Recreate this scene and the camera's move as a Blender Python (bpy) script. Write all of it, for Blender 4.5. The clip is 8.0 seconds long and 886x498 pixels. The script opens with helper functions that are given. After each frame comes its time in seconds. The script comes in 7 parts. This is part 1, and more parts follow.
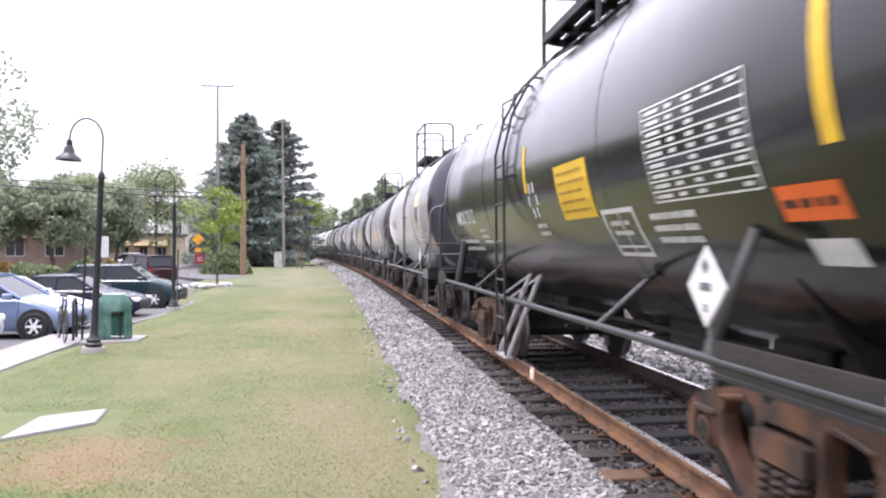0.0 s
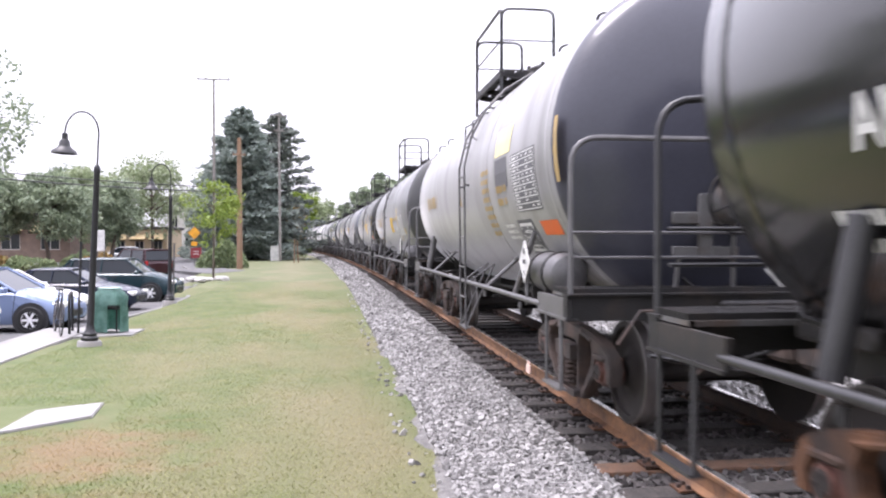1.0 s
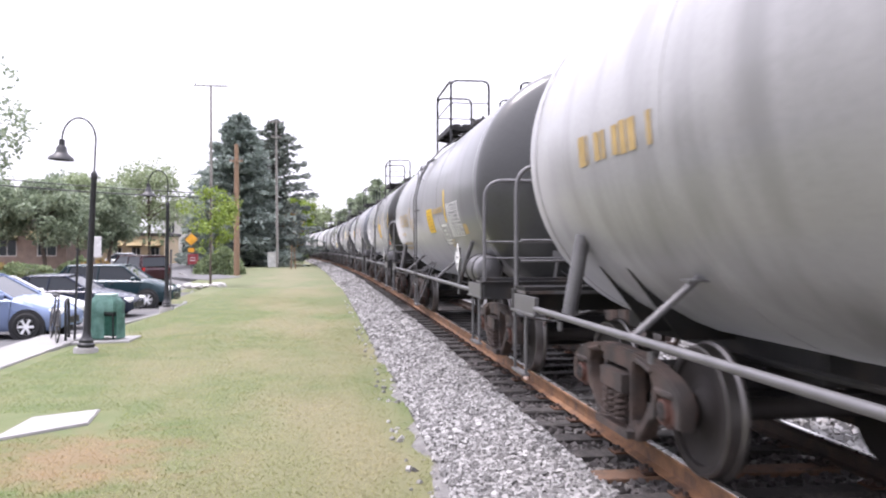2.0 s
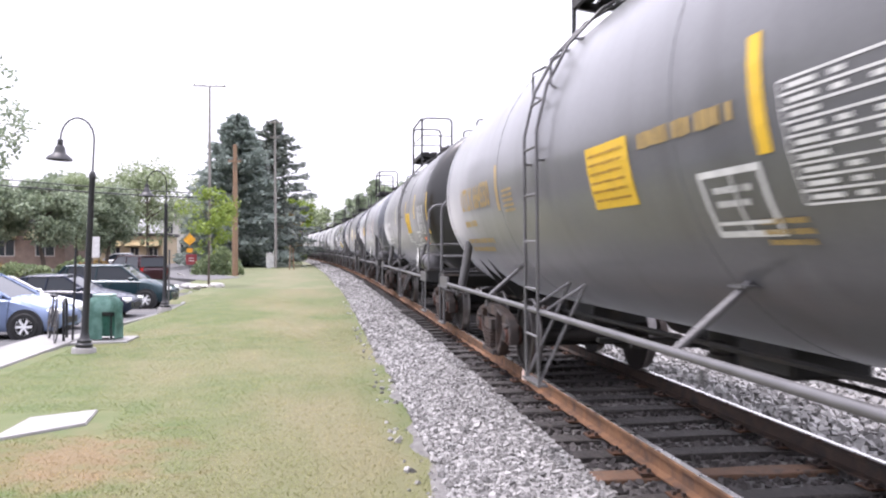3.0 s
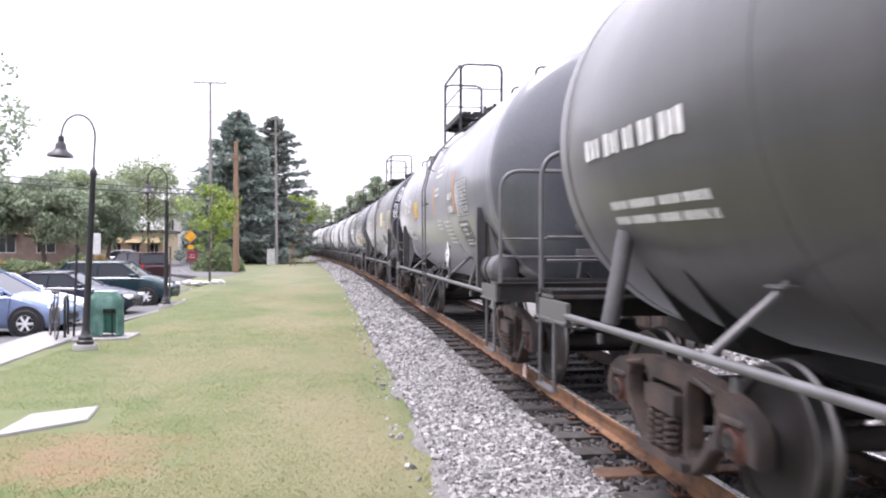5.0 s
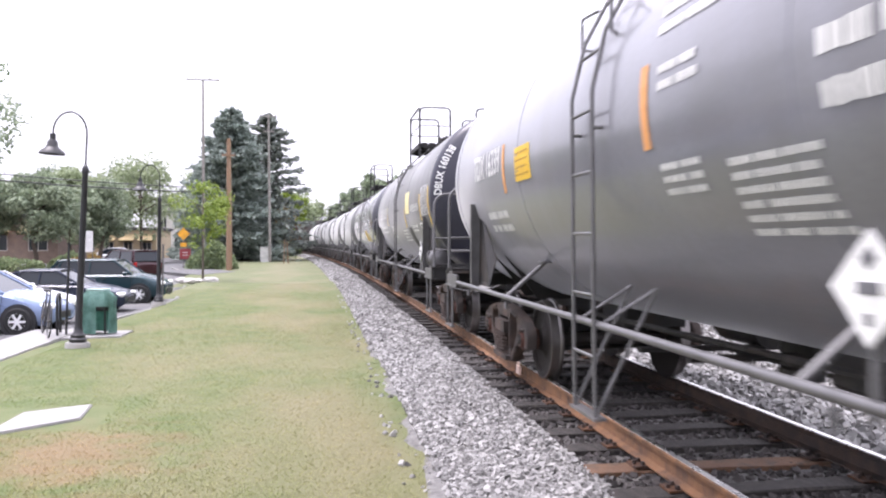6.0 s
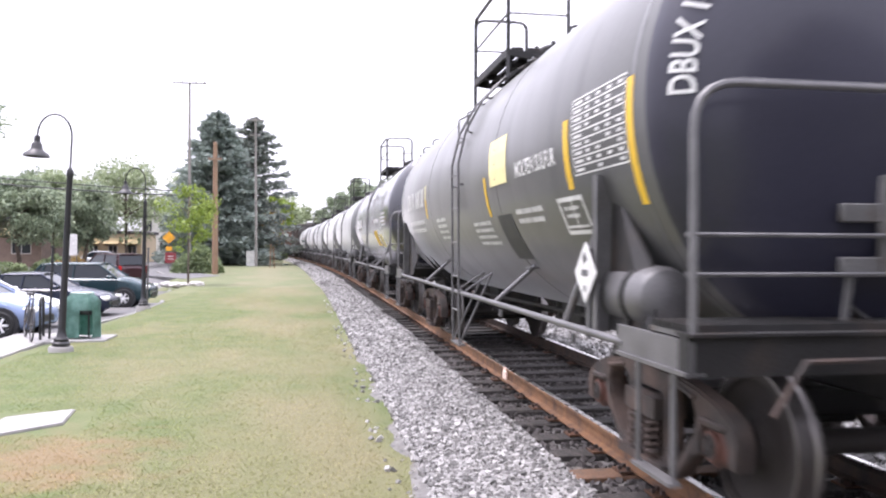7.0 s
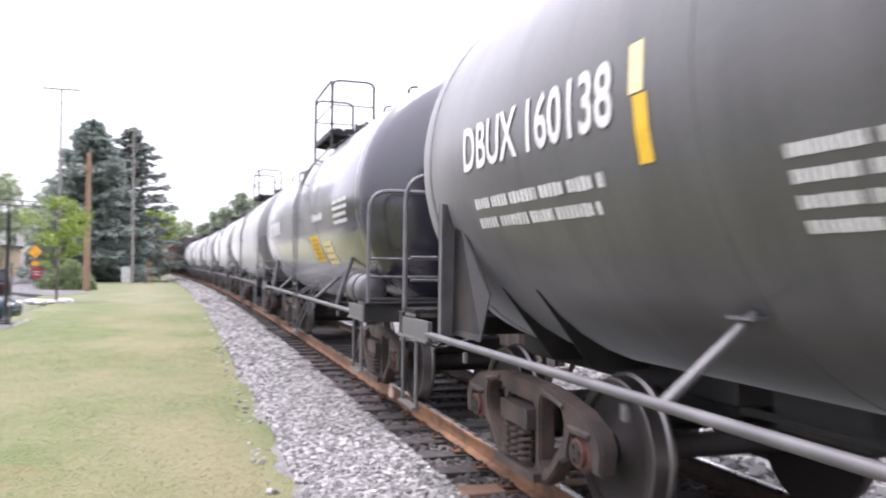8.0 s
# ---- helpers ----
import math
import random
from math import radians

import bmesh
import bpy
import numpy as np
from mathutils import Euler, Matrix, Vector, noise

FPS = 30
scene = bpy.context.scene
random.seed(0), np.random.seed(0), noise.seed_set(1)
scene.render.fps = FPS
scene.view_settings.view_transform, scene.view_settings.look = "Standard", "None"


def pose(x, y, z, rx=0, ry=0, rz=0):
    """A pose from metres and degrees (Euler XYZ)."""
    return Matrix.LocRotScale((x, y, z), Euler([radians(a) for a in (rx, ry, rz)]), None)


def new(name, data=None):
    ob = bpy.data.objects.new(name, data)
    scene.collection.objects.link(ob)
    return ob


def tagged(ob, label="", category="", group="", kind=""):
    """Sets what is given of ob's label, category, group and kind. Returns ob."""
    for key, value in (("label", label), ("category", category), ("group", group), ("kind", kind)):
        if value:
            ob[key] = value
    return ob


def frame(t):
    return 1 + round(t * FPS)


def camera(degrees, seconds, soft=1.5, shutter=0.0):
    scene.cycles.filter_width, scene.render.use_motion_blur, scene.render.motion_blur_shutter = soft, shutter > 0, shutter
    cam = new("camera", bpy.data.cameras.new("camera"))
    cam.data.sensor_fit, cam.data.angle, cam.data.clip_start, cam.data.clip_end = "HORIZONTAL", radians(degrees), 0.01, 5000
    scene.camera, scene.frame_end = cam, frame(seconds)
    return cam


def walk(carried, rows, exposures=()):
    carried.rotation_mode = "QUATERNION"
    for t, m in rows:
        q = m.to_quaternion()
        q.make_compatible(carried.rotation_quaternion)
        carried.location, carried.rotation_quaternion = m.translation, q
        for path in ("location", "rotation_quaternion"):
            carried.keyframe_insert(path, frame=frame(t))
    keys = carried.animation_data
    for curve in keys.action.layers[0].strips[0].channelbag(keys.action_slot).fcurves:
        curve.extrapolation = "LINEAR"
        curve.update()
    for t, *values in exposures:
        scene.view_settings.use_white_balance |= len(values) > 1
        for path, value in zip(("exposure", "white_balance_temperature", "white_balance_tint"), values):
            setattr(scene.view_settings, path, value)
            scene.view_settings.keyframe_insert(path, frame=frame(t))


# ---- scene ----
cam = camera(58.8, 8.0, soft=2.1, shutter=0.22)

# ---- plan: metres, z up; the track runs along +y, the grass is z = 0
EYE = 1.97
RAIL_TOP = 0.377
TRACK_X = 3.34
GAUGE = 1.435
CURVE_FROM, CURVE = 10.0, 0.00078
SPEED = 9.5

TURNS = [(0.0, -7.705, -0.132, 0.10), (0.5, -7.952, -0.39, 0.0), (1.0, -7.955, -0.574, 0.05), (1.5, -8.071, -0.237, 0.12),
         (3.0, -8.265, -0.061, -0.03), (3.5, -8.161, -0.222, 0.06), (4.0, -8.039, -0.07, 0.05), (4.5, -8.1, -0.17, 0.0),
         (6.0, -8.669, -0.5, 0.05), (6.5, -9.146, -0.562, 0.06), (7.0, -9.622, -0.134, -0.22), (7.5, -9.735, 0.385, -0.34),
         (7.6, -9.97, 0.53, -0.42), (7.7, -10.9, 0.63, -0.5), (7.8, -12.43, 0.66, -0.55), (7.9, -15.05, 1.0, -0.6),
         (8.0, -17.81, 1.2, -0.64)]
walk(cam, [(t, pose(0, 0, EYE, 90 + p, r, w)) for t, w, p, r in TURNS], [(0.0, 1.10, 6300, 22), (5.8, 1.12, 6300, 22), (6.5, 1.18, 6300, 22), (8.0, 1.21, 6300, 22)])

# ---- light: bright overcast
SUN_EL, SUN_AZ = 70, 300
world = bpy.data.worlds.new("overcast_sky")
scene.world = world
world.use_nodes = True
wn, wl = world.node_tree.nodes, world.node_tree.links
sky = wn.new("ShaderNodeTexSky")
sky.sky_type, sky.sun_disc = "NISHITA", False
sky.sun_elevation, sky.sun_rotation = radians(SUN_EL), radians(SUN_AZ)
sky.air_density, sky.dust_density = 1.0, 4.0
veil = wn.new("ShaderNodeMix")
veil.data_type = "RGBA"
veil.inputs["Factor"].default_value = 0.85
veil.inputs["B"].default_value = (10.8, 11.0, 11.7, 1)
wl.new(sky.outputs["Color"], veil.inputs["A"])
# an overcast dome, brighter overhead than at the horizon
dome = wn.new("ShaderNodeSeparateXYZ")
wl.new(wn.new("ShaderNodeTexCoord").outputs["Generated"], dome.inputs[0])
rise = wn.new("ShaderNodeMapRange")
rise.inputs["To Min"].default_value, rise.inputs["To Max"].default_value = 0.44, 1.45
wl.new(dome.outputs["Z"], rise.inputs["Value"])
cloud = wn.new("ShaderNodeVectorMath")
cloud.operation = "SCALE"
wl.new(veil.outputs["Result"], cloud.inputs[0])
wl.new(rise.outputs["Result"], cloud.inputs["Scale"])
wl.new(cloud.outputs["Vector"], wn["Background"].inputs["Color"])
wn["Background"].inputs["Strength"].default_value = 0.13
sun = new("sun", bpy.data.lights.new("sun", "SUN"))
sun.data.energy, sun.data.angle, sun.data.color = 2.0, radians(24), (1.0, 0.975, 0.945)
sun.rotation_euler = Euler((radians(90 - SUN_EL), 0, radians(180 - SUN_AZ)))


# ---- materials
def mat(name, color, rough=0.6, metal=0.0, vary=0.25, scale=3.0, fine=40.0, bump=0.15, dirt=None, dirt_amount=0.3, dirt_scale=1.5, per_object=0.0, streak=False, coat=0.0, dust=0.0):
    m = bpy.data.materials.new(name)
    m.use_nodes = True
    n, l = m.node_tree.nodes, m.node_tree.links
    b = n["Principled BSDF"]
    b.inputs["Roughness"].default_value, b.inputs["Metallic"].default_value = rough, metal
    if coat:
        b.inputs["Coat Weight"].default_value, b.inputs["Coat Roughness"].default_value = coat, 0.16
        b.inputs["Coat IOR"].default_value = 1.7
        b.inputs["Specular IOR Level"].default_value = 0.25
    if dust:
        b.inputs["Sheen Weight"].default_value, b.inputs["Sheen Roughness"].default_value = dust, 0.22
    tc = n.new("ShaderNodeTexCoord")
    src = tc.outputs["Object"]
    if streak:
        mp = n.new("ShaderNodeMapping")
        mp.inputs["Scale"].default_value = streak
        l.new(src, mp.inputs["Vector"])
        broad = mp.outputs["Vector"]
    else:
        broad = src
    a = n.new("ShaderNodeTexNoise")
    a.inputs["Scale"].default_value, a.inputs["Detail"].default_value = scale, 5
    l.new(broad, a.inputs["Vector"])
    f = n.new("ShaderNodeTexNoise")
    f.inputs["Scale"].default_value, f.inputs["Detail"].default_value = fine, 4
    l.new(src, f.inputs["Vector"])
    add = n.new("ShaderNodeMath")
    add.operation = "MULTIPLY_ADD"
    l.new(f.outputs["Fac"], add.inputs[0])
    add.inputs[1].default_value = 0.5
    l.new(a.outputs["Fac"], add.inputs[2])
    rng = n.new("ShaderNodeMapRange")
    rng.inputs["From Min"].default_value, rng.inputs["From Max"].default_value = 0.5, 1.0
    rng.inputs["To Min"].default_value, rng.inputs["To Max"].default_value = 1 - vary, 1 + vary
    l.new(add.outputs[0], rng.inputs["Value"])
    val = rng.outputs["Result"]
    if per_object:
        oi = n.new("ShaderNodeObjectInfo")
        r2 = n.new("ShaderNodeMapRange")
        r2.inputs["To Min"].default_value, r2.inputs["To Max"].default_value = 1 - per_object, 1 + per_object
        l.new(oi.outputs["Random"], r2.inputs["Value"])
        mu = n.new("ShaderNodeMath")
        mu.operation = "MULTIPLY"
        l.new(val, mu.inputs[0])
        l.new(r2.outputs["Result"], mu.inputs[1])
        val = mu.outputs[0]
    mul = n.new("ShaderNodeVectorMath")
    mul.operation = "SCALE"
    mul.inputs[0].default_value = color
    l.new(val, mul.inputs["Scale"])
    out = mul.outputs["Vector"]
    if dirt:
        d = n.new("ShaderNodeTexNoise")
        d.inputs["Scale"].default_value, d.inputs["Detail"].default_value = dirt_scale, 6
        l.new(broad, d.inputs["Vector"])
        dr = n.new("ShaderNodeMapRange")
        dr.inputs["From Min"].default_value, dr.inputs["From Max"].default_value = 0.62 - dirt_amount * 0.4, 0.75 - dirt_amount * 0.2
        l.new(d.outputs["Fac"], dr.inputs["Value"])
        mx = n.new("ShaderNodeMix")
        mx.data_type = "RGBA"
        l.new(dr.outputs["Result"], mx.inputs["Factor"])
        l.new(out, mx.inputs["A"])
        mx.inputs["B"].default_value = (*dirt, 1)
        out = mx.outputs["Result"]
    l.new(out, b.inputs["Base Color"])
    rr = n.new("ShaderNodeMapRange")
    rr.inputs["To Min"].default_value, rr.inputs["To Max"].default_value = max(rough - 0.12, 0.03), min(rough + 0.12, 1)
    l.new(a.outputs["Fac"], rr.inputs["Value"])
    l.new(rr.outputs["Result"], b.inputs["Roughness"])
    if bump:
        bp = n.new("ShaderNodeBump")
        bp.inputs["Strength"].default_value, bp.inputs["Distance"].default_value = bump, 0.02
        l.new(f.outputs["Fac"], bp.inputs["Height"])
        l.new(bp.outputs["Normal"], b.inputs["Normal"])
    return m


def leaf_mat(name, c1, c2, rough=0.55):
    m = bpy.data.materials.new(name)
    m.use_nodes = True
    n, l = m.node_tree.nodes, m.node_tree.links
    b = n["Principled BSDF"]
    b.inputs["Roughness"].default_value = rough
    g = n.new("ShaderNodeNewGeometry")
    mx = n.new("ShaderNodeMix")
    mx.data_type = "RGBA"
    mx.inputs["A"].default_value, mx.inputs["B"].default_value = (*c1, 1), (*c2, 1)
    l.new(g.outputs["Random Per Island"], mx.inputs["Factor"])
    l.new(mx.outputs["Result"], b.inputs["Base Color"])
    t = n.new("ShaderNodeBsdfTranslucent")
    l.new(mx.outputs["Result"], t.inputs["Color"])
    ms = n.new("ShaderNodeMixShader")
    ms.inputs[0].default_value = 0.3
    l.new(b.outputs[0], ms.inputs[1])
    l.new(t.outputs[0], ms.inputs[2])
    l.new(ms.outputs[0], n["Material Output"].inputs["Surface"])
    return m


def glass_mat(name, tint=(0.02, 0.025, 0.03)):
    m = bpy.data.materials.new(name)
    m.use_nodes = True
    b = m.node_tree.nodes["Principled BSDF"]
    b.inputs["Base Color"].default_value = (*tint, 1)
    b.inputs["Roughness"].default_value = 0.06
    b.inputs["Specular IOR Level"].default_value = 0.3
    return m


STEEL_DARK = mat("grimy_dark_steel", (0.0133, 0.0129, 0.0129), 0.6, 0.2, 0.35, 4, 60, 0.2, (0.0328, 0.0257, 0.0211), 0.3, 3)
STEEL_GREY = mat("dusty_grey_steel", (0.101, 0.0991, 0.0983), 0.55, 0.3, 0.25, 4, 60, 0.15, (0.0858, 0.0624, 0.0468), 0.3, 3)
PIPE_BLACK = mat("black_pipe_paint", (0.0273, 0.0273, 0.0289), 0.42, 0.1, 0.3, 5, 60, 0.1)
PIPE_GREY = mat("weathered_grey_pipe", (0.117, 0.115, 0.117), 0.45, 0.3, 0.25, 5, 60, 0.1)
RUST = mat("rusty_cast_steel", (0.0975, 0.0456, 0.0231), 0.75, 0.15, 0.45, 5, 50, 0.3, (0.0304, 0.0213, 0.0183), 0.5, 4)
RUST_DULL = mat("brown_cast_steel", (0.0701, 0.0477, 0.0389), 0.75, 0.15, 0.4, 5, 50, 0.3, (0.0341, 0.0292, 0.0272), 0.5, 4)
BEARING = mat("red_brown_bearing", (0.101, 0.0429, 0.0312), 0.7, 0.1, 0.4, 8, 50, 0.25, (0.039, 0.0273, 0.0234), 0.4, 6)
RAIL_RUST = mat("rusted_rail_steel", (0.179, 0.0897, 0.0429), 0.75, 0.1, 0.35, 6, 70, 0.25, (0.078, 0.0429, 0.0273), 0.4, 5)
# far rail: grease plus the train's shade, both put into a darker brown
RAIL_DARK = mat("shaded_grimy_rail", (0.0546, 0.0351, 0.0257), 0.8, 0.1, 0.35, 6, 70, 0.25, (0.0273, 0.0218, 0.0195), 0.4, 5)
RAIL_SHINE = mat("polished_railhead", (0.62, 0.60, 0.58), 0.28, 1.0, 0.12, 8, 60, 0.05)
WHEEL_TREAD = mat("polished_wheel_tread", (0.17, 0.16, 0.155), 0.42, 1.0, 0.15, 8, 60, 0.05)
WHEEL = mat("oily_brown_wheel_plate", (0.0172, 0.0133, 0.0117), 0.75, 0.0, 0.4, 4, 50, 0.2)
TIE = mat("weathered_creosote_tie", (0.027, 0.024, 0.022), 0.9, 0, 0.45, 3, 60, 0.5, (0.055, 0.048, 0.042), 0.35, 6, 0.35, (6, 1, 6))
TIE_RUSTY = mat("rust_stained_tie", (0.156, 0.0858, 0.0507), 0.9, 0, 0.4, 3, 60, 0.5, (0.078, 0.0546, 0.039), 0.35, 6, 0.2)
STONE = leaf_mat("crushed_granite", (0.10, 0.097, 0.093), (0.49, 0.48, 0.465), 0.85)
BALLAST = mat("ballast_fines", (0.133, 0.129, 0.123), 0.95, 0, 0.5, 12, 38, 0.9, (0.109, 0.0975, 0.0858), 0.3, 1.2)
CONCRETE = mat("pale_concrete", (0.239, 0.235, 0.229), 0.85, 0, 0.15, 2, 50, 0.2, (0.252, 0.239, 0.218), 0.3, 1.5)
ASPHALT = mat("worn_asphalt", (0.0858, 0.0858, 0.0874), 0.9, 0, 0.25, 0.8, 60, 0.3, (0.125, 0.121, 0.117), 0.3, 0.5)
WHITE = mat("white_stencil_paint", (0.562, 0.562, 0.546), 0.6, 0, 0.2, 6, 40, 0.05)
YELLOW = mat("yellow_decal", (0.624, 0.39, 0.0156), 0.5, 0, 0.12, 6, 40, 0.05)
YELLOW_DIM = mat("faded_yellow_paint", (0.328, 0.226, 0.078), 0.6, 0, 0.25, 8, 40, 0.05)
ORANGE = mat("orange_decal", (0.663, 0.117, 0.0156), 0.5, 0, 0.12, 6, 40, 0.05)
PALE_YELLOW = mat("pale_yellow_decal", (0.663, 0.585, 0.296), 0.5, 0, 0.12, 6, 40, 0.05)
ORANGE_DIM = mat("faded_orange_strip", (0.546, 0.25, 0.078), 0.55, 0, 0.2, 6, 40, 0.05)
PRINT_BROWN = mat("worn_brown_print", (0.281, 0.156, 0.0156), 0.6, 0, 0.2, 6, 40, 0)
INK = mat("black_decal_ink", (0.0156, 0.0156, 0.0156), 0.6, 0, 0.1, 6, 40, 0)
WHITE_WORN = mat("worn_white_paint", (0.328, 0.32, 0.312), 0.6, 0, 0.3, 6, 40, 0.05, (0.0624, 0.0585, 0.0546), 0.35, 6)
PATCH_DARK = mat("dark_paint_patch", (0.0328, 0.0328, 0.0335), 0.6, 0, 0.2, 6, 40, 0.05)
PATCH_GREY = mat("grey_paint_patch", (0.0936, 0.0936, 0.101), 0.6, 0, 0.2, 6, 40, 0.05)


# ---- mesh helpers
def part(name, bm, material, parent=None, label="", smooth=False):
    me = bpy.data.meshes.new(name)
    bm.to_mesh(me)
    bm.free()
    return mesh_part(name, me, material, parent, label, smooth)


def mesh_part(name, me, material, parent=None, label="", smooth=False):
    if material and not me.materials:
        for m_ in (material if isinstance(material, (list, tuple)) else [material]):
            me.materials.append(m_)
    if smooth:
        me.shade_smooth()
        me.set_sharp_from_angle(angle=radians(38))
    ob = new(name, me)
    ob.parent = parent
    if label:
        tagged(ob, label)
    return ob


def box(bm, lo, hi, m=None, bevel=0.0):
    lo, hi = Vector(lo), Vector(hi)
    mt = Matrix.Translation((lo + hi) / 2) @ Matrix.Diagonal((*(hi - lo), 1))
    g = bmesh.ops.create_cube(bm, size=1, matrix=(m or Matrix()) @ mt)
    if bevel:
        es = list({e for v in g["verts"] for e in v.link_edges})
        bmesh.ops.bevel(bm, geom=es, offset=bevel, segments=1, affect="EDGES")
    return g


def beam(bm, a, b, w, h, up=(0, 0, 1)):
    """A bar of w by h from a to b."""
    a, b = Vector(a), Vector(b)
    y = (b - a)
    ln = y.length
    y.normalize()
    x = y.cross(Vector(up)).normalized()
    z = x.cross(y)
    m = Matrix((x, y, z)).transposed().to_4x4()
    m.translation = (a + b) / 2
    bmesh.ops.create_cube(bm, size=1, matrix=m @ Matrix.Diagonal((w, ln, h, 1)))


def tube(bm, pts, r, n=8, closed=False):
    """A round bar along pts; r may be one number or one a point."""
    pts = [Vector(p) for p in pts]
    rs = r if isinstance(r, (list, tuple)) else [r] * len(pts)
    rings, last = [], None
    for i, p in enumerate(pts):
        if closed:
            t = (pts[(i + 1) % len(pts)] - pts[i - 1])
        else:
            t = pts[min(i + 1, len(pts) - 1)] - pts[max(i - 1, 0)]
        t.normalize()
        if last is None:
            u = t.orthogonal().normalized()
        else:
            u = (last - t * last.dot(t)).normalized()
        last = u
        w = t.cross(u)
        rings.append([bm.verts.new(p + (u * math.cos(q) + w * math.sin(q)) * rs[i]) for q in (k * math.tau / n for k in range(n))])
    pairs = list(zip(rings, rings[1:])) + ([(rings[-1], rings[0])] if closed else [])
    for a, b in pairs:
        for k in range(n):
            bm.faces.new((a[k], a[(k + 1) % n], b[(k + 1) % n], b[k]))
    if not closed:
        bm.faces.new(list(reversed(rings[0])))
        bm.faces.new(rings[-1])


def bend(a, b, c, r=0.15, n=5):
    """Points of a rounded corner at b between a and c."""
    a, b, c = Vector(a), Vector(b), Vector(c)
    p, q = b + (a - b).normalized() * r, b + (c - b).normalized() * r
    return [p * (1 - t) ** 2 + b * 2 * t * (1 - t) + q * t * t for t in (i / n for i in range(n + 1))]


def lathe(bm, prof, axis="x", n=24, centre=(0, 0, 0), mats=None):
    """Turns (along, radius) pairs round an axis."""
    c = Vector(centre)
    rings = []
    for s, r in prof:
        ring = []
        for k in range(n):
            a = k * math.tau / n
            u, w = r * math.cos(a), r * math.sin(a)
            ring.append(bm.verts.new(c + Vector((s, u, w) if axis == "x" else (u, s, w) if axis == "y" else (u, w, s))))
        rings.append(ring)
    for i, (a, b) in enumerate(zip(rings, rings[1:])):
        for k in range(n):
            f = bm.faces.new((a[k], a[(k + 1) % n], b[(k + 1) % n], b[k]))
            if mats:
                f.material_index = mats[i]
    for ring in (rings[0], rings[-1]):
        if (ring[0].co - ring[n // 2].co).length > 1e-4:
            bm.faces.new(ring)
    bmesh.ops.recalc_face_normals(bm, faces=bm.faces)


def track(s, off=0.0):
    """Centre of the track s metres along it, and its heading to the left in radians."""
    if s <= CURVE_FROM:
        x, y, h = TRACK_X, s, 0.0
    else:
        h = (s - CURVE_FROM) * CURVE
        x, y = TRACK_X - (1 - math.cos(h)) / CURVE, CURVE_FROM + math.sin(h) / CURVE
    return x + off * math.cos(h), y + off * math.sin(h), h


# ---- ground, ballast, track
def kerb_x(y):
    """The lawn's edge towards the car park."""
    pts = [(18, -5.75), (32, -5.75), (40, -6.8), (52, -8.5), (62, -11.5)]
    for (ya, xa), (yb, xb) in zip(pts, pts[1:]):
        if y <= yb:
            return xa + (xb - xa) * max(0.0, y - ya) / (yb - ya)
    return pts[-1][1]


def lot_z(y):
    """The car park falls away gently from the path and rises again towards the street."""
    pts = [(15, 0.0), (27, -0.33), (38, -0.33), (50, -0.25), (60, 0.0)]
    for (ya, za), (yb, zb) in zip(pts, pts[1:]):
        if y <= yb:
            return za + (zb - za) * max(0.0, y - ya) / (yb - ya)
    return 0.0


def ground_sheet():
    bm = bmesh.new()
    xs = [-900, -300, -100, -70, -40] + [-20 + i * 1.0 for i in range(41)] + [30, 60, 150, 400, 900]
    ys = [-300, -60, -20] + [-5 + i * 1.0 for i in range(66)] + [80, 120, 200, 400, 900, 1800]

    def level(x, y):
        if -100 < x < kerb_x(y):
            return lot_z(y) - 0.06 if lot_z(y) < 0 else 0.0
        return 0.004 * noise.noise(Vector((x * 0.25, y * 0.2, 3))) if abs(x) < 5 and 0 < y < 60 else 0.0
    grid = [[bm.verts.new((x, y, level(x, y))) for x in xs] for y in ys]
    for a, b in zip(grid, grid[1:]):
        for i in range(len(xs) - 1):
            bm.faces.new((a[i], a[i + 1], b[i + 1], b[i]))
    g = part("ground", bm, GRASS, smooth=True)
    return tagged(g, "patchy mown green lawn with dry yellowed spots", "lawn", kind="structure")


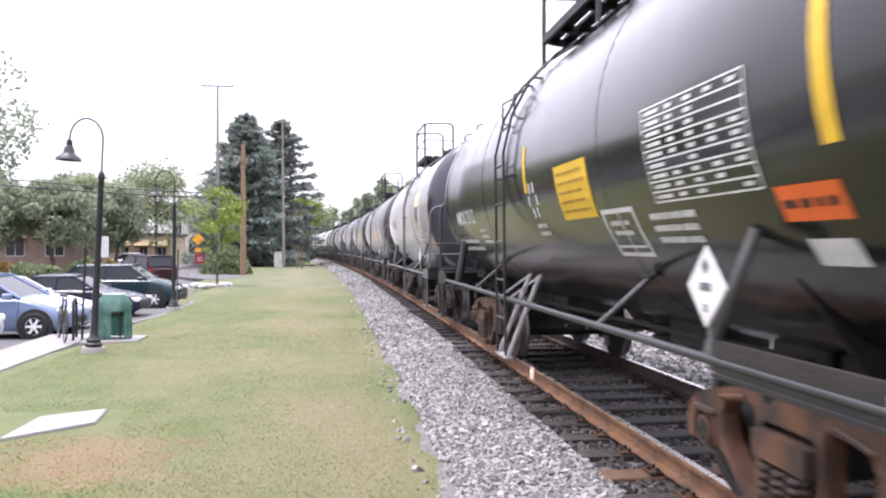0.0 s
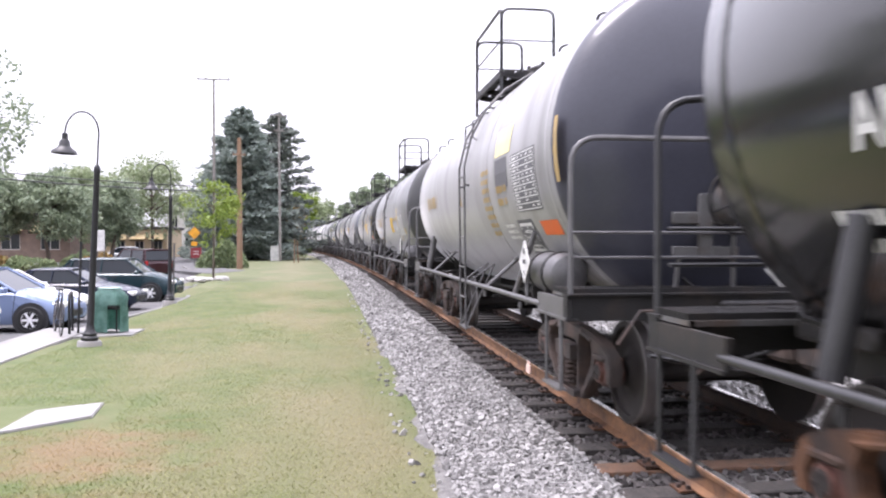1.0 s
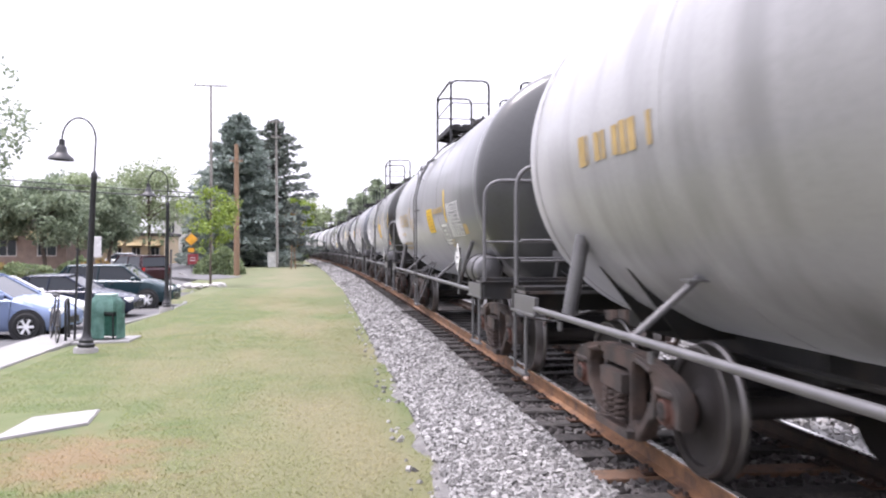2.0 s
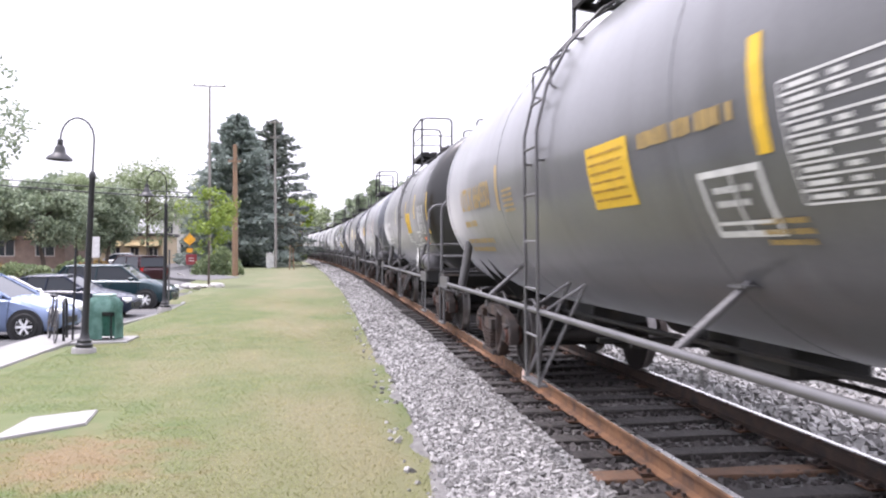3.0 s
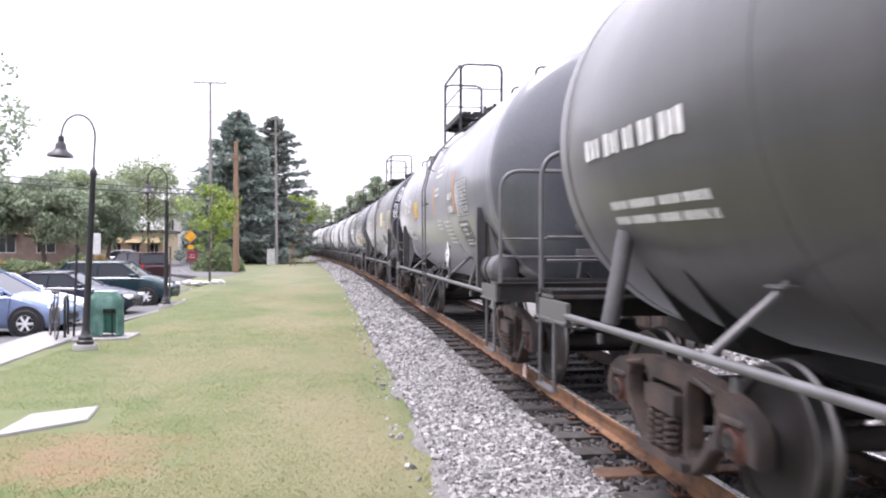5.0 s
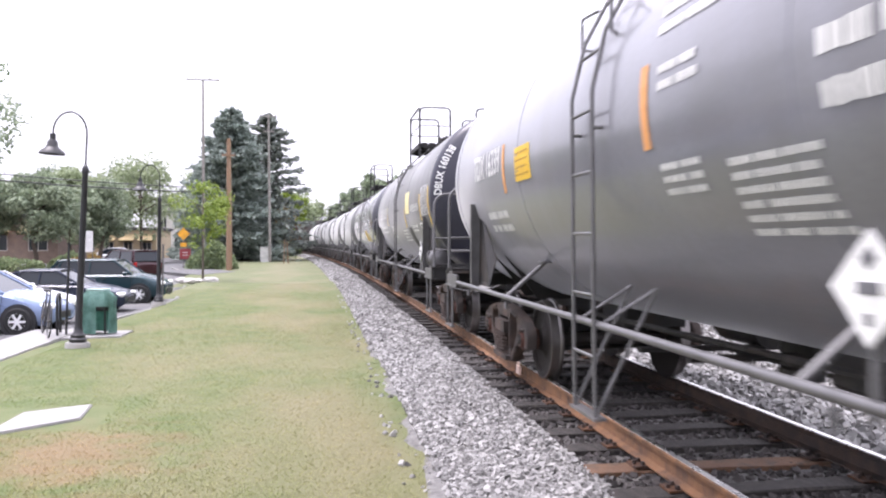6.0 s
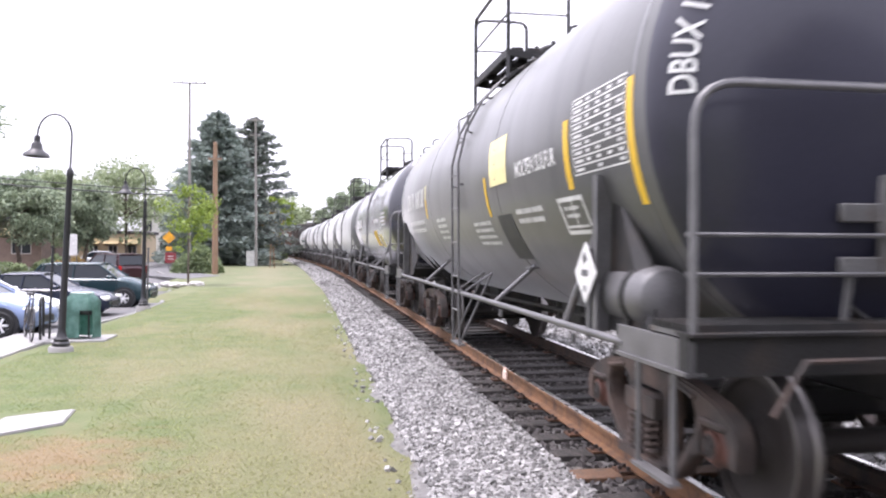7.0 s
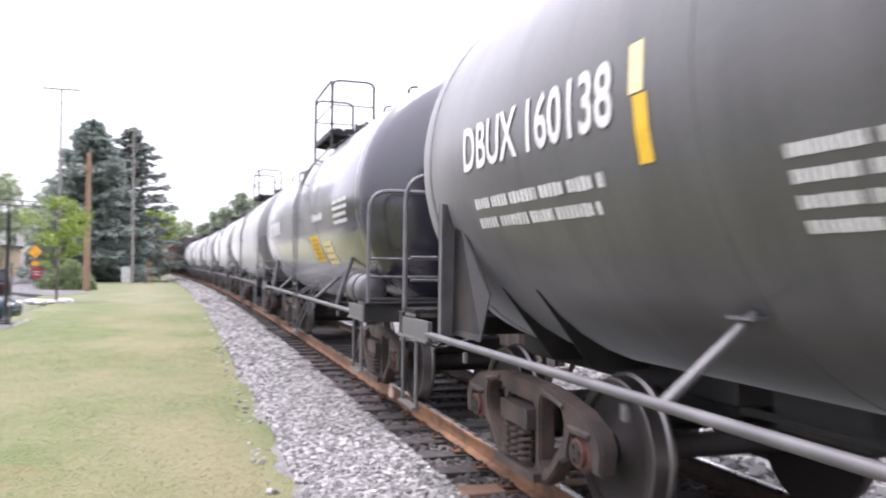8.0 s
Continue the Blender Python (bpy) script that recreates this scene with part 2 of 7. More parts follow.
def lawn_field(m, shade=1.0):
    """Colour of the lawn over the plan: lush along the ballast, straw in drifts, bare earth by the slab."""
    n, l = m.node_tree.nodes, m.node_tree.links

    def noise_at(scale, detail=4, stretch=(1, 1, 1)):
        mp = n.new("ShaderNodeMapping")
        mp.inputs["Scale"].default_value = stretch
        l.new(pos, mp.inputs["Vector"])
        t = n.new("ShaderNodeTexNoise")
        t.inputs["Scale"].default_value, t.inputs["Detail"].default_value = scale, detail
        l.new(mp.outputs["Vector"], t.inputs["Vector"])
        return t.outputs["Fac"]

    def ramp(value, lo, hi, a=0.0, b=1.0):
        r = n.new("ShaderNodeMapRange")
        for k, v in (("From Min", lo), ("From Max", hi), ("To Min", a), ("To Max", b)):
            r.inputs[k].default_value = v
        l.new(value, r.inputs["Value"])
        return r.outputs["Result"]

    def calc(op, a, b):
        c = n.new("ShaderNodeMath")
        c.operation = op
        for i, v in enumerate((a, b)):
            if isinstance(v, (int, float)):
                c.inputs[i].default_value = v
            else:
                l.new(v, c.inputs[i])
        return c.outputs[0]

    def blend(f, a, b):
        x = n.new("ShaderNodeMix")
        x.data_type = "RGBA"
        l.new(f, x.inputs["Factor"])
        for k, v in (("A", a), ("B", b)):
            if isinstance(v, tuple):
                x.inputs[k].default_value = (*[q * shade for q in v], 1)
            else:
                l.new(v, x.inputs[k])
        return x.outputs["Result"]

    pos = n.new("ShaderNodeTexCoord").outputs["Object"]
    axes = n.new("ShaderNodeSeparateXYZ")
    l.new(pos, axes.inputs[0])
    # dry drifts run along the middle of the lawn
    middle = calc("ABSOLUTE", calc("ADD", axes.outputs["X"], calc("MULTIPLY", axes.outputs["Y"], 0.045)), 0)
    dry = calc("SUBTRACT", noise_at(0.42, 5, (1, 0.45, 1)), ramp(middle, 0.5, 2.6, -0.09, 0.07))
    col = blend(ramp(noise_at(1.6), 0.35, 0.68), (0.100, 0.136, 0.040), (0.152, 0.166, 0.066))
    col = blend(ramp(dry, 0.44, 0.66, 0.0, 0.75), col, (0.218, 0.190, 0.105))
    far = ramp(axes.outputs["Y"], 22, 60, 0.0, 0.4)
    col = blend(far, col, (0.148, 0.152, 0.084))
    # bare reddish earth
    dx, dy = calc("ADD", axes.outputs["X"], 2.35), calc("MULTIPLY", calc("ADD", axes.outputs["Y"], -7.7), 0.85)
    away = calc("SQRT", calc("ADD", calc("MULTIPLY", dx, dx), calc("MULTIPLY", dy, dy)), 0)
    away = calc("ADD", away, calc("MULTIPLY", calc("SUBTRACT", noise_at(2.6, 6), 0.5), 2.4))
    return blend(ramp(away, 0.25, 1.25, 0.6, 0.0), col, (0.250, 0.140, 0.082)), calc, n, l


def grass_material():
    m = mat("mown_grass", (0.13, 0.15, 0.06), 0.9, 0, 0.22, 0.9, 60, 0.35)
    col, calc, n, l = lawn_field(m, 0.68)
    l.new(col, n["Principled BSDF"].inputs["Base Color"])
    return m


def blade_material():
    m = leaf_mat("grass_blades", (0.74, 0.76, 0.7), (1.24, 1.22, 1.18), 0.85)
    col, calc, n, l = lawn_field(m, 1.32)
    tone = [x for x in n if x.bl_idname == "ShaderNodeMix"][0].outputs["Result"]
    users = [k.to_socket for k in tone.links]
    mul = n.new("ShaderNodeVectorMath")
    mul.operation = "MULTIPLY"
    l.new(col, mul.inputs[0])
    l.new(tone, mul.inputs[1])
    for sock in users:
        l.new(mul.outputs["Vector"], sock)
    return m


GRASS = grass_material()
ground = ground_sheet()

PROFILE = [(-2.67, -0.06), (-2.42, 0.012), (-2.0, 0.06), (-1.6, 0.115), (-1.3, 0.135), (0, 0.13), (1.25, 0.135), (1.6, 0.12), (2.3, 0.02), (4.6, 0.01), (14.4, 0.012), (15.2, -0.06)]


def bed_height(off):
    for (a, za), (b, zb) in zip(PROFILE, PROFILE[1:]):
        if a <= off <= b:
            return za + (zb - za) * (off - a) / (b - a)
    return 0.0


def ballast_bed():
    bm = bmesh.new()
    last = None
    s = -95.0
    while s < 420:
        row = []
        for off, z in PROFILE:
            edge = 0.14 * noise.noise(Vector((s * 0.9, off, 1))) + 0.12 * noise.noise(Vector((s * 3.1, off, 7))) if abs(off) > 2.2 else 0
            x, y, h = track(s, off + edge)
            row.append(bm.verts.new((x, y, z + 0.015 * noise.noise(Vector((x * 3, y * 3, 0))))))
        if last:
            for i in range(len(row) - 1):
                bm.faces.new((last[i], last[i + 1], row[i + 1], row[i]))
        last = row
        s += 2.0 if s < -2 else 0.25 if s < 30 else 1.0 if s < 80 else 4.0
    return tagged(part("ballast", bm, BALLAST, smooth=True), "bed of pale grey crushed stone under the track", "ballast", kind="structure")


ballast_bed()


def sweep(profile, off, z0, s0, s1):
    """A closed profile (across, up) drawn along the track."""
    bm = bmesh.new()
    last, s = None, s0
    while s <= s1 + 1e-6:
        row = []
        for u, w in profile:
            x, y, h = track(s, off + u)
            row.append(bm.verts.new((x, y, z0 + w)))
        if last:
            k = len(row)
            for i in range(k):
                bm.faces.new((last[i], last[(i + 1) % k], row[(i + 1) % k], row[i]))
        last = row
        s += 2.0 if s < 60 else 6.0
    bmesh.ops.recalc_face_normals(bm, faces=bm.faces)
    return bm


RAIL_SHAPE = [(-0.07, -0.172), (0.07, -0.172), (0.07, -0.160), (0.012, -0.142), (0.009, -0.05), (0.034, -0.036), (0.036, -0.008), (0.026, -0.001), (-0.026, -0.001), (-0.036, -0.008), (-0.034, -0.036), (-0.009, -0.05), (-0.012, -0.142), (-0.07, -0.160)]
HEAD_SHAPE = [(-0.024, -0.004), (0.034, -0.012), (0.036, -0.006), (0.026, 0.001), (-0.022, 0.001)]


def railway():
    rt = new("railway_track")
    tagged(rt, "single railway track with rusty rails and dark wooden ties", "railway track", kind="structure")
    for side in (-1, 1):
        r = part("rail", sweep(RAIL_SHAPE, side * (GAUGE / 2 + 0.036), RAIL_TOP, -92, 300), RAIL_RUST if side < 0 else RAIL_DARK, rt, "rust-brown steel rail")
        shape = [(-side * u, w) for u, w in HEAD_SHAPE]
        part("railhead", sweep(shape, side * (GAUGE / 2 + 0.036), RAIL_TOP + 0.002, -92, 300), RAIL_SHINE, r, "polished running surface")
    return rt


RAILWAY = railway()


# ---- tank cars: local y runs towards the tail, -x is the side that faces the lawn, z = 0 is the railhead
TANK_R, TANK_Z, TANK_HALF, HEAD = 1.52, 2.42, 5.93, 0.45
CAR_HALF = 6.85
LADDER_Y = -0.4
TRUCK_Y, AXLE, WHEEL_R = 4.5, 0.89, 0.457
SHARED = {}


def shared(name, build, material, parent, label="", smooth=False):
    """A part whose mesh all cars share."""
    key = (name, build, material.name if not isinstance(material, (list, tuple)) else material[0].name)
    if key not in SHARED:
        bm = bmesh.new()
        build(bm)
        SHARED[key] = part(name, bm, material, parent, label, smooth).data
        return [o for o in bpy.data.objects if o.data == SHARED[key]][0]
    return mesh_part(name, SHARED[key], None, parent, label)


def tank_mesh(bm, dl=0.0):
    half = TANK_HALF + dl
    prof = []
    for i in range(9):
        a = i / 8 * math.pi / 2
        prof.append((-half + HEAD - HEAD * math.cos(a), max(TANK_R * math.sin(a), 1e-3)))
    for y in (-3.4, -1.7, 0, 1.7, 3.4):
        prof.append((y, TANK_R))
    prof += [(-s, r) for s, r in reversed(prof[:9])]
    n = len(prof)
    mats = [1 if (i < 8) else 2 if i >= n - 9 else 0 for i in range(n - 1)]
    lathe(bm, prof, "y", 72, (0, 0, TANK_Z), mats)


def bands_mesh(bm, ys):
    for y in ys:
        lathe(bm, [(y - 0.03, TANK_R - 0.005), (y - 0.026, TANK_R + 0.0035), (y + 0.026, TANK_R + 0.0035), (y + 0.03, TANK_R - 0.005)], "y", 64, (0, 0, TANK_Z))


def wheelset(bm):
    for side in (-1, 1):
        x0 = side * (GAUGE / 2)
        prof = [(-0.028, 0.0), (-0.028, WHEEL_R + 0.026), (-0.004, WHEEL_R + 0.026), (0.012, WHEEL_R + 0.004), (0.1, WHEEL_R - 0.004), (0.105, WHEEL_R - 0.02), (0.102, WHEEL_R - 0.075),
                (0.075, WHEEL_R - 0.085), (0.045, 0.26), (0.06, 0.17), (0.10, 0.13), (0.12, 0.12), (0.12, 0.0)]
        mats = [0, 1, 1, 1, 1, 0, 0, 0, 0, 0, 0, 0]
        prof = [(x0 + side * s, r + (1e-4 if r == 0 else 0)) for s, r in prof]
        lathe(bm, prof, "x", 40, (0, 0, 0), mats)
        # bearing cap with three bolts, which turns with the axle
        lathe(bm, [(side * 0.84, 0.09), (side * 1.06, 0.085), (side * 1.085, 0.07), (side * 1.09, 0.0001)], "x", 16)
        for k in range(3):
            a = k * math.tau / 3
            box(bm, (side * 1.085 - 0.012, math.cos(a) * 0.045 - 0.014, math.sin(a) * 0.045 - 0.014), (side * 1.085 + 0.018, math.cos(a) * 0.045 + 0.014, math.sin(a) * 0.045 + 0.014))
    lathe(bm, [(-0.85, 0.08), (0.85, 0.08)], "x", 12)


def side_frame(bm, side=-1):
    """Cast side frame: an arched plate with its windows, pedestals over the bearings."""
    half = [(0, 0.345), (0.4, 0.335), (0.7, 0.295), (0.93, 0.245), (1.1, 0.165), (1.16, 0.06), (1.14, -0.09), (1.04, -0.09), (1.04, 0.03), (0.99, 0.105), (0.89, 0.135), (0.79, 0.105), (0.74, 0.03), (0.73, -0.08),
            (0.62, -0.13), (0.47, -0.28), (0.38, -0.335), (0, -0.34)]
    outer = half + [(-y, z) for y, z in reversed(half[1:-1])]
    middle = [(-0.21, 0.19), (0.21, 0.19), (0.245, 0.15), (0.245, -0.21), (0.21, -0.245), (-0.21, -0.245), (-0.245, -0.21), (-0.245, 0.15)]
    win = [(0.34, 0.25), (0.52, 0.25), (0.63, 0.22), (0.675, 0.14), (0.655, 0.03), (0.565, -0.065), (0.44, -0.2), (0.365, -0.225), (0.325, -0.18), (0.315, 0.2)]
    wide, es = 0.12, []
    x0 = side * 1.0 - wide / 2
    for loop in (outer, middle, win, [(-y, z) for y, z in win]):
        vs = [bm.verts.new((x0, y, WHEEL_R + z)) for y, z in loop]
        es += [bm.edges.new((vs[i], vs[(i + 1) % len(vs)])) for i in range(len(vs))]
    bmesh.ops.triangle_fill(bm, edges=es, use_beauty=True)
    g = bmesh.ops.extrude_face_region(bm, geom=bm.faces[:])
    bmesh.ops.translate(bm, verts=[v for v in g["geom"] if isinstance(v, bmesh.types.BMVert)], vec=(wide, 0, 0))
    bmesh.ops.recalc_face_normals(bm, faces=bm.faces)
    rim = [e for e in bm.edges if len(e.link_faces) == 2 and e.calc_face_angle(0) > 1.2 and abs(e.verts[0].co.x - e.verts[1].co.x) < 1e-4]
    bmesh.ops.bevel(bm, geom=rim, offset=0.014, segments=2, affect="EDGES")
    z0 = WHEEL_R
    for sg in (-1, 1):
        box(bm, (side * 1.0 - 0.085, sg * AXLE - 0.14, z0 + 0.10), (side * 1.0 + 0.085, sg * AXLE + 0.14, z0 + 0.15), bevel=0.015)
        tube(bm, [(side * 1.062, sg * 0.68, z0 + 0.24), (side * 1.062, sg * 0.4, z0 + 0.29)], 0.018, 6)
    beam(bm, (side * 1.0, -0.24, z0 + 0.08), (side * 1.0, 0.24, z0 + 0.09), 0.24, 0.14)
    beam(bm, (side * 1.0, -0.36, z0 - 0.29), (side * 1.0, 0.36, z0 - 0.29), 0.24, 0.06)


def bearing(bm):
    """Roller bearing and its adapter at one axle end."""
    lathe(bm, [(-0.11, 0.125), (0.05, 0.125), (0.065, 0.11), (0.07, 0.09), (0.10, 0.088), (0.105, 0.0001)], "x", 20)
    box(bm, (-0.1, -0.12, 0.09), (0.075, 0.12, 0.135), bevel=0.012)


def side_frame_far(bm):
    side_frame(bm, 1)


def coil(bm):
    turns, n = 5, 8
    pts = [(0.052 * math.cos(k * math.tau / n), 0.055 * math.sin(k * math.tau / n), 0.235 * k / (turns * n)) for k in range(turns * n + 1)]
    tube(bm, pts, 0.015, 5)


def bolster(bm):
    box(bm, (-0.98, -0.2, WHEEL_R - 0.02), (0.98, 0.2, WHEEL_R + 0.2), bevel=0.03)
    lathe(bm, [(WHEEL_R + 0.2, 0.2), (WHEEL_R + 0.3, 0.2)], "z", 20)
    for sg in (-1, 1):
        tube(bm, [(-0.8, sg * 0.38, 0.3), (0.8, sg * 0.38, 0.3)], 0.045, 8)
        for sx in (-0.75, 0.75):
            box(bm, (sx - 0.05, sg * 0.4 - 0.05, 0.28), (sx + 0.05, sg * 0.4 + 0.06, 0.62), bevel=0.015)


def saddle_front(bm):
    saddle(bm, -1)


def saddle_back(bm):
    saddle(bm, 1)


def saddle(bm, sg):
    """Stub sill with the cradle plates that carry the tank's end."""
    box(bm, (-0.32, min(sg * 3.1, sg * 6.15), 0.78), (0.32, max(sg * 3.1, sg * 6.15), 1.12), bevel=0.02)
    for y in (4.02, 4.62):
        n = 12
        vs = []
        for k in range(n + 1):
            a = radians(-140 + 100 * k / n)
            vs.append((math.cos(a) * (TANK_R + 0.004), TANK_Z + math.sin(a) * (TANK_R + 0.004)))
        pts = vs + [(0.75, 0.9), (-0.75, 0.9)]
        lo = [bm.verts.new((x, sg * y - 0.012, z)) for x, z in pts]
        hi = [bm.verts.new((x, sg * y + 0.012, z)) for x, z in pts]
        bm.faces.new(lo)
        bm.faces.new(list(reversed(hi)))
        for i in range(len(pts)):
            j = (i + 1) % len(pts)
            bm.faces.new((lo[i], hi[i], hi[j], lo[j]))
    # sloped head shield under the tank's end
    for sx in (-1, 1):
        a = [(sx * 0.33, 4.6, 1.12), (sx * 0.95, 4.7, 1.42), (sx * 0.7, 5.5, 1.55), (sx * 0.33, 5.9, 1.12)]
        q = [bm.verts.new((x, sg * y, z)) for x, y, z in a] + [bm.verts.new((x - sx * 0.015, sg * y, z + 0.015)) for x, y, z in a]
        bm.faces.new(q[:4])
        bm.faces.new(q[7:3:-1])
        for i in range(4):
            j = (i + 1) % 4
            bm.faces.new((q[i], q[j], q[j + 4], q[i + 4]))
    bmesh.ops.recalc_face_normals(bm, faces=bm.faces)


def end_beam(bm):
    """Cross beam at the car's end."""
    beam(bm, (-1.56, 0, 1.07), (1.56, 0, 1.07), 0.10, 0.20)
    beam(bm, (-1.56, 0, 1.175), (1.56, 0, 1.175), 0.16, 0.015)


def side_beam(bm):
    """Short channel along the corner, from the cross beam to the running pipe."""
    beam(bm, (0, -0.44, 1.06), (0, 0.44, 1.06), 0.035, 0.17)
    beam(bm, (0.02, -0.44, 0.985), (0.02, 0.44, 0.985), 0.11, 0.02)


def stirrup(bm):
    tube(bm, [(0, -0.21, 1.0), (0, -0.21, 0.42), (0, 0.21, 0.42), (0, 0.21, 1.0)], 0.017, 6)
    beam(bm, (0, -0.23, 0.42), (0, 0.23, 0.42), 0.07, 0.02)


def cut_lever(bm):
    tube(bm, [(-0.55, 0.1, 1.0), (-1.1, 0.18, 0.84), (-1.54, 0.1, 0.93)], 0.014, 6)


def walkway(bm):
    for x in (-1.52, -0.7, 0, 0.7, 1.52):
        box(bm, (x - 0.02, -0.225, 1.155), (x + 0.02, 0.225, 1.182))
    beam(bm, (-1.54, -0.215, 1.168), (1.54, -0.215, 1.168), 0.02, 0.03)


def walk_slat(bm):
    box(bm, (-1.54, -0.016, 1.183), (1.54, 0.016, 1.22))


def hand_rail_front(bm):
    hand_rail(bm, -1)


def hand_rail_back(bm):
    hand_rail(bm, 1)


def hand_rail(bm, sg):
    y, r = sg * 6.04, 0.24
    a, b, c, d = (-1.52, y, 1.09), (-1.52, y, 2.40), (1.52, y, 2.40), (1.52, y, 1.09)
    tube(bm, [a] + bend(a, b, c, r) + bend(b, c, d, r) + [d], 0.022, 8)


def low_rail_front(bm):
    low_rail(bm, -1)


def low_rail_back(bm):
    low_rail(bm, 1)


def low_rail(bm, sg):
    y = sg * 5.93
    tube(bm, [(-1.5, y, 1.46), (1.5, y, 1.46)], 0.013, 6)
    tube(bm, [(-1.5, y, 1.66), (1.5, y, 1.66)], 0.013, 6)


def coupler_front(bm):
    coupler(bm, -1)


def coupler_back(bm):
    coupler(bm, 1)


def coupler(bm, sg):
    beam(bm, (0, sg * 6.05, 0.88), (0, sg * 6.62, 0.88), 0.13, 0.16)
    box(bm, (-0.19, min(sg * 6.52, sg * 6.83), 0.72), (0.15, max(sg * 6.52, sg * 6.83), 1.02), bevel=0.04)
    tube(bm, [(0.3, sg * 6.1, 0.9), (0.33, sg * 6.45, 0.55), (0.1, sg * 6.82, 0.5)], 0.03, 8)
    tube(bm, [(-0.1, sg * 6.1, 1.05), (-1.0, sg * 6.16, 1.05), (-1.2, sg * 6.2, 0.8)], 0.014, 6)


def running_pipe(bm, side=-1):
    x = side * 1.54
    tube(bm, [(x, -5.25, 1.045), (x, 5.25, 1.045)], 0.026, 10)
    for y in (-4.4, -2.45, 2.45, 4.4):
        tube(bm, [(x, y, 1.0), (x, y, 0.93)], 0.02, 6)


def running_pipe_far(bm):
    running_pipe(bm, 1)


def pipe_strut(bm):
    tube(bm, [(-1.54, 0.02, 1.05), (-1.14, -0.03, 1.41)], 0.023, 8)
    box(bm, (-1.22, -0.11, 1.385), (-1.06, 0.05, 1.40))


def head_post_tube(bm):
    tube(bm, [(-1.42, 0.0, 1.05), (-1.32, -0.05, 1.69)], 0.06, 12)


def front_post(bm):
    tube(bm, [(-1.5, -4.08, 1.05), (-1.33, -4.24, 1.68)], 0.03, 9)


def head_post_angle(bm):
    box(bm, (-1.54, -0.045, 1.05), (-1.525, 0.035, 2.06))
    box(bm, (-1.54, 0.02, 1.05), (-1.41, 0.035, 2.06))


def head_gusset(bm):
    q = [bm.verts.new(p) for p in ((-1.44, -0.02, 1.07), (-1.44, -0.62, 1.07), (-1.34, -0.55, 1.40), (-1.42, -0.02, 2.02))]
    q += [bm.verts.new(v.co + Vector((0.012, 0, 0))) for v in q]
    bm.faces.new(q[:4])
    bm.faces.new(q[7:3:-1])
    for i in range(4):
        j = (i + 1) % 4
        bm.faces.new((q[i], q[j], q[j + 4], q[i + 4]))
    bmesh.ops.recalc_face_normals(bm, faces=bm.faces)


def ladder_line(u):
    pts = [(0.40, -1.56), (1.05, -1.57), (2.0, -1.58), (2.6, -1.585), (3.0, -1.49), (3.35, -1.30), (3.66, -1.01), (3.9, -0.62)]
    for (za, xa), (zb, xb) in zip(pts, pts[1:]):
        if za <= u <= zb:
            return xa + (xb - xa) * (u - za) / (zb - za)
    return pts[-1][1]


def ladder(bm, side=-1):
    zs = [0.40, 1.05, 1.5, 2.0, 2.4, 2.6, 2.8, 3.0, 3.18, 3.35, 3.5, 3.66, 3.78, 3.9]
    for y in (-0.21, 0.21):
        tube(bm, [(ladder_line(z) * -side, y, z) for z in zs], 0.015, 7)
    for z in (2.35, 3.4):
        for y in (-0.21, 0.21):
            x = ladder_line(z) * -side
            tube(bm, [(x, y, z), (x - side * 0.10, y, z)], 0.014, 6)
    for y in (-0.29, 0.29):
        x = ladder_line(3.2) * -side
        tube(bm, [(x + side * 0.0, y * 0.72, 3.25), (x + side * 0.1, y, 3.2), (x + side * 0.1, y, 2.98), (x, y * 0.72, 2.95)], 0.013, 6)


def rung(bm):
    tube(bm, [(0, -0.21, 0), (0, 0.21, 0)], 0.012, 6)


def ladder_far(bm):
    ladder(bm, 1)


def ladder_brace_thick(bm):
    """Stout pale braces from the tank's belly to the ladder's foot."""
    for y in (-0.21, 0.21):
        tube(bm, [(-1.54, y, 0.42), (-1.22, y - 0.12, 1.28)], 0.027, 9)
        tube(bm, [(-1.56, y, 1.02), (-1.2, y - 0.12, 1.3)], 0.012, 6)
    beam(bm, (-1.54, -0.26, 0.42), (-1.54, 0.26, 0.42), 0.09, 0.02)


def ladder_brace(bm, side=-1):
    x = side * 1.56
    for y in (-0.21, 0.21):
        tube(bm, [(x, y, 0.42), (side * 1.2, y - 0.16, 1.29)], 0.014, 6)
        tube(bm, [(x, y, 1.02), (side * 1.2, y - 0.16, 1.29)], 0.012, 6)
    beam(bm, (side * 1.54, -0.26, 0.42), (side * 1.54, 0.26, 0.42), 0.09, 0.02)


def platform_deck(bm):
    for y in (-1.02, -0.45, 0.45, 1.02):
        beam(bm, (-0.84, y, 3.85), (0.84, y, 3.85), 0.05, 0.06)
        for sx in (-1, 1):
            beam(bm, (sx * 0.8, y, 3.84), (sx * 0.62, y, TANK_Z + math.sqrt(TANK_R ** 2 - 0.62 ** 2)), 0.05, 0.05)
    for sx in (-1, 1):
        beam(bm, (sx * 0.84, -1.04, 3.86), (sx * 0.84, 1.04, 3.86), 0.03, 0.09)


def deck_slat(bm):
    box(bm, (-0.055, -1.05, 3.88), (0.055, 1.05, 3.915))


def platform_rail(bm):
    """One guard rail: two posts and the bars between."""
    a, b, c, d = (0, -1.02, 3.55), (0, -1.02, 4.75), (0, 1.02, 4.75), (0, 1.02, 3.55)
    tube(bm, [a] + bend(a, b, c, 0.12) + bend(b, c, d, 0.12) + [d], 0.02, 7)
    tube(bm, [(0, -1.02, 4.32), (0, 1.02, 4.32)], 0.012, 6)


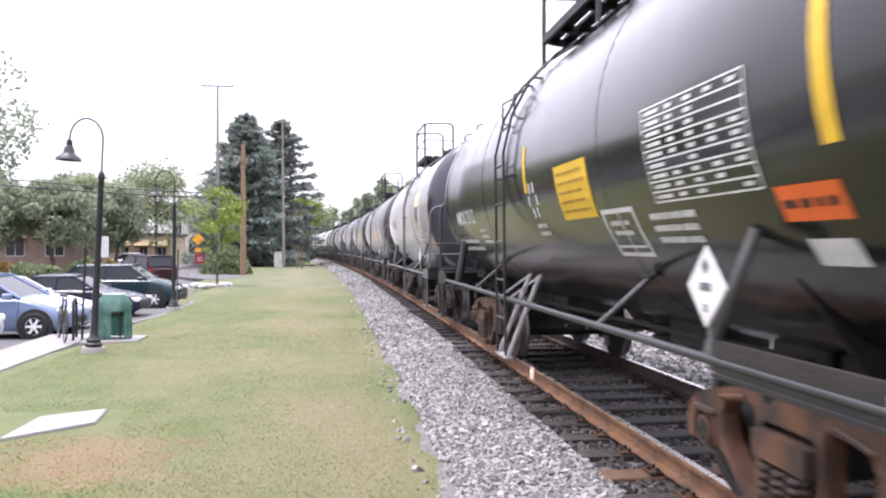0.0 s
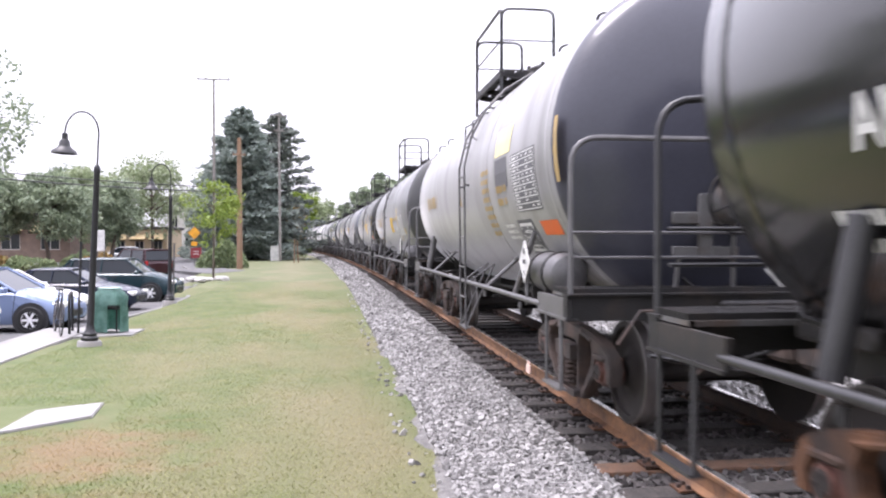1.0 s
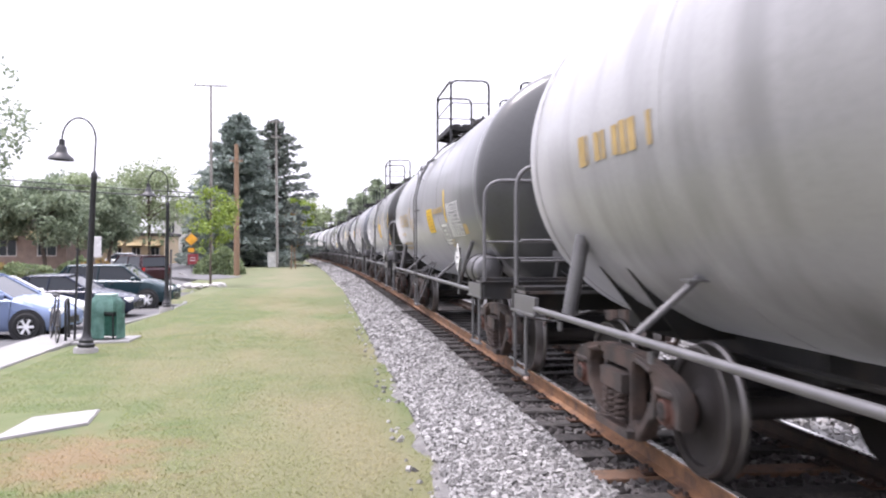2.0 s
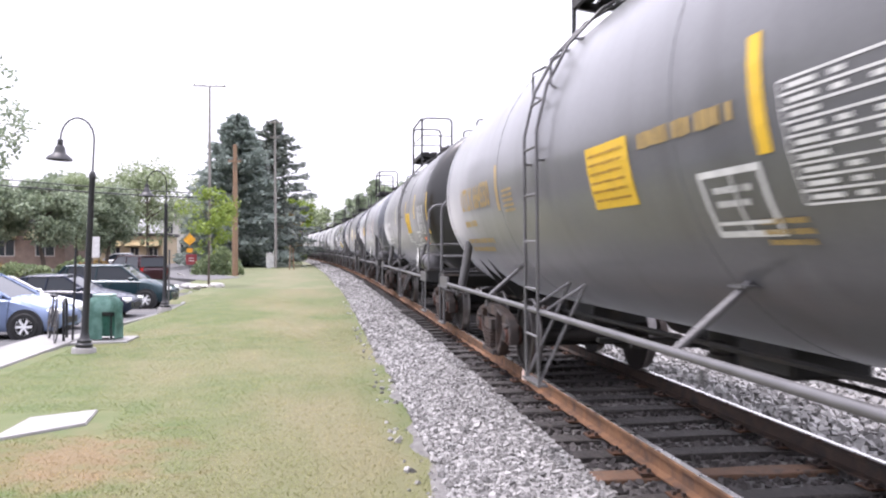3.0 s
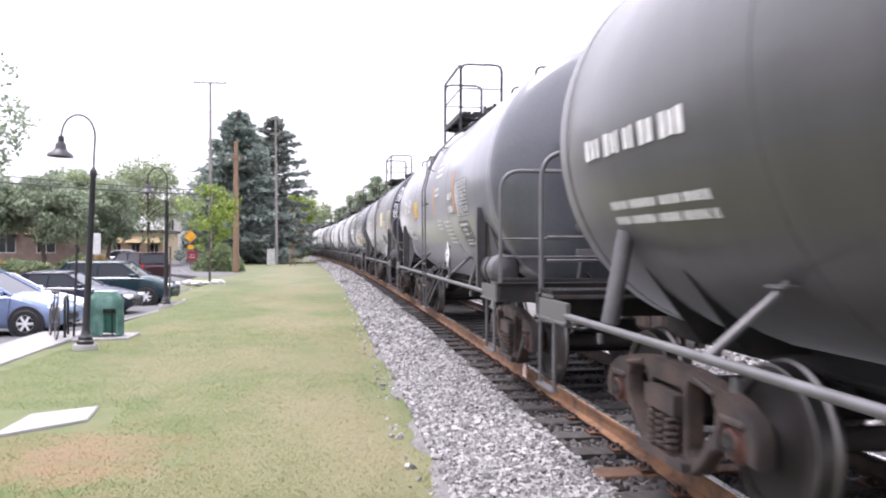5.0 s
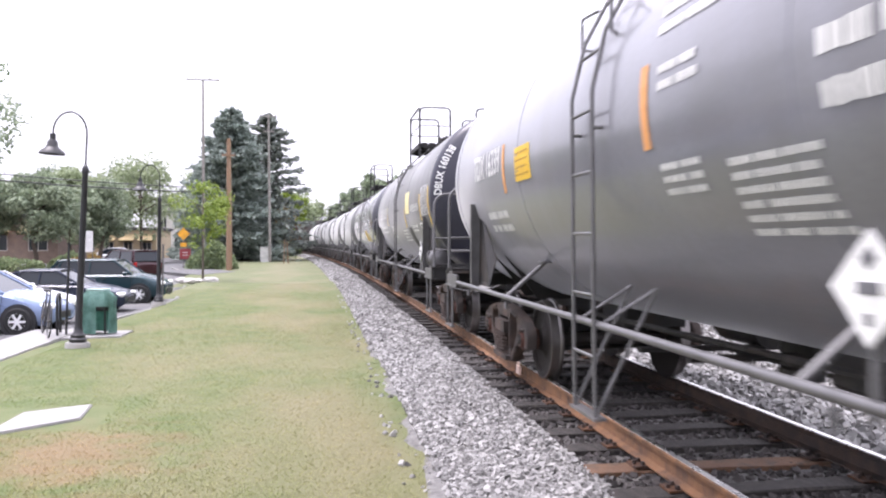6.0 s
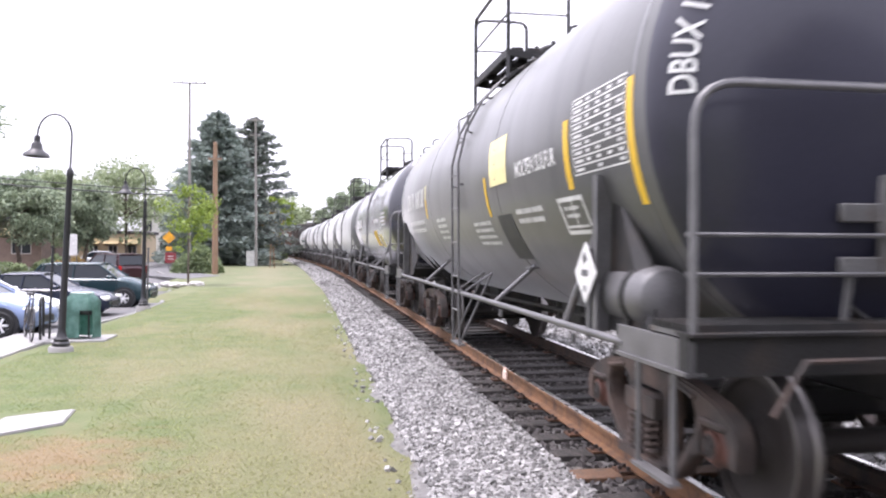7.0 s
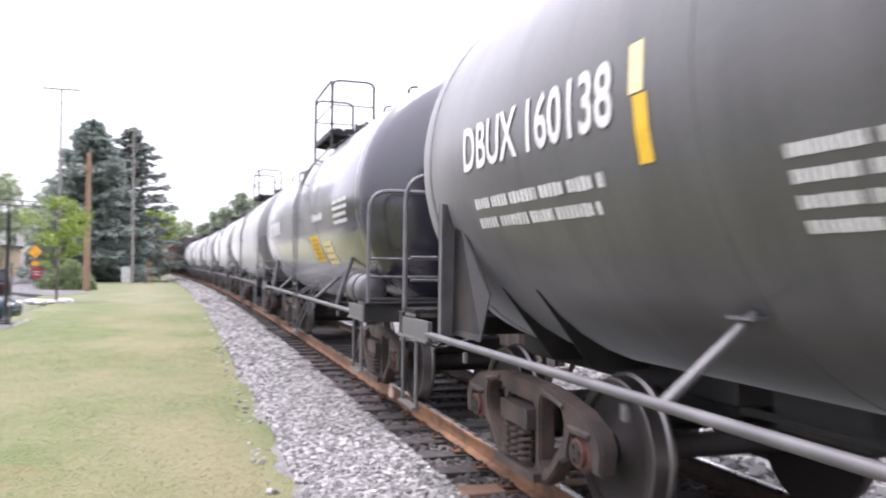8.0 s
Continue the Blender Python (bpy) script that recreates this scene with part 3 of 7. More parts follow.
def platform_end(bm):
    a, b, c, d = (-0.84, 0, 3.89), (-0.84, 0, 4.75), (-0.25, 0, 4.75), (-0.25, 0, 3.89)
    tube(bm, [a] + bend(a, b, c, 0.12) + bend(b, c, d, 0.12) + [d], 0.02, 7)
    tube(bm, [(-0.84, 0, 4.32), (-0.25, 0, 4.32)], 0.012, 6)


def manway(bm):
    lathe(bm, [(3.7, 0.40), (3.98, 0.40), (3.98, 0.46), (4.04, 0.46), (4.09, 0.38), (4.12, 0.001)], "z", 24)
    for k in range(8):
        a = k * math.tau / 8
        lathe(bm, [(3.96, 0.03), (4.1, 0.03)], "z", 6, (math.cos(a) * 0.43, math.sin(a) * 0.43, 0))


def top_valve(bm):
    lathe(bm, [(3.72, 0.12), (4.0, 0.12), (4.01, 0.17), (4.05, 0.17), (4.06, 0.09), (4.2, 0.09), (4.22, 0.001)], "z", 14)


def centre_sill(bm):
    box(bm, (-0.33, 2.45, 0.72), (0.33, 3.12, 1.13), bevel=0.02)


def outlet(bm):
    lathe(bm, [(0.62, 0.09), (0.62, 0.16), (0.7, 0.16), (0.72, 0.13), (1.1, 0.2)], "z", 14)
    tube(bm, [(-0.9, -0.1, 0.8), (0.9, -0.1, 0.8)], 0.03, 8)
    box(bm, (-0.35, -1.5, 0.72), (0.25, -0.8, 1.05), bevel=0.03)
    lathe(bm, [(0.9, 0.2), (1.6, 0.2)], "y", 14, (0.35, 0, 0.9))
    tube(bm, [(-0.5, -3.2, 0.9), (-0.45, 3.2, 0.82)], 0.025, 6)
    tube(bm, [(0.3, -3.2, 0.62), (0.3, 3.2, 0.62)], 0.022, 6)
    beam(bm, (-0.75, 1.1, 0.70), (0.75, 0.95, 0.72), 0.10, 0.04)


def reservoir(bm):
    lathe(bm, [(-0.45, 0.001), (-0.435, 0.1), (-0.40, 0.165), (-0.34, 0.19), (0.34, 0.19), (0.40, 0.165), (0.435, 0.1), (0.45, 0.001)], "y", 24, (-1.3, -4.9, 1.30))


def reservoir_strap_back(bm):
    reservoir_straps(bm, (-4.62,))


def reservoir_straps(bm, ys=(-5.08,)):
    for y in ys:
        lathe(bm, [(y - 0.03, 0.185), (y - 0.03, 0.2), (y + 0.03, 0.2), (y + 0.03, 0.185)], "y", 24, (-1.3, 0, 1.30))
        box(bm, (-1.46, y - 0.03, 1.05), (-1.14, y + 0.03, 1.16))


def brake_gear(bm):
    """Brake cylinder, valve body and levers on the front walkway."""
    lathe(bm, [(-0.3, 0.16), (0.3, 0.16), (0.34, 0.06), (0.6, 0.05)], "x", 16, (0.25, -5.45, 1.32))
    box(bm, (-0.35, -5.6, 1.15), (-0.05, -5.3, 1.45), bevel=0.03)
    lathe(bm, [(1.1, 0.1), (1.35, 0.13), (1.42, 0.06)], "z", 12, (0.75, -5.4, 0))
    tube(bm, [(0.7, -5.45, 1.2), (0.4, -5.7, 1.3), (-0.2, -5.72, 1.25), (-0.8, -5.6, 1.2)], 0.022, 6)
    tube(bm, [(-0.2, -5.95, 2.2), (0.15, -5.97, 2.18), (0.25, -5.97, 1.9)], 0.014, 6)


def rear_gear(bm):
    """Cluster of brake valves, caps and hoses on the tail walkway."""
    box(bm, (-0.95, 5.0, 1.08), (0.35, 5.62, 1.2), bevel=0.02)
    lathe(bm, [(-0.25, 0.13), (0.25, 0.13), (0.28, 0.1), (0.32, 0.1), (0.33, 0.0001)], "x", 16, (-0.62, 5.25, 1.31))
    lathe(bm, [(1.15, 0.09), (1.42, 0.09), (1.43, 0.13), (1.47, 0.13), (1.5, 0.05), (1.56, 0.05), (1.57, 0.0001)], "z", 14, (-0.82, 5.5, 0))
    lathe(bm, [(1.15, 0.12), (1.36, 0.12), (1.37, 0.15), (1.42, 0.15), (1.44, 0.06), (1.52, 0.045), (1.53, 0.0001)], "z", 14, (-0.4, 5.48, 0))
    lathe(bm, [(1.15, 0.15), (1.4, 0.15), (1.45, 0.08), (1.46, 0.0001)], "z", 14, (0.05, 5.3, 0))
    tube(bm, [(-0.82, 5.5, 1.5), (-0.7, 5.56, 1.6), (-0.5, 5.52, 1.55), (-0.4, 5.48, 1.45)], 0.02, 6)
    tube(bm, [(-0.4, 5.2, 1.35), (-0.2, 5.4, 1.5), (0.05, 5.3, 1.4)], 0.024, 6)
    tube(bm, [(-0.9, 5.1, 1.15), (-1.1, 5.3, 1.22), (-0.95, 5.55, 1.3), (-0.82, 5.5, 1.35)], 0.02, 6)


def brake_housing(bm):
    """Bracket and round gear housing of the hand brake."""
    for z in (1.5, 1.78):
        box(bm, (-0.62, -5.90, z - 0.05), (-0.05, -5.86, z + 0.05), bevel=0.008)
    box(bm, (-0.40, -5.91, 1.45), (-0.28, -5.87, 1.98), bevel=0.008)
    tube(bm, [(-0.55, -5.88, 1.5), (-0.62, -5.88, 1.05)], 0.02, 6)
    tube(bm, [(-0.10, -5.9, 1.92), (-0.10, -5.9, 1.05)], 0.022, 6)
    lathe(bm, [(-5.98, 0.06), (-5.97, 0.15), (-5.93, 0.19), (-5.86, 0.19), (-5.84, 0.08)], "y", 22, (-0.10, 0, 1.92))
    box(bm, (-0.24, -5.97, 2.0), (-0.16, -5.88, 2.18), bevel=0.015)


def brake_wheel(bm):
    c = Vector((-0.10, -6.02, 1.92))
    tube(bm, [c + Vector((math.cos(a) * 0.27, 0, math.sin(a) * 0.27)) for a in (k * math.tau / 20 for k in range(20))], 0.013, 6, closed=True)
    for k in range(4):
        a = k * math.tau / 4 + 0.4
        tube(bm, [c, c + Vector((math.cos(a) * 0.27, 0, math.sin(a) * 0.27))], 0.010, 5)
    lathe(bm, [(-6.05, 0.04), (-5.96, 0.04)], "y", 10, (c.x, 0, c.z))


def placard_post(bm):
    tube(bm, [(-1.41, -4.2, 1.0), (-1.41, -4.2, 1.35)], 0.02, 6)
    tube(bm, [(-1.41, -4.2, 1.0), (-1.30, -4.05, 1.75)], 0.016, 6)


# ---- marks on the tank's side
def wrap(y, z, u, v, lift):
    a = math.asin(max(-0.98, min(0.98, (z - TANK_Z) / TANK_R))) + v / TANK_R
    r = TANK_R + lift
    return (-r * math.cos(a), y - u, TANK_Z + r * math.sin(a))


def plate(bm, y, z, w, h, lift=0.005, u0=0.0, v0=0.0):
    """A curved panel centred at (y, z), moved by (u0, v0) along the skin."""
    n = max(1, int(h / 0.12))
    rows = []
    for k in range(n + 1):
        v = v0 - h / 2 + h * k / n
        rows.append([bm.verts.new(wrap(y, z, u0 + s * w / 2, v, lift)) for s in (-1, 1)])
    for a, b in zip(rows, rows[1:]):
        bm.faces.new((a[0], a[1], b[1], b[0]))


def lettering(text, y, z, size, spread=1.0):
    """Letters wrapped onto the skin, centred at (y, z)."""
    cu = bpy.data.curves.new("letters", "FONT")
    cu.body, cu.size, cu.align_x, cu.align_y, cu.resolution_u = text, size, "CENTER", "CENTER", 3
    cu.offset = size * 0.018
    ob = new("letters", cu)
    dg = bpy.context.evaluated_depsgraph_get()
    me = bpy.data.meshes.new_from_object(ob.evaluated_get(dg))
    bpy.data.objects.remove(ob)
    bm = bmesh.new()
    bm.from_mesh(me)
    bpy.data.meshes.remove(me)
    for k in range(-4, 5):
        bmesh.ops.bisect_plane(bm, geom=bm.verts[:] + bm.edges[:] + bm.faces[:], plane_co=(0, k * 0.06, 0), plane_no=(0, 1, 0))
    for v in bm.verts:
        v.co = wrap(y, z, v.co.x * spread, v.co.y, 0.006)
    return bm


def head_lettering(text, deg, inset, size, half):
    """Letters that climb round the rim of the tank's front head."""
    cu = bpy.data.curves.new("letters", "FONT")
    cu.body, cu.size, cu.align_x, cu.align_y, cu.resolution_u = text, size, "CENTER", "CENTER", 3
    cu.offset = size * 0.018
    ob = new("letters", cu)
    me = bpy.data.meshes.new_from_object(ob.evaluated_get(bpy.context.evaluated_depsgraph_get()))
    bpy.data.objects.remove(ob)
    bm = bmesh.new()
    bm.from_mesh(me)
    bpy.data.meshes.remove(me)
    bmesh.ops.subdivide_edges(bm, edges=[e for e in bm.edges if e.calc_length() > 0.04], cuts=1)
    for v in bm.verts:
        a, rho = radians(deg) + v.co.x / TANK_R, TANK_R - inset + v.co.y
        y = -(half - HEAD) - HEAD * math.sqrt(max(0.0, 1 - (rho / TANK_R) ** 2)) - 0.014
        v.co = (-rho * math.cos(a), y, TANK_Z + rho * math.sin(a))
    return bm


def end_lettering(text, x, z, size, half):
    """Letters on the front head of the tank, facing forwards."""
    cu = bpy.data.curves.new("letters", "FONT")
    cu.body, cu.size, cu.align_x, cu.align_y, cu.resolution_u = text, size, "CENTER", "CENTER", 3
    ob = new("letters", cu)
    me = bpy.data.meshes.new_from_object(ob.evaluated_get(bpy.context.evaluated_depsgraph_get()))
    bpy.data.objects.remove(ob)
    bm = bmesh.new()
    bm.from_mesh(me)
    bpy.data.meshes.remove(me)
    for v in bm.verts:
        on_head(v, x + v.co.x, z + v.co.y, half)
    return bm


def on_head(v, x, z, half):
    rho = math.hypot(x, z - TANK_Z) / TANK_R
    v.co = (x, -(half - HEAD) - HEAD * math.sqrt(max(0.0, 1 - rho * rho)) - 0.012, z)


def end_bars(bm, x, z, w, lines, half):
    for i in range(lines):
        for k in range(5):
            u = -w / 2 + k * w / 5
            q = [bm.verts.new((0, 0, 0)) for _ in range(4)]
            for v, (du, dv) in zip(q, ((0, 0), (w / 6, 0), (w / 6, 0.035), (0, 0.035))):
                on_head(v, x + u + du, z - i * 0.11 + dv, half)
            bm.faces.new(q)


def bars(bm, rng, y, z, w, lines, h=0.06, gap=0.05, lift=0.006, words=5):
    """Lines of small bars for writing that cannot be read."""
    for i in range(lines):
        v = (lines / 2 - i - 0.5) * (h + gap)
        u = -w / 2
        end = w / 2 * rng.uniform(0.75, 1.0)
        while u < end - 0.03:
            ln = min(rng.uniform(0.5, 1.5) * w / words, end - u)
            k = u
            while k < u + ln - 0.015:
                cw = min(h * rng.uniform(0.45, 0.7), u + ln - k)
                plate(bm, y, z, cw, h * rng.uniform(0.85, 1.0), lift, k + cw / 2, v)
                k += cw + h * 0.16
            u += ln + h * 0.6


def outline(bm, y, z, w, h, t, lift=0.005):
    for s in (-1, 1):
        plate(bm, y, z, w, t, lift, 0, s * (h - t) / 2)
        plate(bm, y, z, t, h - 2 * t, lift, s * (w - t) / 2, 0)


def data_table(bm, rng, y, z, w, h, rows=9):
    for k in range(rows + 1):
        plate(bm, y, z, w, 0.011, 0.006, 0, h / 2 - k * h / rows)
    for u in (-0.5, 0.5):
        plate(bm, y, z, 0.011, h, 0.0065, u * w, 0)
    for k in range(rows):
        v = h / 2 - (k + 0.5) * h / rows
        for c in range(5):
            if c and rng.random() < 0.2:
                continue
            cw = w * (0.17 if c == 0 else 0.075)
            plate(bm, y, z, cw, h / rows * 0.36, 0.006, -w * 0.37 + c * w * 0.195, v)


def diamond(bm, c, size, t=0.006):
    c = Vector(c)
    q = [c + Vector((0, 0, size)), c + Vector((0, -size, 0)), c + Vector((0, 0, -size)), c + Vector((0, size, 0))]
    a = [bm.verts.new(p) for p in q]
    b = [bm.verts.new(p + Vector((t, 0, 0))) for p in q]
    bm.faces.new(a)
    bm.faces.new(b[::-1])
    for i in range(4):
        bm.faces.new((a[i], b[i], b[(i + 1) % 4], a[(i + 1) % 4]))
    bmesh.ops.recalc_face_normals(bm, faces=bm.faces)


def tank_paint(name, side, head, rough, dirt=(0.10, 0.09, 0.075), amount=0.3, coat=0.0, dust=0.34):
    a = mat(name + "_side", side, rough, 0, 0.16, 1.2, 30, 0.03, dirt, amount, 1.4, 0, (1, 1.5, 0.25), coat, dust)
    # mostly darker than the side: shade on the front end is put into head
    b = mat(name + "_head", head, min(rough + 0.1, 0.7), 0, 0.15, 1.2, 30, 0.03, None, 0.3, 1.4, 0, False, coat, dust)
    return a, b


def decal(car, name, build, material, label=""):
    bm = bmesh.new()
    build(bm)
    ob = part(name, bm, material, car, label)
    return tagged(ob, label, kind="stuff") if name in ("small_print", "emblem") else ob


def tank_car(spec, index):
    rng = random.Random(100 + index)
    car = new("tank_car")
    tagged(car, spec["label"], "tank car", "cars of the freight train")
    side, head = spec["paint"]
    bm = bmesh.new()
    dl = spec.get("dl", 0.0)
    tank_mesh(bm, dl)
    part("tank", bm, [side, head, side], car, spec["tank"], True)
    for y in (-5.3 - dl, -2.2, 2.2, 5.3 + dl):
        bm = bmesh.new()
        bands_mesh(bm, (y,))
        part("jacket_band", bm, side, car, "", True)
    dark, pipe = spec.get("steel", STEEL_DARK), spec.get("pipe", PIPE_GREY)
    for fn, nm in ((saddle_front, "stub_sill"), (saddle_back, "stub_sill")):
        shared(nm, fn, spec.get("under", STEEL_DARK), car, "dark steel sill and tank cradle").matrix_basis = pose(0, -dl if fn is saddle_front else dl, 0)
    long = {-1: spec.get("front_beam", 1.0), 1: 1.0}
    for sg in (-1, 1):
        sill = shared("end_sill", end_beam, dark, car, "steel cross beam at the car's end")
        sill.matrix_basis = pose(0, sg * (6.02 + dl), 0)
        for sx in (-1, 1):
            shared("side_beam", side_beam, spec.get("beam", PIPE_GREY), car, "side channel along the car's corner").matrix_basis = pose(sx * 1.54, sg * (5.63 + dl + 0.44 * (1 - long[sg])), 0, 0, 0, 0 if sx < 0 else 180) @ Matrix.Diagonal((1, long[sg], 1, 1))
            shared("stirrup", stirrup, pipe, car, "stirrup step", True).matrix_basis = pose(sx * 1.56, sg * (5.71 + dl), 0)
        shared("cut_lever", cut_lever, pipe, car, "", True).matrix_basis = pose(0, sg * (6.02 + dl), 0, 0, 0, 0 if sg > 0 else 180)
        wk = shared("walkway", walkway, STEEL_GREY, car, "slotted steel end walkway")
        wk.matrix_basis = pose(0, sg * (5.83 + dl), 0)
        for k in range(7):
            shared("slat", walk_slat, dark, wk).matrix_basis = pose(0, -0.18 + k * 0.058, 0)
    for rz in (0, 180):
        shared("stub_sill", centre_sill, STEEL_DARK, car, "dark steel stub sill under the tank").matrix_basis = pose(0, 0, 0, 0, 0, rz)
    for fn in (hand_rail_front, hand_rail_back):
        shared("handrail", fn, pipe, car, "round-cornered pipe handrail", True).matrix_basis = pose(0, -dl if fn is hand_rail_front else dl, 0)
    for fn in (low_rail_front, low_rail_back):
        shared("low_rail", fn, pipe, car, "", True).matrix_basis = pose(0, -dl if fn is low_rail_front else dl, 0)
    for fn in (coupler_front, coupler_back):
        shared("coupler", fn, RUST_DULL, car, "rusty knuckle coupler").matrix_basis = pose(0, -dl if fn is coupler_front else dl, 0)
    for fn in (running_pipe, running_pipe_far):
        shared("running_pipe", fn, pipe, car, "long side safety pipe", True).matrix_basis = Matrix.Diagonal((1, (5.25 + dl) / 5.25, 1, 1))
    for y in spec.get("struts", (-2.35, 2.5)):
        for m_ in (pose(0, y, 0), pose(0, y, 0, 0, 0, 180)):
            ob = shared("pipe_strut", pipe_strut, pipe, car, "", True)
            ob.matrix_basis = m_
    post = head_post_angle if spec.get("post") == "angle" else head_post_tube
    post_y = spec.get("post_y", 4.62)
    for sx in (1, -1):
        flip = Matrix.Diagonal((sx, 1, 1, 1))
        shared("head_post", post, pipe, car, "brace from the tank's end to the frame", True).matrix_basis = pose(0, post_y + dl, 0) @ flip
        if post is head_post_angle:
            shared("head_gusset", head_gusset, STEEL_DARK, car, "dark triangular gusset plate").matrix_basis = pose(0, post_y + dl, 0) @ flip
        shared("front_post", front_post, STEEL_GREY, car, "slim brace from the tank's end to the frame", True).matrix_basis = pose(0, -dl + spec.get("front_post", 0.0), 0) @ flip
        if post is head_post_angle:
            shared("head_post", post, pipe, car, "brace from the tank's end to the frame", True).matrix_basis = pose(0, -4.75 - dl, 0) @ flip
            shared("head_gusset", head_gusset, STEEL_DARK, car, "dark triangular gusset plate").matrix_basis = pose(0, -4.75 - dl, 0) @ flip
    for fn in (ladder, ladder_far):
        rails = shared("ladder", fn, pipe, car, "narrow steel side ladder", True)
        rails.matrix_basis = pose(0, spec.get("ladder_y", LADDER_Y), 0)
        for k in range(9):
            z = 0.42 + k * 0.41
            shared("rung", rung, pipe, rails, "", True).matrix_basis = pose(ladder_line(z) * (1 if fn is ladder else -1), 0, z)
    shared("ladder_brace", *((ladder_brace_thick, WHITE_WORN) if spec.get("rear_gear") else (ladder_brace, pipe)), car, "", True).matrix_basis = pose(0, spec.get("ladder_y", LADDER_Y), 0)
    deck = shared("platform", platform_deck, STEEL_DARK, car, "dark slatted platform on top of the tank")
    deck.matrix_basis = pose(0, 0, 0.03) @ Matrix.Diagonal((1.25, 0.9, 1, 1))
    for k in (-5, -4, -3, 3, 4, 5):
        shared("slat", deck_slat, STEEL_DARK, deck).matrix_basis = pose(k * 0.15, 0, 0)
    for x in (-0.84, 0.84):
        ob = shared("platform_rail", platform_rail, PIPE_BLACK, deck, "black pipe guard rail", True)
        ob.matrix_basis = pose(x, 0, 0)
    for y in (-1.02, 1.02):
        for rz in (0, 180):
            ob = shared("platform_end", platform_end, PIPE_BLACK, deck, "", True)
            ob.matrix_basis = pose(0, y, 0, 0, 0, rz)
    shared("manway", manway, STEEL_DARK, car, "bolted manway lid", True).matrix_basis = pose(0, 0, 0.11)
    for y in (-0.85, 0.85):
        ob = shared("valve", top_valve, STEEL_DARK, car, "", True)
        ob.matrix_basis = pose(0, y, 0.11)
    shared("underframe_gear", outlet, STEEL_DARK, car, "outlet valve and brake rods under the tank", True)
    if spec.get("reservoir", True):
        r = shared("air_reservoir", reservoir, spec.get("res", PIPE_GREY), car, "grey strapped air reservoir", True)
        r.matrix_basis = pose(0, -dl, 0)
        shared("strap", reservoir_straps, dark, r)
        shared("strap", reservoir_strap_back, dark, r)
    shared("brake_gear", brake_gear, STEEL_DARK, car, "black brake valves and hoses", True).matrix_basis = pose(0, -dl, 0)
    if spec.get("rear_gear"):
        shared("valve_gear", rear_gear, STEEL_DARK, car, "black oily brake valves and hoses on the walkway", True).matrix_basis = pose(0, dl, 0)
    shared("brake_housing", brake_housing, STEEL_GREY, car, "grey hand brake housing", True).matrix_basis = pose(0, -dl, 0)
    shared("brake_wheel", brake_wheel, STEEL_DARK, car, "", True).matrix_basis = pose(0, -dl, 0)
    wheels = []
    rust = spec.get("truck", RUST_DULL)
    for ty in (-TRUCK_Y - dl + spec.get("front_truck", 0.0), TRUCK_Y + dl + spec.get("rear_truck", 0.0)):
        tr = shared("truck", bolster, STEEL_DARK, car, "two-axle truck with cast side frames")
        tr.matrix_basis = pose(0, ty, 0)
        shared("side_frame", side_frame, rust, tr, "cast side frame", True)
        shared("side_frame", side_frame_far, rust, tr, "cast side frame", True)
        for sx in (-1.0, 1.0):
            for dx in (-0.075, 0.075):
                for dy in (-0.14, 0.0, 0.14):
                    shared("spring", coil, RUST_DULL, tr, "", True).matrix_basis = pose(sx + dx, dy, WHEEL_R - 0.235)
        for ay in (-AXLE, AXLE):
            w = shared("wheelset", wheelset, (WHEEL, WHEEL_TREAD), tr, "steel wheels on their axle", True)
            w.matrix_basis = pose(0, ay, WHEEL_R)
            wheels.append((w, ay))
            for sx in (-1, 1):
                shared("bearing", bearing, BEARING, tr, "red-brown roller bearing", True).matrix_basis = pose(sx * 0.98, ay, WHEEL_R, 0, 0, 180 if sx < 0 else 0)
    if index < 8:
        end_placard(car, dl)
    mark_car(car, spec, rng)
    return car, wheels


def end_placard(car, dl):
    """Hazard diamond in its holder on the front end rail."""
    def face(bm):
        diamond(bm, (0, 0, 0), 0.19, 0.008)
    p = shared("placard", face, WHITE, car, "white diamond hazard placard with a number")
    p.matrix_basis = pose(0.3, -6.02 - dl, 1.36, 0, 0, 90)
    cu = bpy.data.curves.new("letters", "FONT")
    cu.body, cu.size, cu.align_x, cu.align_y = "2448", 0.12, "CENTER", "CENTER"
    ob = new("letters", cu)
    me = bpy.data.meshes.new_from_object(ob.evaluated_get(bpy.context.evaluated_depsgraph_get()))
    bpy.data.objects.remove(ob)
    me.transform(Matrix.Translation((-0.004, 0, 0)) @ pose(0, 0, 0, 90, 0, -90))
    mesh_part("placard_number", me, INK, p)
    bm = bmesh.new()
    for k in (-0.06, 0.0, 0.06):
        box(bm, (-0.004, k - 0.012, 0.07), (-0.001, k + 0.012, 0.13 - abs(k)))
    box(bm, (-0.004, -0.03, -0.12), (-0.001, 0.03, -0.08))
    part("placard_print", bm, INK, p)
    bm = bmesh.new()
    box(bm, (0.009, -0.16, -0.012), (0.02, 0.16, 0.012))
    box(bm, (0.009, -0.012, -0.34), (0.02, 0.012, 0.15))
    part("placard_holder", bm, PIPE_GREY, p)


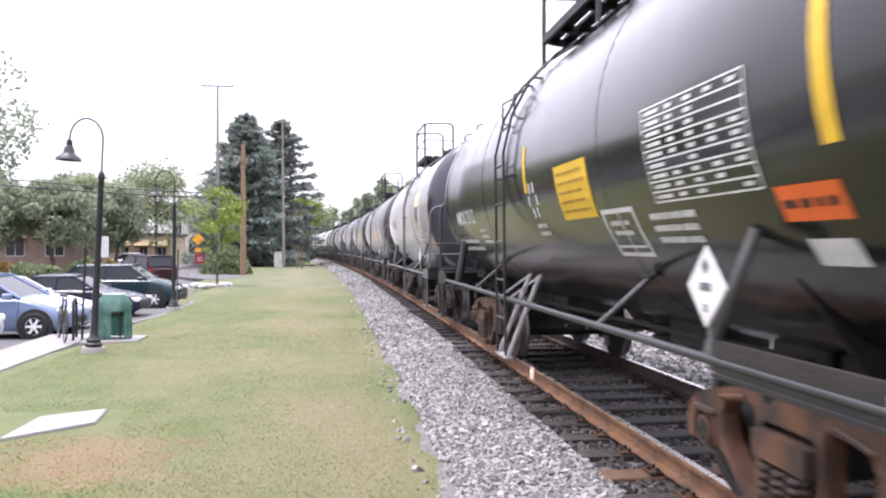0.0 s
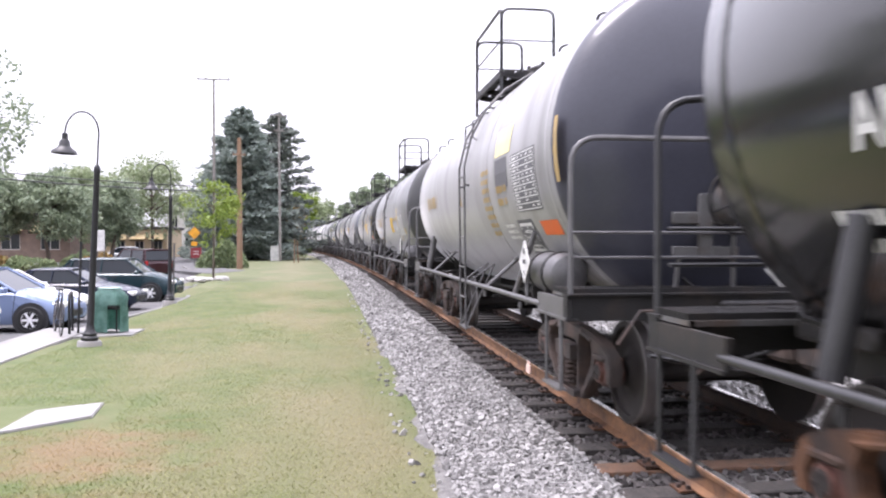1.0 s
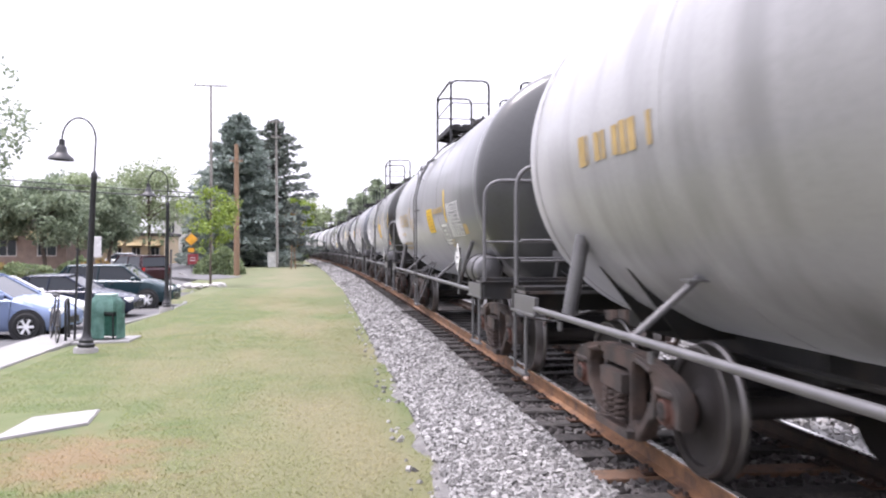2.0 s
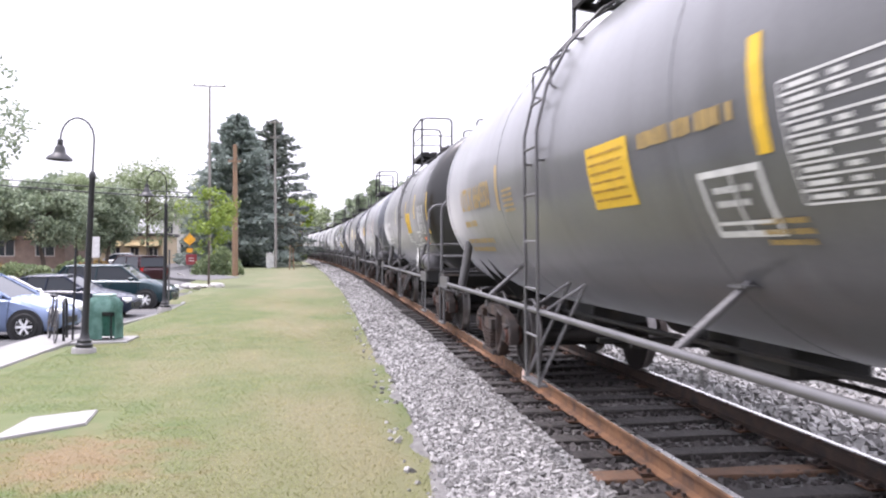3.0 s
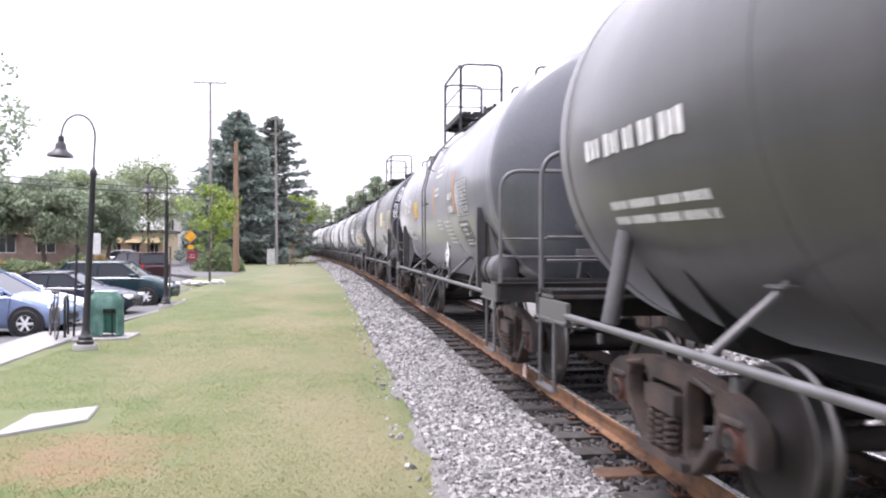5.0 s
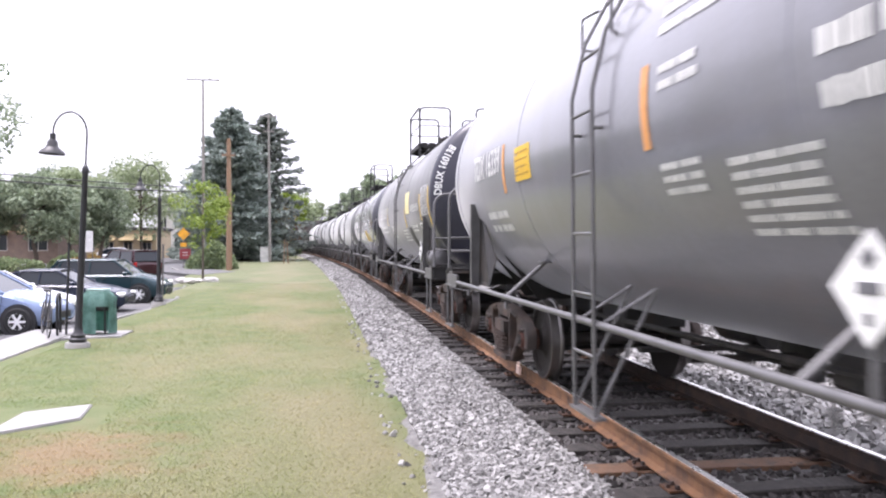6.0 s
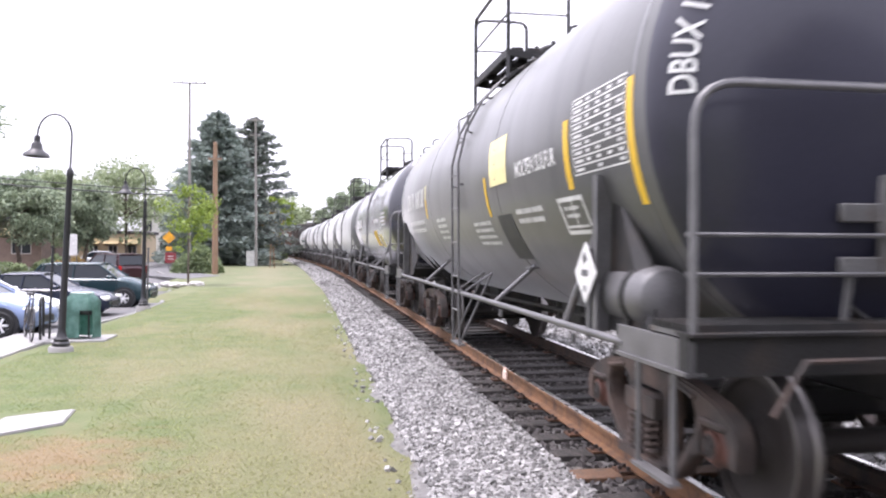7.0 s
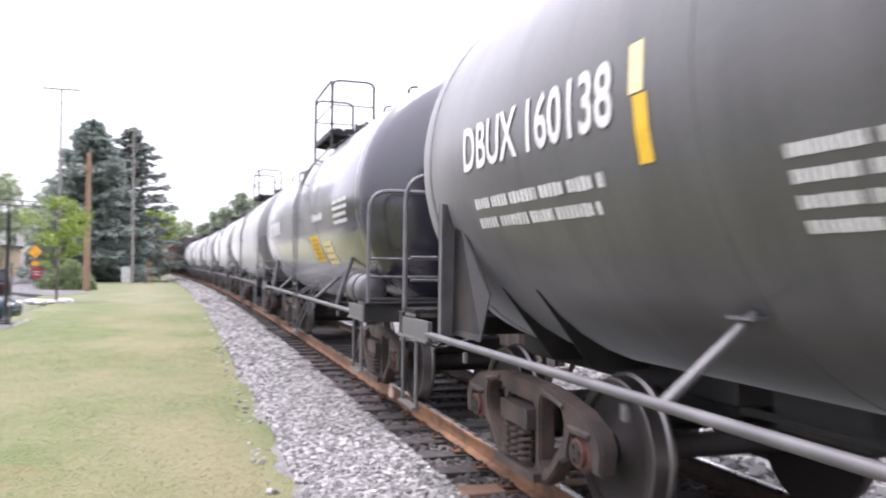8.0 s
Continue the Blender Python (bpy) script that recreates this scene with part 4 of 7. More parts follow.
def mark_car(car, spec, rng):
    ink = spec.get("ink", WHITE)
    for kind, y, z, *rest in spec.get("marks", ()):
        if kind == "text":
            text, size, spread = rest
            part("lettering", lettering(text, y, z, size, spread), ink, car, "stencilled reporting mark")
        elif kind == "endtext":
            half = TANK_HALF + spec.get("dl", 0.0)
            part("lettering", end_lettering(rest[0], y, z, rest[1], half), ink, car, "stencilled lettering on the tank's end")
            decal(car, "small_print", lambda bm: end_bars(bm, y, z - 0.3, 0.62, 4, half), ink, "rows of stencilled small print")
        elif kind == "headtext":
            part("lettering", head_lettering(rest[0], y, z, rest[1], TANK_HALF + spec.get("dl", 0.0)), WHITE, car, "white lettering round the tank's end")
        elif kind == "wtext":
            text, size, spread = rest
            part("lettering", lettering(text, y, z, size, spread), WHITE, car, "stencilled lettering")
        elif kind == "bars":
            w, lines, h = rest
            decal(car, "small_print", lambda bm: bars(bm, rng, y, z, w, lines, h, h * 0.8, words=max(2, w / 0.3)), ink, "rows of stencilled small print")
        elif kind == "wbars":
            w, lines, h = rest
            decal(car, "small_print", lambda bm: bars(bm, rng, y, z, w, lines, h, h * 0.8, words=max(2, w / 0.3)), WHITE, "rows of stencilled small print")
        elif kind == "disc":
            decal(car, "emblem", lambda bm: [plate(bm, y, z, 0.05, 0.10, 0.006, rest[0] * math.cos(k * 1.05), rest[0] * math.sin(k * 1.05)) for k in range(6)], ink, "worn white round emblem")
        elif kind == "sill":
            decal(car, "sill_print", lambda bm: box(bm, (-1.562, y - rest[0] / 2 - 0.55, 1.03), (-1.559, y + rest[0] / 2 - 0.55, 1.10)), WHITE)
        elif kind == "wtable":
            w, h = rest
            decal(car, "data_table", lambda bm: data_table(bm, rng, y, z, w, h), WHITE, "ruled white data table")
        elif kind == "table":
            w, h = rest
            decal(car, "data_table", lambda bm: data_table(bm, rng, y, z, w, h), ink, "ruled white data table")
        elif kind == "panel":
            w, h, m_, lines = rest
            p = decal(car, "panel", lambda bm: plate(bm, y, z, w, h, 0.005), m_)
            if lines:
                decal(p, "small_print", lambda bm: bars(bm, rng, y, z, w * 0.85, lines, h / lines * 0.26, h / lines * 0.6, 0.009, 4), (INK if m_ is ORANGE else PRINT_BROWN))
        elif kind in ("boxes", "wboxes"):
            w, h = rest
            def draw(bm):
                outline(bm, y, z, w, h, 0.035)
                plate(bm, y, z, 0.02, h * 0.8, 0.006, 0.02, 0)
                plate(bm, y, z, w * 0.8, 0.02, 0.0065, 0, -h * 0.28)
                bars(bm, rng, y, z + h * 0.1, w * 0.6, 2, h * 0.1, h * 0.1, 0.006, 2)
            decal(car, "stencil_box", draw, WHITE if kind == "wboxes" else ink, "boxed stencil")
        elif kind == "placard":
            x, size = rest
            p = decal(car, "placard", lambda bm: diamond(bm, (x, y, z), size, 0.008), WHITE, "white diamond hazard placard")
            def draw2(bm):
                box(bm, (x - 0.004, y - size * 0.28, z - size * 0.1), (x - 0.001, y + size * 0.28, z + size * 0.1))
                diamond(bm, (x - 0.0055, y, z + size * 0.5), size * 0.2, 0.004)
                box(bm, (x - 0.004, y - size * 0.09, z - size * 0.62), (x - 0.001, y + size * 0.09, z - size * 0.42))
            decal(p, "placard_print", draw2, PATCH_GREY)
            decal(p, "placard_holder", lambda bm: (box(bm, (x + 0.009, y - size * 0.75, z - size * 0.05), (x + 0.03, y + size * 0.75, z + size * 0.05)), tube(bm, [(x + 0.03, y, 1.0), (x + 0.03, y, z + size * 0.7)], 0.02, 6)), PIPE_GREY)


YB = (-5.0, 5.0)
CARS = [
    dict(s=7.6, dl=0.1, front_truck=0.75, front_post=0.3, front_beam=2.4, beam=STEEL_DARK, rear_truck=-0.2, ladder_y=0.8, label="glossy black tank car with white stencils and yellow panels", tank="glossy black tank", pipe=PIPE_BLACK, truck=RUST, rear_gear=True,
         paint=tank_paint("gloss_black", (0.0072, 0.00756, 0.0072), (0.0072, 0.00756, 0.00792), 0.2, (0.0144, 0.0144, 0.013), 0.1, 0.6, 0.0), reservoir=False,
         marks=[("text", 3.81, 2.01, "AMOX 13112", 0.29, 0.88), ("bars", 4.00, 1.63, 1.6, 2, 0.07), ("bars", 2.69, 1.74, 0.5, 3, 0.045), ("bars", -0.31, 1.76, 0.36, 2, 0.045),
                ("disc", -0.26, 2.04, 0.14), ("panel", -0.06, 2.35, 0.10, 0.46, YELLOW, 0), ("panel", -1.52, 2.04, 0.85, 0.46, YELLOW, 5), ("boxes", -2.33, 1.69, 0.62, 0.38),
                ("table", -3.66, 2.13, 1.2, 0.56), ("panel", -4.56, 1.78, 0.46, 0.17, ORANGE, 1), ("panel", -4.82, 2.36, 0.11, 0.75, YELLOW, 0), ("panel", -4.57, 1.57, 0.32, 0.14, WHITE, 0),
                ("bars", -3.20, 1.71, 0.66, 3, 0.045), ("sill", -5.00, 1.0, 0.55), ("placard", -4.00, 1.40, -1.57, 0.2)]),
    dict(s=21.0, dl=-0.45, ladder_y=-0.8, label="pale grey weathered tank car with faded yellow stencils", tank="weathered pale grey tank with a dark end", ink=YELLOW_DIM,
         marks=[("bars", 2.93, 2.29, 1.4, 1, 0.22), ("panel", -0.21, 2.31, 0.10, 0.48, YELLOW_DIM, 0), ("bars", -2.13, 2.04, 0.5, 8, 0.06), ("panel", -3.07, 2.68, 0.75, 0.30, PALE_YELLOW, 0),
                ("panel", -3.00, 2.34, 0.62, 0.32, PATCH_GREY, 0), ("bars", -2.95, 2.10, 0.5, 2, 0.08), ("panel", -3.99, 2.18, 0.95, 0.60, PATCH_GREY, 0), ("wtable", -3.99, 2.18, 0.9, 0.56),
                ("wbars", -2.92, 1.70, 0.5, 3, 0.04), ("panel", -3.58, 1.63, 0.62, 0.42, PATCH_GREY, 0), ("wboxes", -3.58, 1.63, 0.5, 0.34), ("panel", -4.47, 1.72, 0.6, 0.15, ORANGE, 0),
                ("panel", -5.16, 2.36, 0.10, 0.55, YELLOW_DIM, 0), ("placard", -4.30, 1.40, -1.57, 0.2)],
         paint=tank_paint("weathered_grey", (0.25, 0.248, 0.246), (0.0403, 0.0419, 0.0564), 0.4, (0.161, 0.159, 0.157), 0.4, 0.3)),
    dict(s=34.75, dl=0.4, rear_truck=-0.25, ladder_y=0.5, label="dark grey tank car with yellow stencilled lettering", tank="dark grey tank", ink=YELLOW_DIM,
         marks=[("text", 3.63, 2.22, "UTLX 664550", 0.41, 0.80), ("panel", 2.27, 2.26, 0.11, 0.5, YELLOW_DIM, 0), ("bars", 1.77, 2.10, 0.5, 5, 0.03), ("bars", 4.12, 1.92, 0.9, 1, 0.08), ("bars", 4.00, 1.64, 1.7, 2, 0.07),
                ("panel", -1.19, 2.08, 0.78, 0.44, YELLOW, 6), ("bars", -2.33, 2.23, 1.15, 1, 0.1), ("panel", -3.08, 2.26, 0.11, 0.52, YELLOW, 0), ("wboxes", -2.71, 1.81, 0.6, 0.36), ("wtable", -3.83, 2.02, 1.15, 0.52),
                ("panel", -4.61, 1.86, 0.28, 0.15, YELLOW_DIM, 0), ("bars", -3.04, 1.67, 0.4, 3, 0.03), ("placard", -4.75, 1.45, -1.57, 0.2)],
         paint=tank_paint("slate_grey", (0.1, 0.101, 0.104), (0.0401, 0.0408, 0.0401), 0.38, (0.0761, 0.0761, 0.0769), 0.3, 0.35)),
    dict(s=48.55, struts=(-2.8, 2.5), dl=-0.45, ladder_y=-0.65, label="dark olive-grey tank car with white stencils", tank="dark olive-grey tank",
         marks=[("endtext", 0.3, 3.17, "AMOX 13160", 0.17), ("bars", 3.62, 2.26, 1.6, 1, 0.15), ("bars", 3.40, 1.81, 1.5, 2, 0.06), ("panel", 1.05, 2.46, 0.10, 0.48, PALE_YELLOW, 0), ("panel", -1.48, 2.44, 0.10, 0.5, YELLOW, 0), ("panel", -1.97, 2.16, 0.72, 0.46, YELLOW, 6),
                ("bars", -1.70, 1.83, 0.5, 4, 0.035), ("bars", -2.21, 1.68, 0.45, 3, 0.035), ("bars", -2.79, 1.59, 0.66, 3, 0.05), ("panel", -3.23, 2.48, 0.11, 0.52, YELLOW, 0), ("table", -4.24, 2.16, 0.95, 0.56),
                ("boxes", -3.50, 1.78, 0.56, 0.36), ("panel", -4.32, 1.75, 0.4, 0.15, ORANGE, 1), ("bars", -3.46, 1.50, 0.5, 2, 0.03), ("panel", -5.23, 2.26, 0.10, 0.8, YELLOW, 0), ("placard", -4.35, 1.40, -1.57, 0.2)],
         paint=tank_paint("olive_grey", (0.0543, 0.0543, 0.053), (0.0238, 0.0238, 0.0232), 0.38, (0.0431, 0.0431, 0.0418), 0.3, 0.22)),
    dict(s=62.1, dl=0.2, ladder_y=0.1, label="blue-grey tank car with white lettering and yellow panel", tank="blue-grey tank", post="angle", post_y=4.25,
         marks=[("text", 3.61, 2.44, "TDX 16339", 0.40, 0.72), ("panel", 2.76, 2.34, 0.10, 0.5, ORANGE_DIM, 0), ("panel", 2.00, 2.33, 0.55, 0.32, YELLOW, 4), ("bars", 3.35, 1.82, 1.0, 2, 0.085), ("panel", -0.81, 2.36, 0.10, 0.48, ORANGE_DIM, 0),
                ("panel", -2.97, 2.38, 0.11, 0.6, ORANGE_DIM, 0), ("bars", -2.65, 2.24, 0.48, 2, 0.11), ("panel", -3.60, 2.26, 0.95, 0.52, PATCH_GREY, 0), ("table", -3.60, 2.26, 0.9, 0.48), ("panel", -3.41, 1.75, 0.78, 0.42, PATCH_GREY, 0),
                ("boxes", -3.41, 1.75, 0.66, 0.34), ("bars", -1.18, 1.94, 0.5, 3, 0.04), ("bars", -2.02, 1.80, 0.75, 6, 0.04), ("bars", -1.35, 2.87, 0.8, 3, 0.06), ("bars", -1.25, 2.49, 0.5, 2, 0.05), ("placard", -2.76, 1.44, -1.57, 0.2)],
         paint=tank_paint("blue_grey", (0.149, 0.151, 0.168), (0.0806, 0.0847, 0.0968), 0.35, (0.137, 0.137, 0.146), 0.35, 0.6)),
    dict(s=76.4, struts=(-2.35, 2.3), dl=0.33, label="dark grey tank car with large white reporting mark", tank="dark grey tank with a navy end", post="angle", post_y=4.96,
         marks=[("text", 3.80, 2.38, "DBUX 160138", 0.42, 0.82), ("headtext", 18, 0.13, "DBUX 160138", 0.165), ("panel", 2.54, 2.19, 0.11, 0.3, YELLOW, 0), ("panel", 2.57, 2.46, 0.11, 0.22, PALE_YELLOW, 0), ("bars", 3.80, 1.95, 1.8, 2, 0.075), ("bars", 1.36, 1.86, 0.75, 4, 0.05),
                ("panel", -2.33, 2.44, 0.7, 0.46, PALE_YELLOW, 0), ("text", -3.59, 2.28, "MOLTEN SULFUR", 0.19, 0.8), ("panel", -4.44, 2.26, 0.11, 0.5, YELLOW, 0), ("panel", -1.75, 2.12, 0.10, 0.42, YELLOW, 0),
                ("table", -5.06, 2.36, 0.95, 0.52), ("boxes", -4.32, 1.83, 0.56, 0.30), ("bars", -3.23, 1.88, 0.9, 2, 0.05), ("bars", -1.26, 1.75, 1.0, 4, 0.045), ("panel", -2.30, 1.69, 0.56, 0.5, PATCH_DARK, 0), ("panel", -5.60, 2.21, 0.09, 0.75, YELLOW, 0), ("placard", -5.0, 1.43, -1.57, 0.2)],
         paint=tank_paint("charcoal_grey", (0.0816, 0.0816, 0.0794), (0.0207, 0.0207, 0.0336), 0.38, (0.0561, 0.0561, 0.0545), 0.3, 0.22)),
    dict(s=90.4, label="glossy black tank car with yellow panel", tank="glossy black tank", reservoir=True,
         marks=[("panel", -1.81, 1.83, 0.8, 0.44, YELLOW, 5), ("panel", -2.86, 1.76, 0.7, 0.36, PALE_YELLOW, 3), ("bars", -2.38, 2.30, 1.0, 1, 0.11), ("bars", -4.27, 2.29, 1.0, 4, 0.05), ("bars", 3.54, 2.36, 1.8, 1, 0.3)],
         paint=tank_paint("black_gloss_two", (0.0158, 0.0158, 0.0187), (0.013, 0.013, 0.0216), 0.2, (0.036, 0.036, 0.036), 0.1, 1.0)),
]
FAR_GREYS = [(0.34, 0.345, 0.34), (0.50, 0.50, 0.495), (0.31, 0.315, 0.315), (0.42, 0.42, 0.42), (0.52, 0.52, 0.51)]
for i, g in enumerate(FAR_GREYS):
    # front end at 0.4 of the side colour, its shade put into the paint
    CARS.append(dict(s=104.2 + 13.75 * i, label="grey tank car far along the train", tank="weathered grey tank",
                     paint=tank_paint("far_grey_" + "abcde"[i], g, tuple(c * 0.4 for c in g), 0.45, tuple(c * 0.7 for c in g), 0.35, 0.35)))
TRAIN = []


def hopper_car(s, paint, label):
    """Covered hopper: ribbed sides, sloped ends, roof with running board."""
    car = tagged(new("hopper_car"), label, "hopper car", "cars of the freight train")
    bm = bmesh.new()
    prof = [(-7.6, 4.3), (7.6, 4.3), (7.6, 3.0), (5.6, 1.2), (-5.6, 1.2), (-7.6, 3.0)]
    a = [bm.verts.new((-1.5, y, z)) for y, z in prof]
    b = [bm.verts.new((1.5, y, z)) for y, z in prof]
    bm.faces.new(a)
    bm.faces.new(b[::-1])
    for i in range(6):
        bm.faces.new((a[i], b[i], b[(i + 1) % 6], a[(i + 1) % 6]))
    bmesh.ops.recalc_face_normals(bm, faces=bm.faces)
    part("body", bm, paint, car)
    bm = bmesh.new()
    box(bm, (-1.55, -7.65, 4.3), (1.55, 7.65, 4.42), bevel=0.05)
    box(bm, (-0.4, -7.2, 4.42), (0.4, 7.2, 4.6), bevel=0.04)
    part("roof", bm, paint, car)
    for k in range(13):
        y = -7.2 + k * 1.2
        zb = 1.2 if abs(y) < 5.6 else 1.2 + (abs(y) - 5.6) * 0.9
        for sx in (-1, 1):
            bm = bmesh.new()
            box(bm, (sx * 1.55 - 0.05, y - 0.06, zb), (sx * 1.55 + 0.05, y + 0.06, 4.3))
            part("rib", bm, paint, car)
    bm = bmesh.new()
    box(bm, (-1.5, -8.0, 0.95), (1.5, 8.0, 1.2), bevel=0.03)
    part("sill", bm, STEEL_DARK, car)
    for k in (-3.6, 0, 3.6):
        bm = bmesh.new()
        lathe(bm, [(0.5, 0.5), (1.2, 1.5)], "z", 4, (0, k, 0))
        part("outlet", bm, STEEL_DARK, car)
    wheels = []
    for ty in (-6.0, 6.0):
        tr = shared("truck", bolster, STEEL_DARK, car, "two-axle truck with cast side frames")
        tr.matrix_basis = pose(0, ty, 0)
        shared("side_frame", side_frame, RUST_DULL, tr, "cast side frame", True)
        shared("side_frame", side_frame_far, RUST_DULL, tr, "cast side frame", True)
        for ay in (-AXLE, AXLE):
            w = shared("wheelset", wheelset, (WHEEL, WHEEL_TREAD), tr, "steel wheels on their axle", True)
            w.matrix_basis = pose(0, ay, WHEEL_R)
            wheels.append((w, ay))
    TRAIN.append((car, wheels, s))


HOPPER_DARK = mat("brown_grey_hopper_paint", (0.078, 0.0702, 0.0663), 0.6, 0, 0.2, 1, 30, 0.05, (0.109, 0.078, 0.0624), 0.4, 1)
HOPPER_RED = mat("oxide_red_hopper_paint", (0.156, 0.0663, 0.0468), 0.6, 0, 0.2, 1, 30, 0.05, (0.0936, 0.0546, 0.039), 0.4, 1)
HOPPER_TAN = mat("tan_hopper_paint", (0.265, 0.211, 0.156), 0.6, 0, 0.2, 1, 30, 0.05, (0.156, 0.125, 0.0936), 0.4, 1)
for k, hp in enumerate((HOPPER_DARK, HOPPER_RED, HOPPER_TAN, HOPPER_DARK, HOPPER_RED)):
    hopper_car(175.2 + 16.4 * k, hp, ("dark grey-brown", "rust red", "dusty tan", "dark grey-brown", "rust red")[k] + " covered hopper car far along the train")
for i, spec in enumerate(CARS):
    car, wheels = tank_car(spec, i)
    TRAIN.append((car, wheels, spec["s"]))


# ---- ties, fastenings, stones
RNG = random.Random(7)


def tie_mesh(k):
    bm = bmesh.new()
    r = random.Random(k)
    box(bm, (-1.295, -0.115, -0.17), (1.295, 0.115, 0), bevel=0.012)
    bmesh.ops.subdivide_edges(bm, edges=[e for e in bm.edges if abs(e.verts[0].co.x - e.verts[1].co.x) > 1], cuts=6)
    for v in bm.verts:
        v.co += Vector((0, r.uniform(-0.008, 0.008), r.uniform(-0.008, 0.004)))
    me = bpy.data.meshes.new("tie")
    bm.to_mesh(me)
    bm.free()
    me.materials.append(TIE)
    return me


def lay_ties():
    meshes = [tie_mesh(k) for k in range(6)]
    rusty = tie_mesh(9)
    rusty.materials[0] = TIE_RUSTY
    s, k = 0.4, 0
    plates, spikes = bmesh.new(), bmesh.new()
    far = bmesh.new()
    for i in range(150):
        x, y, h = track(-0.3 - 0.6 * i)
        box(far, (-1.29, -0.115, -0.15), (1.29, 0.115, 0), pose(x, y, RAIL_TOP - 0.19, 0, 0, math.degrees(h)))
    while s < 300:
        x, y, h = track(s)
        m = pose(x + RNG.uniform(-0.05, 0.05), y, RAIL_TOP - 0.186 + RNG.uniform(-0.012, 0.0), 0, RNG.uniform(-0.3, 0.3), math.degrees(h) + RNG.uniform(-1.2, 1.2))
        if s < 110:
            mesh_part("tie", rusty if k == 9 else RNG.choice(meshes), None, RAILWAY).matrix_basis = m
        else:
            box(far, (-1.29, -0.115, -0.15), (1.29, 0.115, 0), m)
        if s < 45:
            for sx in (-1, 1):
                c = sx * (GAUGE / 2 + 0.036)
                mm = pose(x, y, RAIL_TOP - 0.186, 0, 0, math.degrees(h))
                box(plates, (c - 0.17, -0.09, 0.0), (c + 0.17, 0.09, 0.016), mm)
                for dx, dy in ((-0.09, 0.05), (-0.095, -0.055), (0.09, -0.05), (-0.145, 0.0)):
                    box(spikes, (c + dx - 0.014, dy - 0.014, 0.01), (c + dx + 0.014, dy + 0.014, 0.045), mm)
        s += 0.62 + RNG.uniform(-0.03, 0.03)
        k += 1
    tagged(part("far_ties", far, TIE, RAILWAY), kind="stuff")
    tagged(part("tie_plates", plates, RUST, RAILWAY), kind="stuff")
    tagged(part("spikes", spikes, RUST_DULL, RAILWAY), kind="stuff")
    bm = bmesh.new()
    x, y, h = track(10.1, -(GAUGE / 2 + 0.036))
    box(bm, (x - 0.05, y - 0.09, RAIL_TOP - 0.15), (x - 0.02, y + 0.09, RAIL_TOP - 0.04), bevel=0.006)
    box(bm, (x - 0.036, y - 0.05, RAIL_TOP - 0.055), (x - 0.0, y + 0.1, RAIL_TOP + 0.003), bevel=0.004)
    part("rail_clip", bm, mat("pale_pink_paint", (0.8, 0.6, 0.5), 0.7), RAILWAY, "pale painted mark clamped on the rail")


lay_ties()


def scatter_stones(n, s0, s1, o0, o1, size, name, seed, skip=None, power=1.0, lift=0.4, tone=None):
    """Many small broken stones lying on the bed."""
    rg = np.random.default_rng(seed)
    cube = np.array([(-1, -1, -1), (1, -1, -1), (1, 1, -1), (-1, 1, -1), (-1, -1, 1), (1, -1, 1), (1, 1, 1), (-1, 1, 1)], float)
    quads = np.array([(0, 3, 2, 1), (4, 5, 6, 7), (0, 1, 5, 4), (1, 2, 6, 5), (2, 3, 7, 6), (3, 0, 4, 7)])
    vs, fs = [], []
    c = 0
    for i in range(n):
        s = s0 + (s1 - s0) * rg.random() ** power
        o = rg.uniform(o0, o1)
        x, y, h = track(s, o)
        z = bed_height(o) if o > -2.6 else 0.0
        r = size * rg.uniform(0.55, 1.25)
        v = cube * rg.uniform(0.62, 1.0, (8, 3)) * np.array([rg.uniform(0.7, 1.2), rg.uniform(0.6, 1.0), rg.uniform(0.5, 0.9)]) * r
        q = rg.normal(size=4)
        q /= np.linalg.norm(q)
        w, a, b, d = q
        R = np.array([[1 - 2 * (b * b + d * d), 2 * (a * b - d * w), 2 * (a * d + b * w)], [2 * (a * b + d * w), 1 - 2 * (a * a + d * d), 2 * (b * d - a * w)], [2 * (a * d - b * w), 2 * (b * d + a * w), 1 - 2 * (a * a + b * b)]])
        vs.append(v @ R.T + (x, y, z + r * lift))
        fs.append(quads + c)
        c += 8
    me = bpy.data.meshes.new(name)
    me.from_pydata(np.concatenate(vs).tolist(), [], np.concatenate(fs).tolist())
    ob = mesh_part(name, me, tone or STONE)
    return tagged(ob, "loose crushed grey granite stones", "ballast stones", kind="stuff")


# darker stones between the rails than on the shoulders
STONE_DARK = leaf_mat("dark_crushed_stone", (0.0351, 0.0312, 0.0296), (0.133, 0.121, 0.117), 0.9)
scatter_stones(24000, 3.0, 16, -2.39, -1.25, 0.029, "shoulder_stones", 1, power=1.35)
scatter_stones(12000, 14, 45, -2.47, -1.25, 0.043, "shoulder_stones", 2, power=1.3)
scatter_stones(7000, 40, 130, -2.57, -1.25, 0.085, "shoulder_stones", 3, power=1.3)
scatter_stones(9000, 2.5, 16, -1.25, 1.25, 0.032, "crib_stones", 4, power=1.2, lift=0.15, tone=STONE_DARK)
scatter_stones(13000, 2.0, 19, 1.2, 8.5, 0.05, "far_shoulder_stones", 5, power=1.2)
scatter_stones(160, 3.5, 30, -2.72, -2.42, 0.03, "stray_stones", 6, power=1.5, lift=0.25)


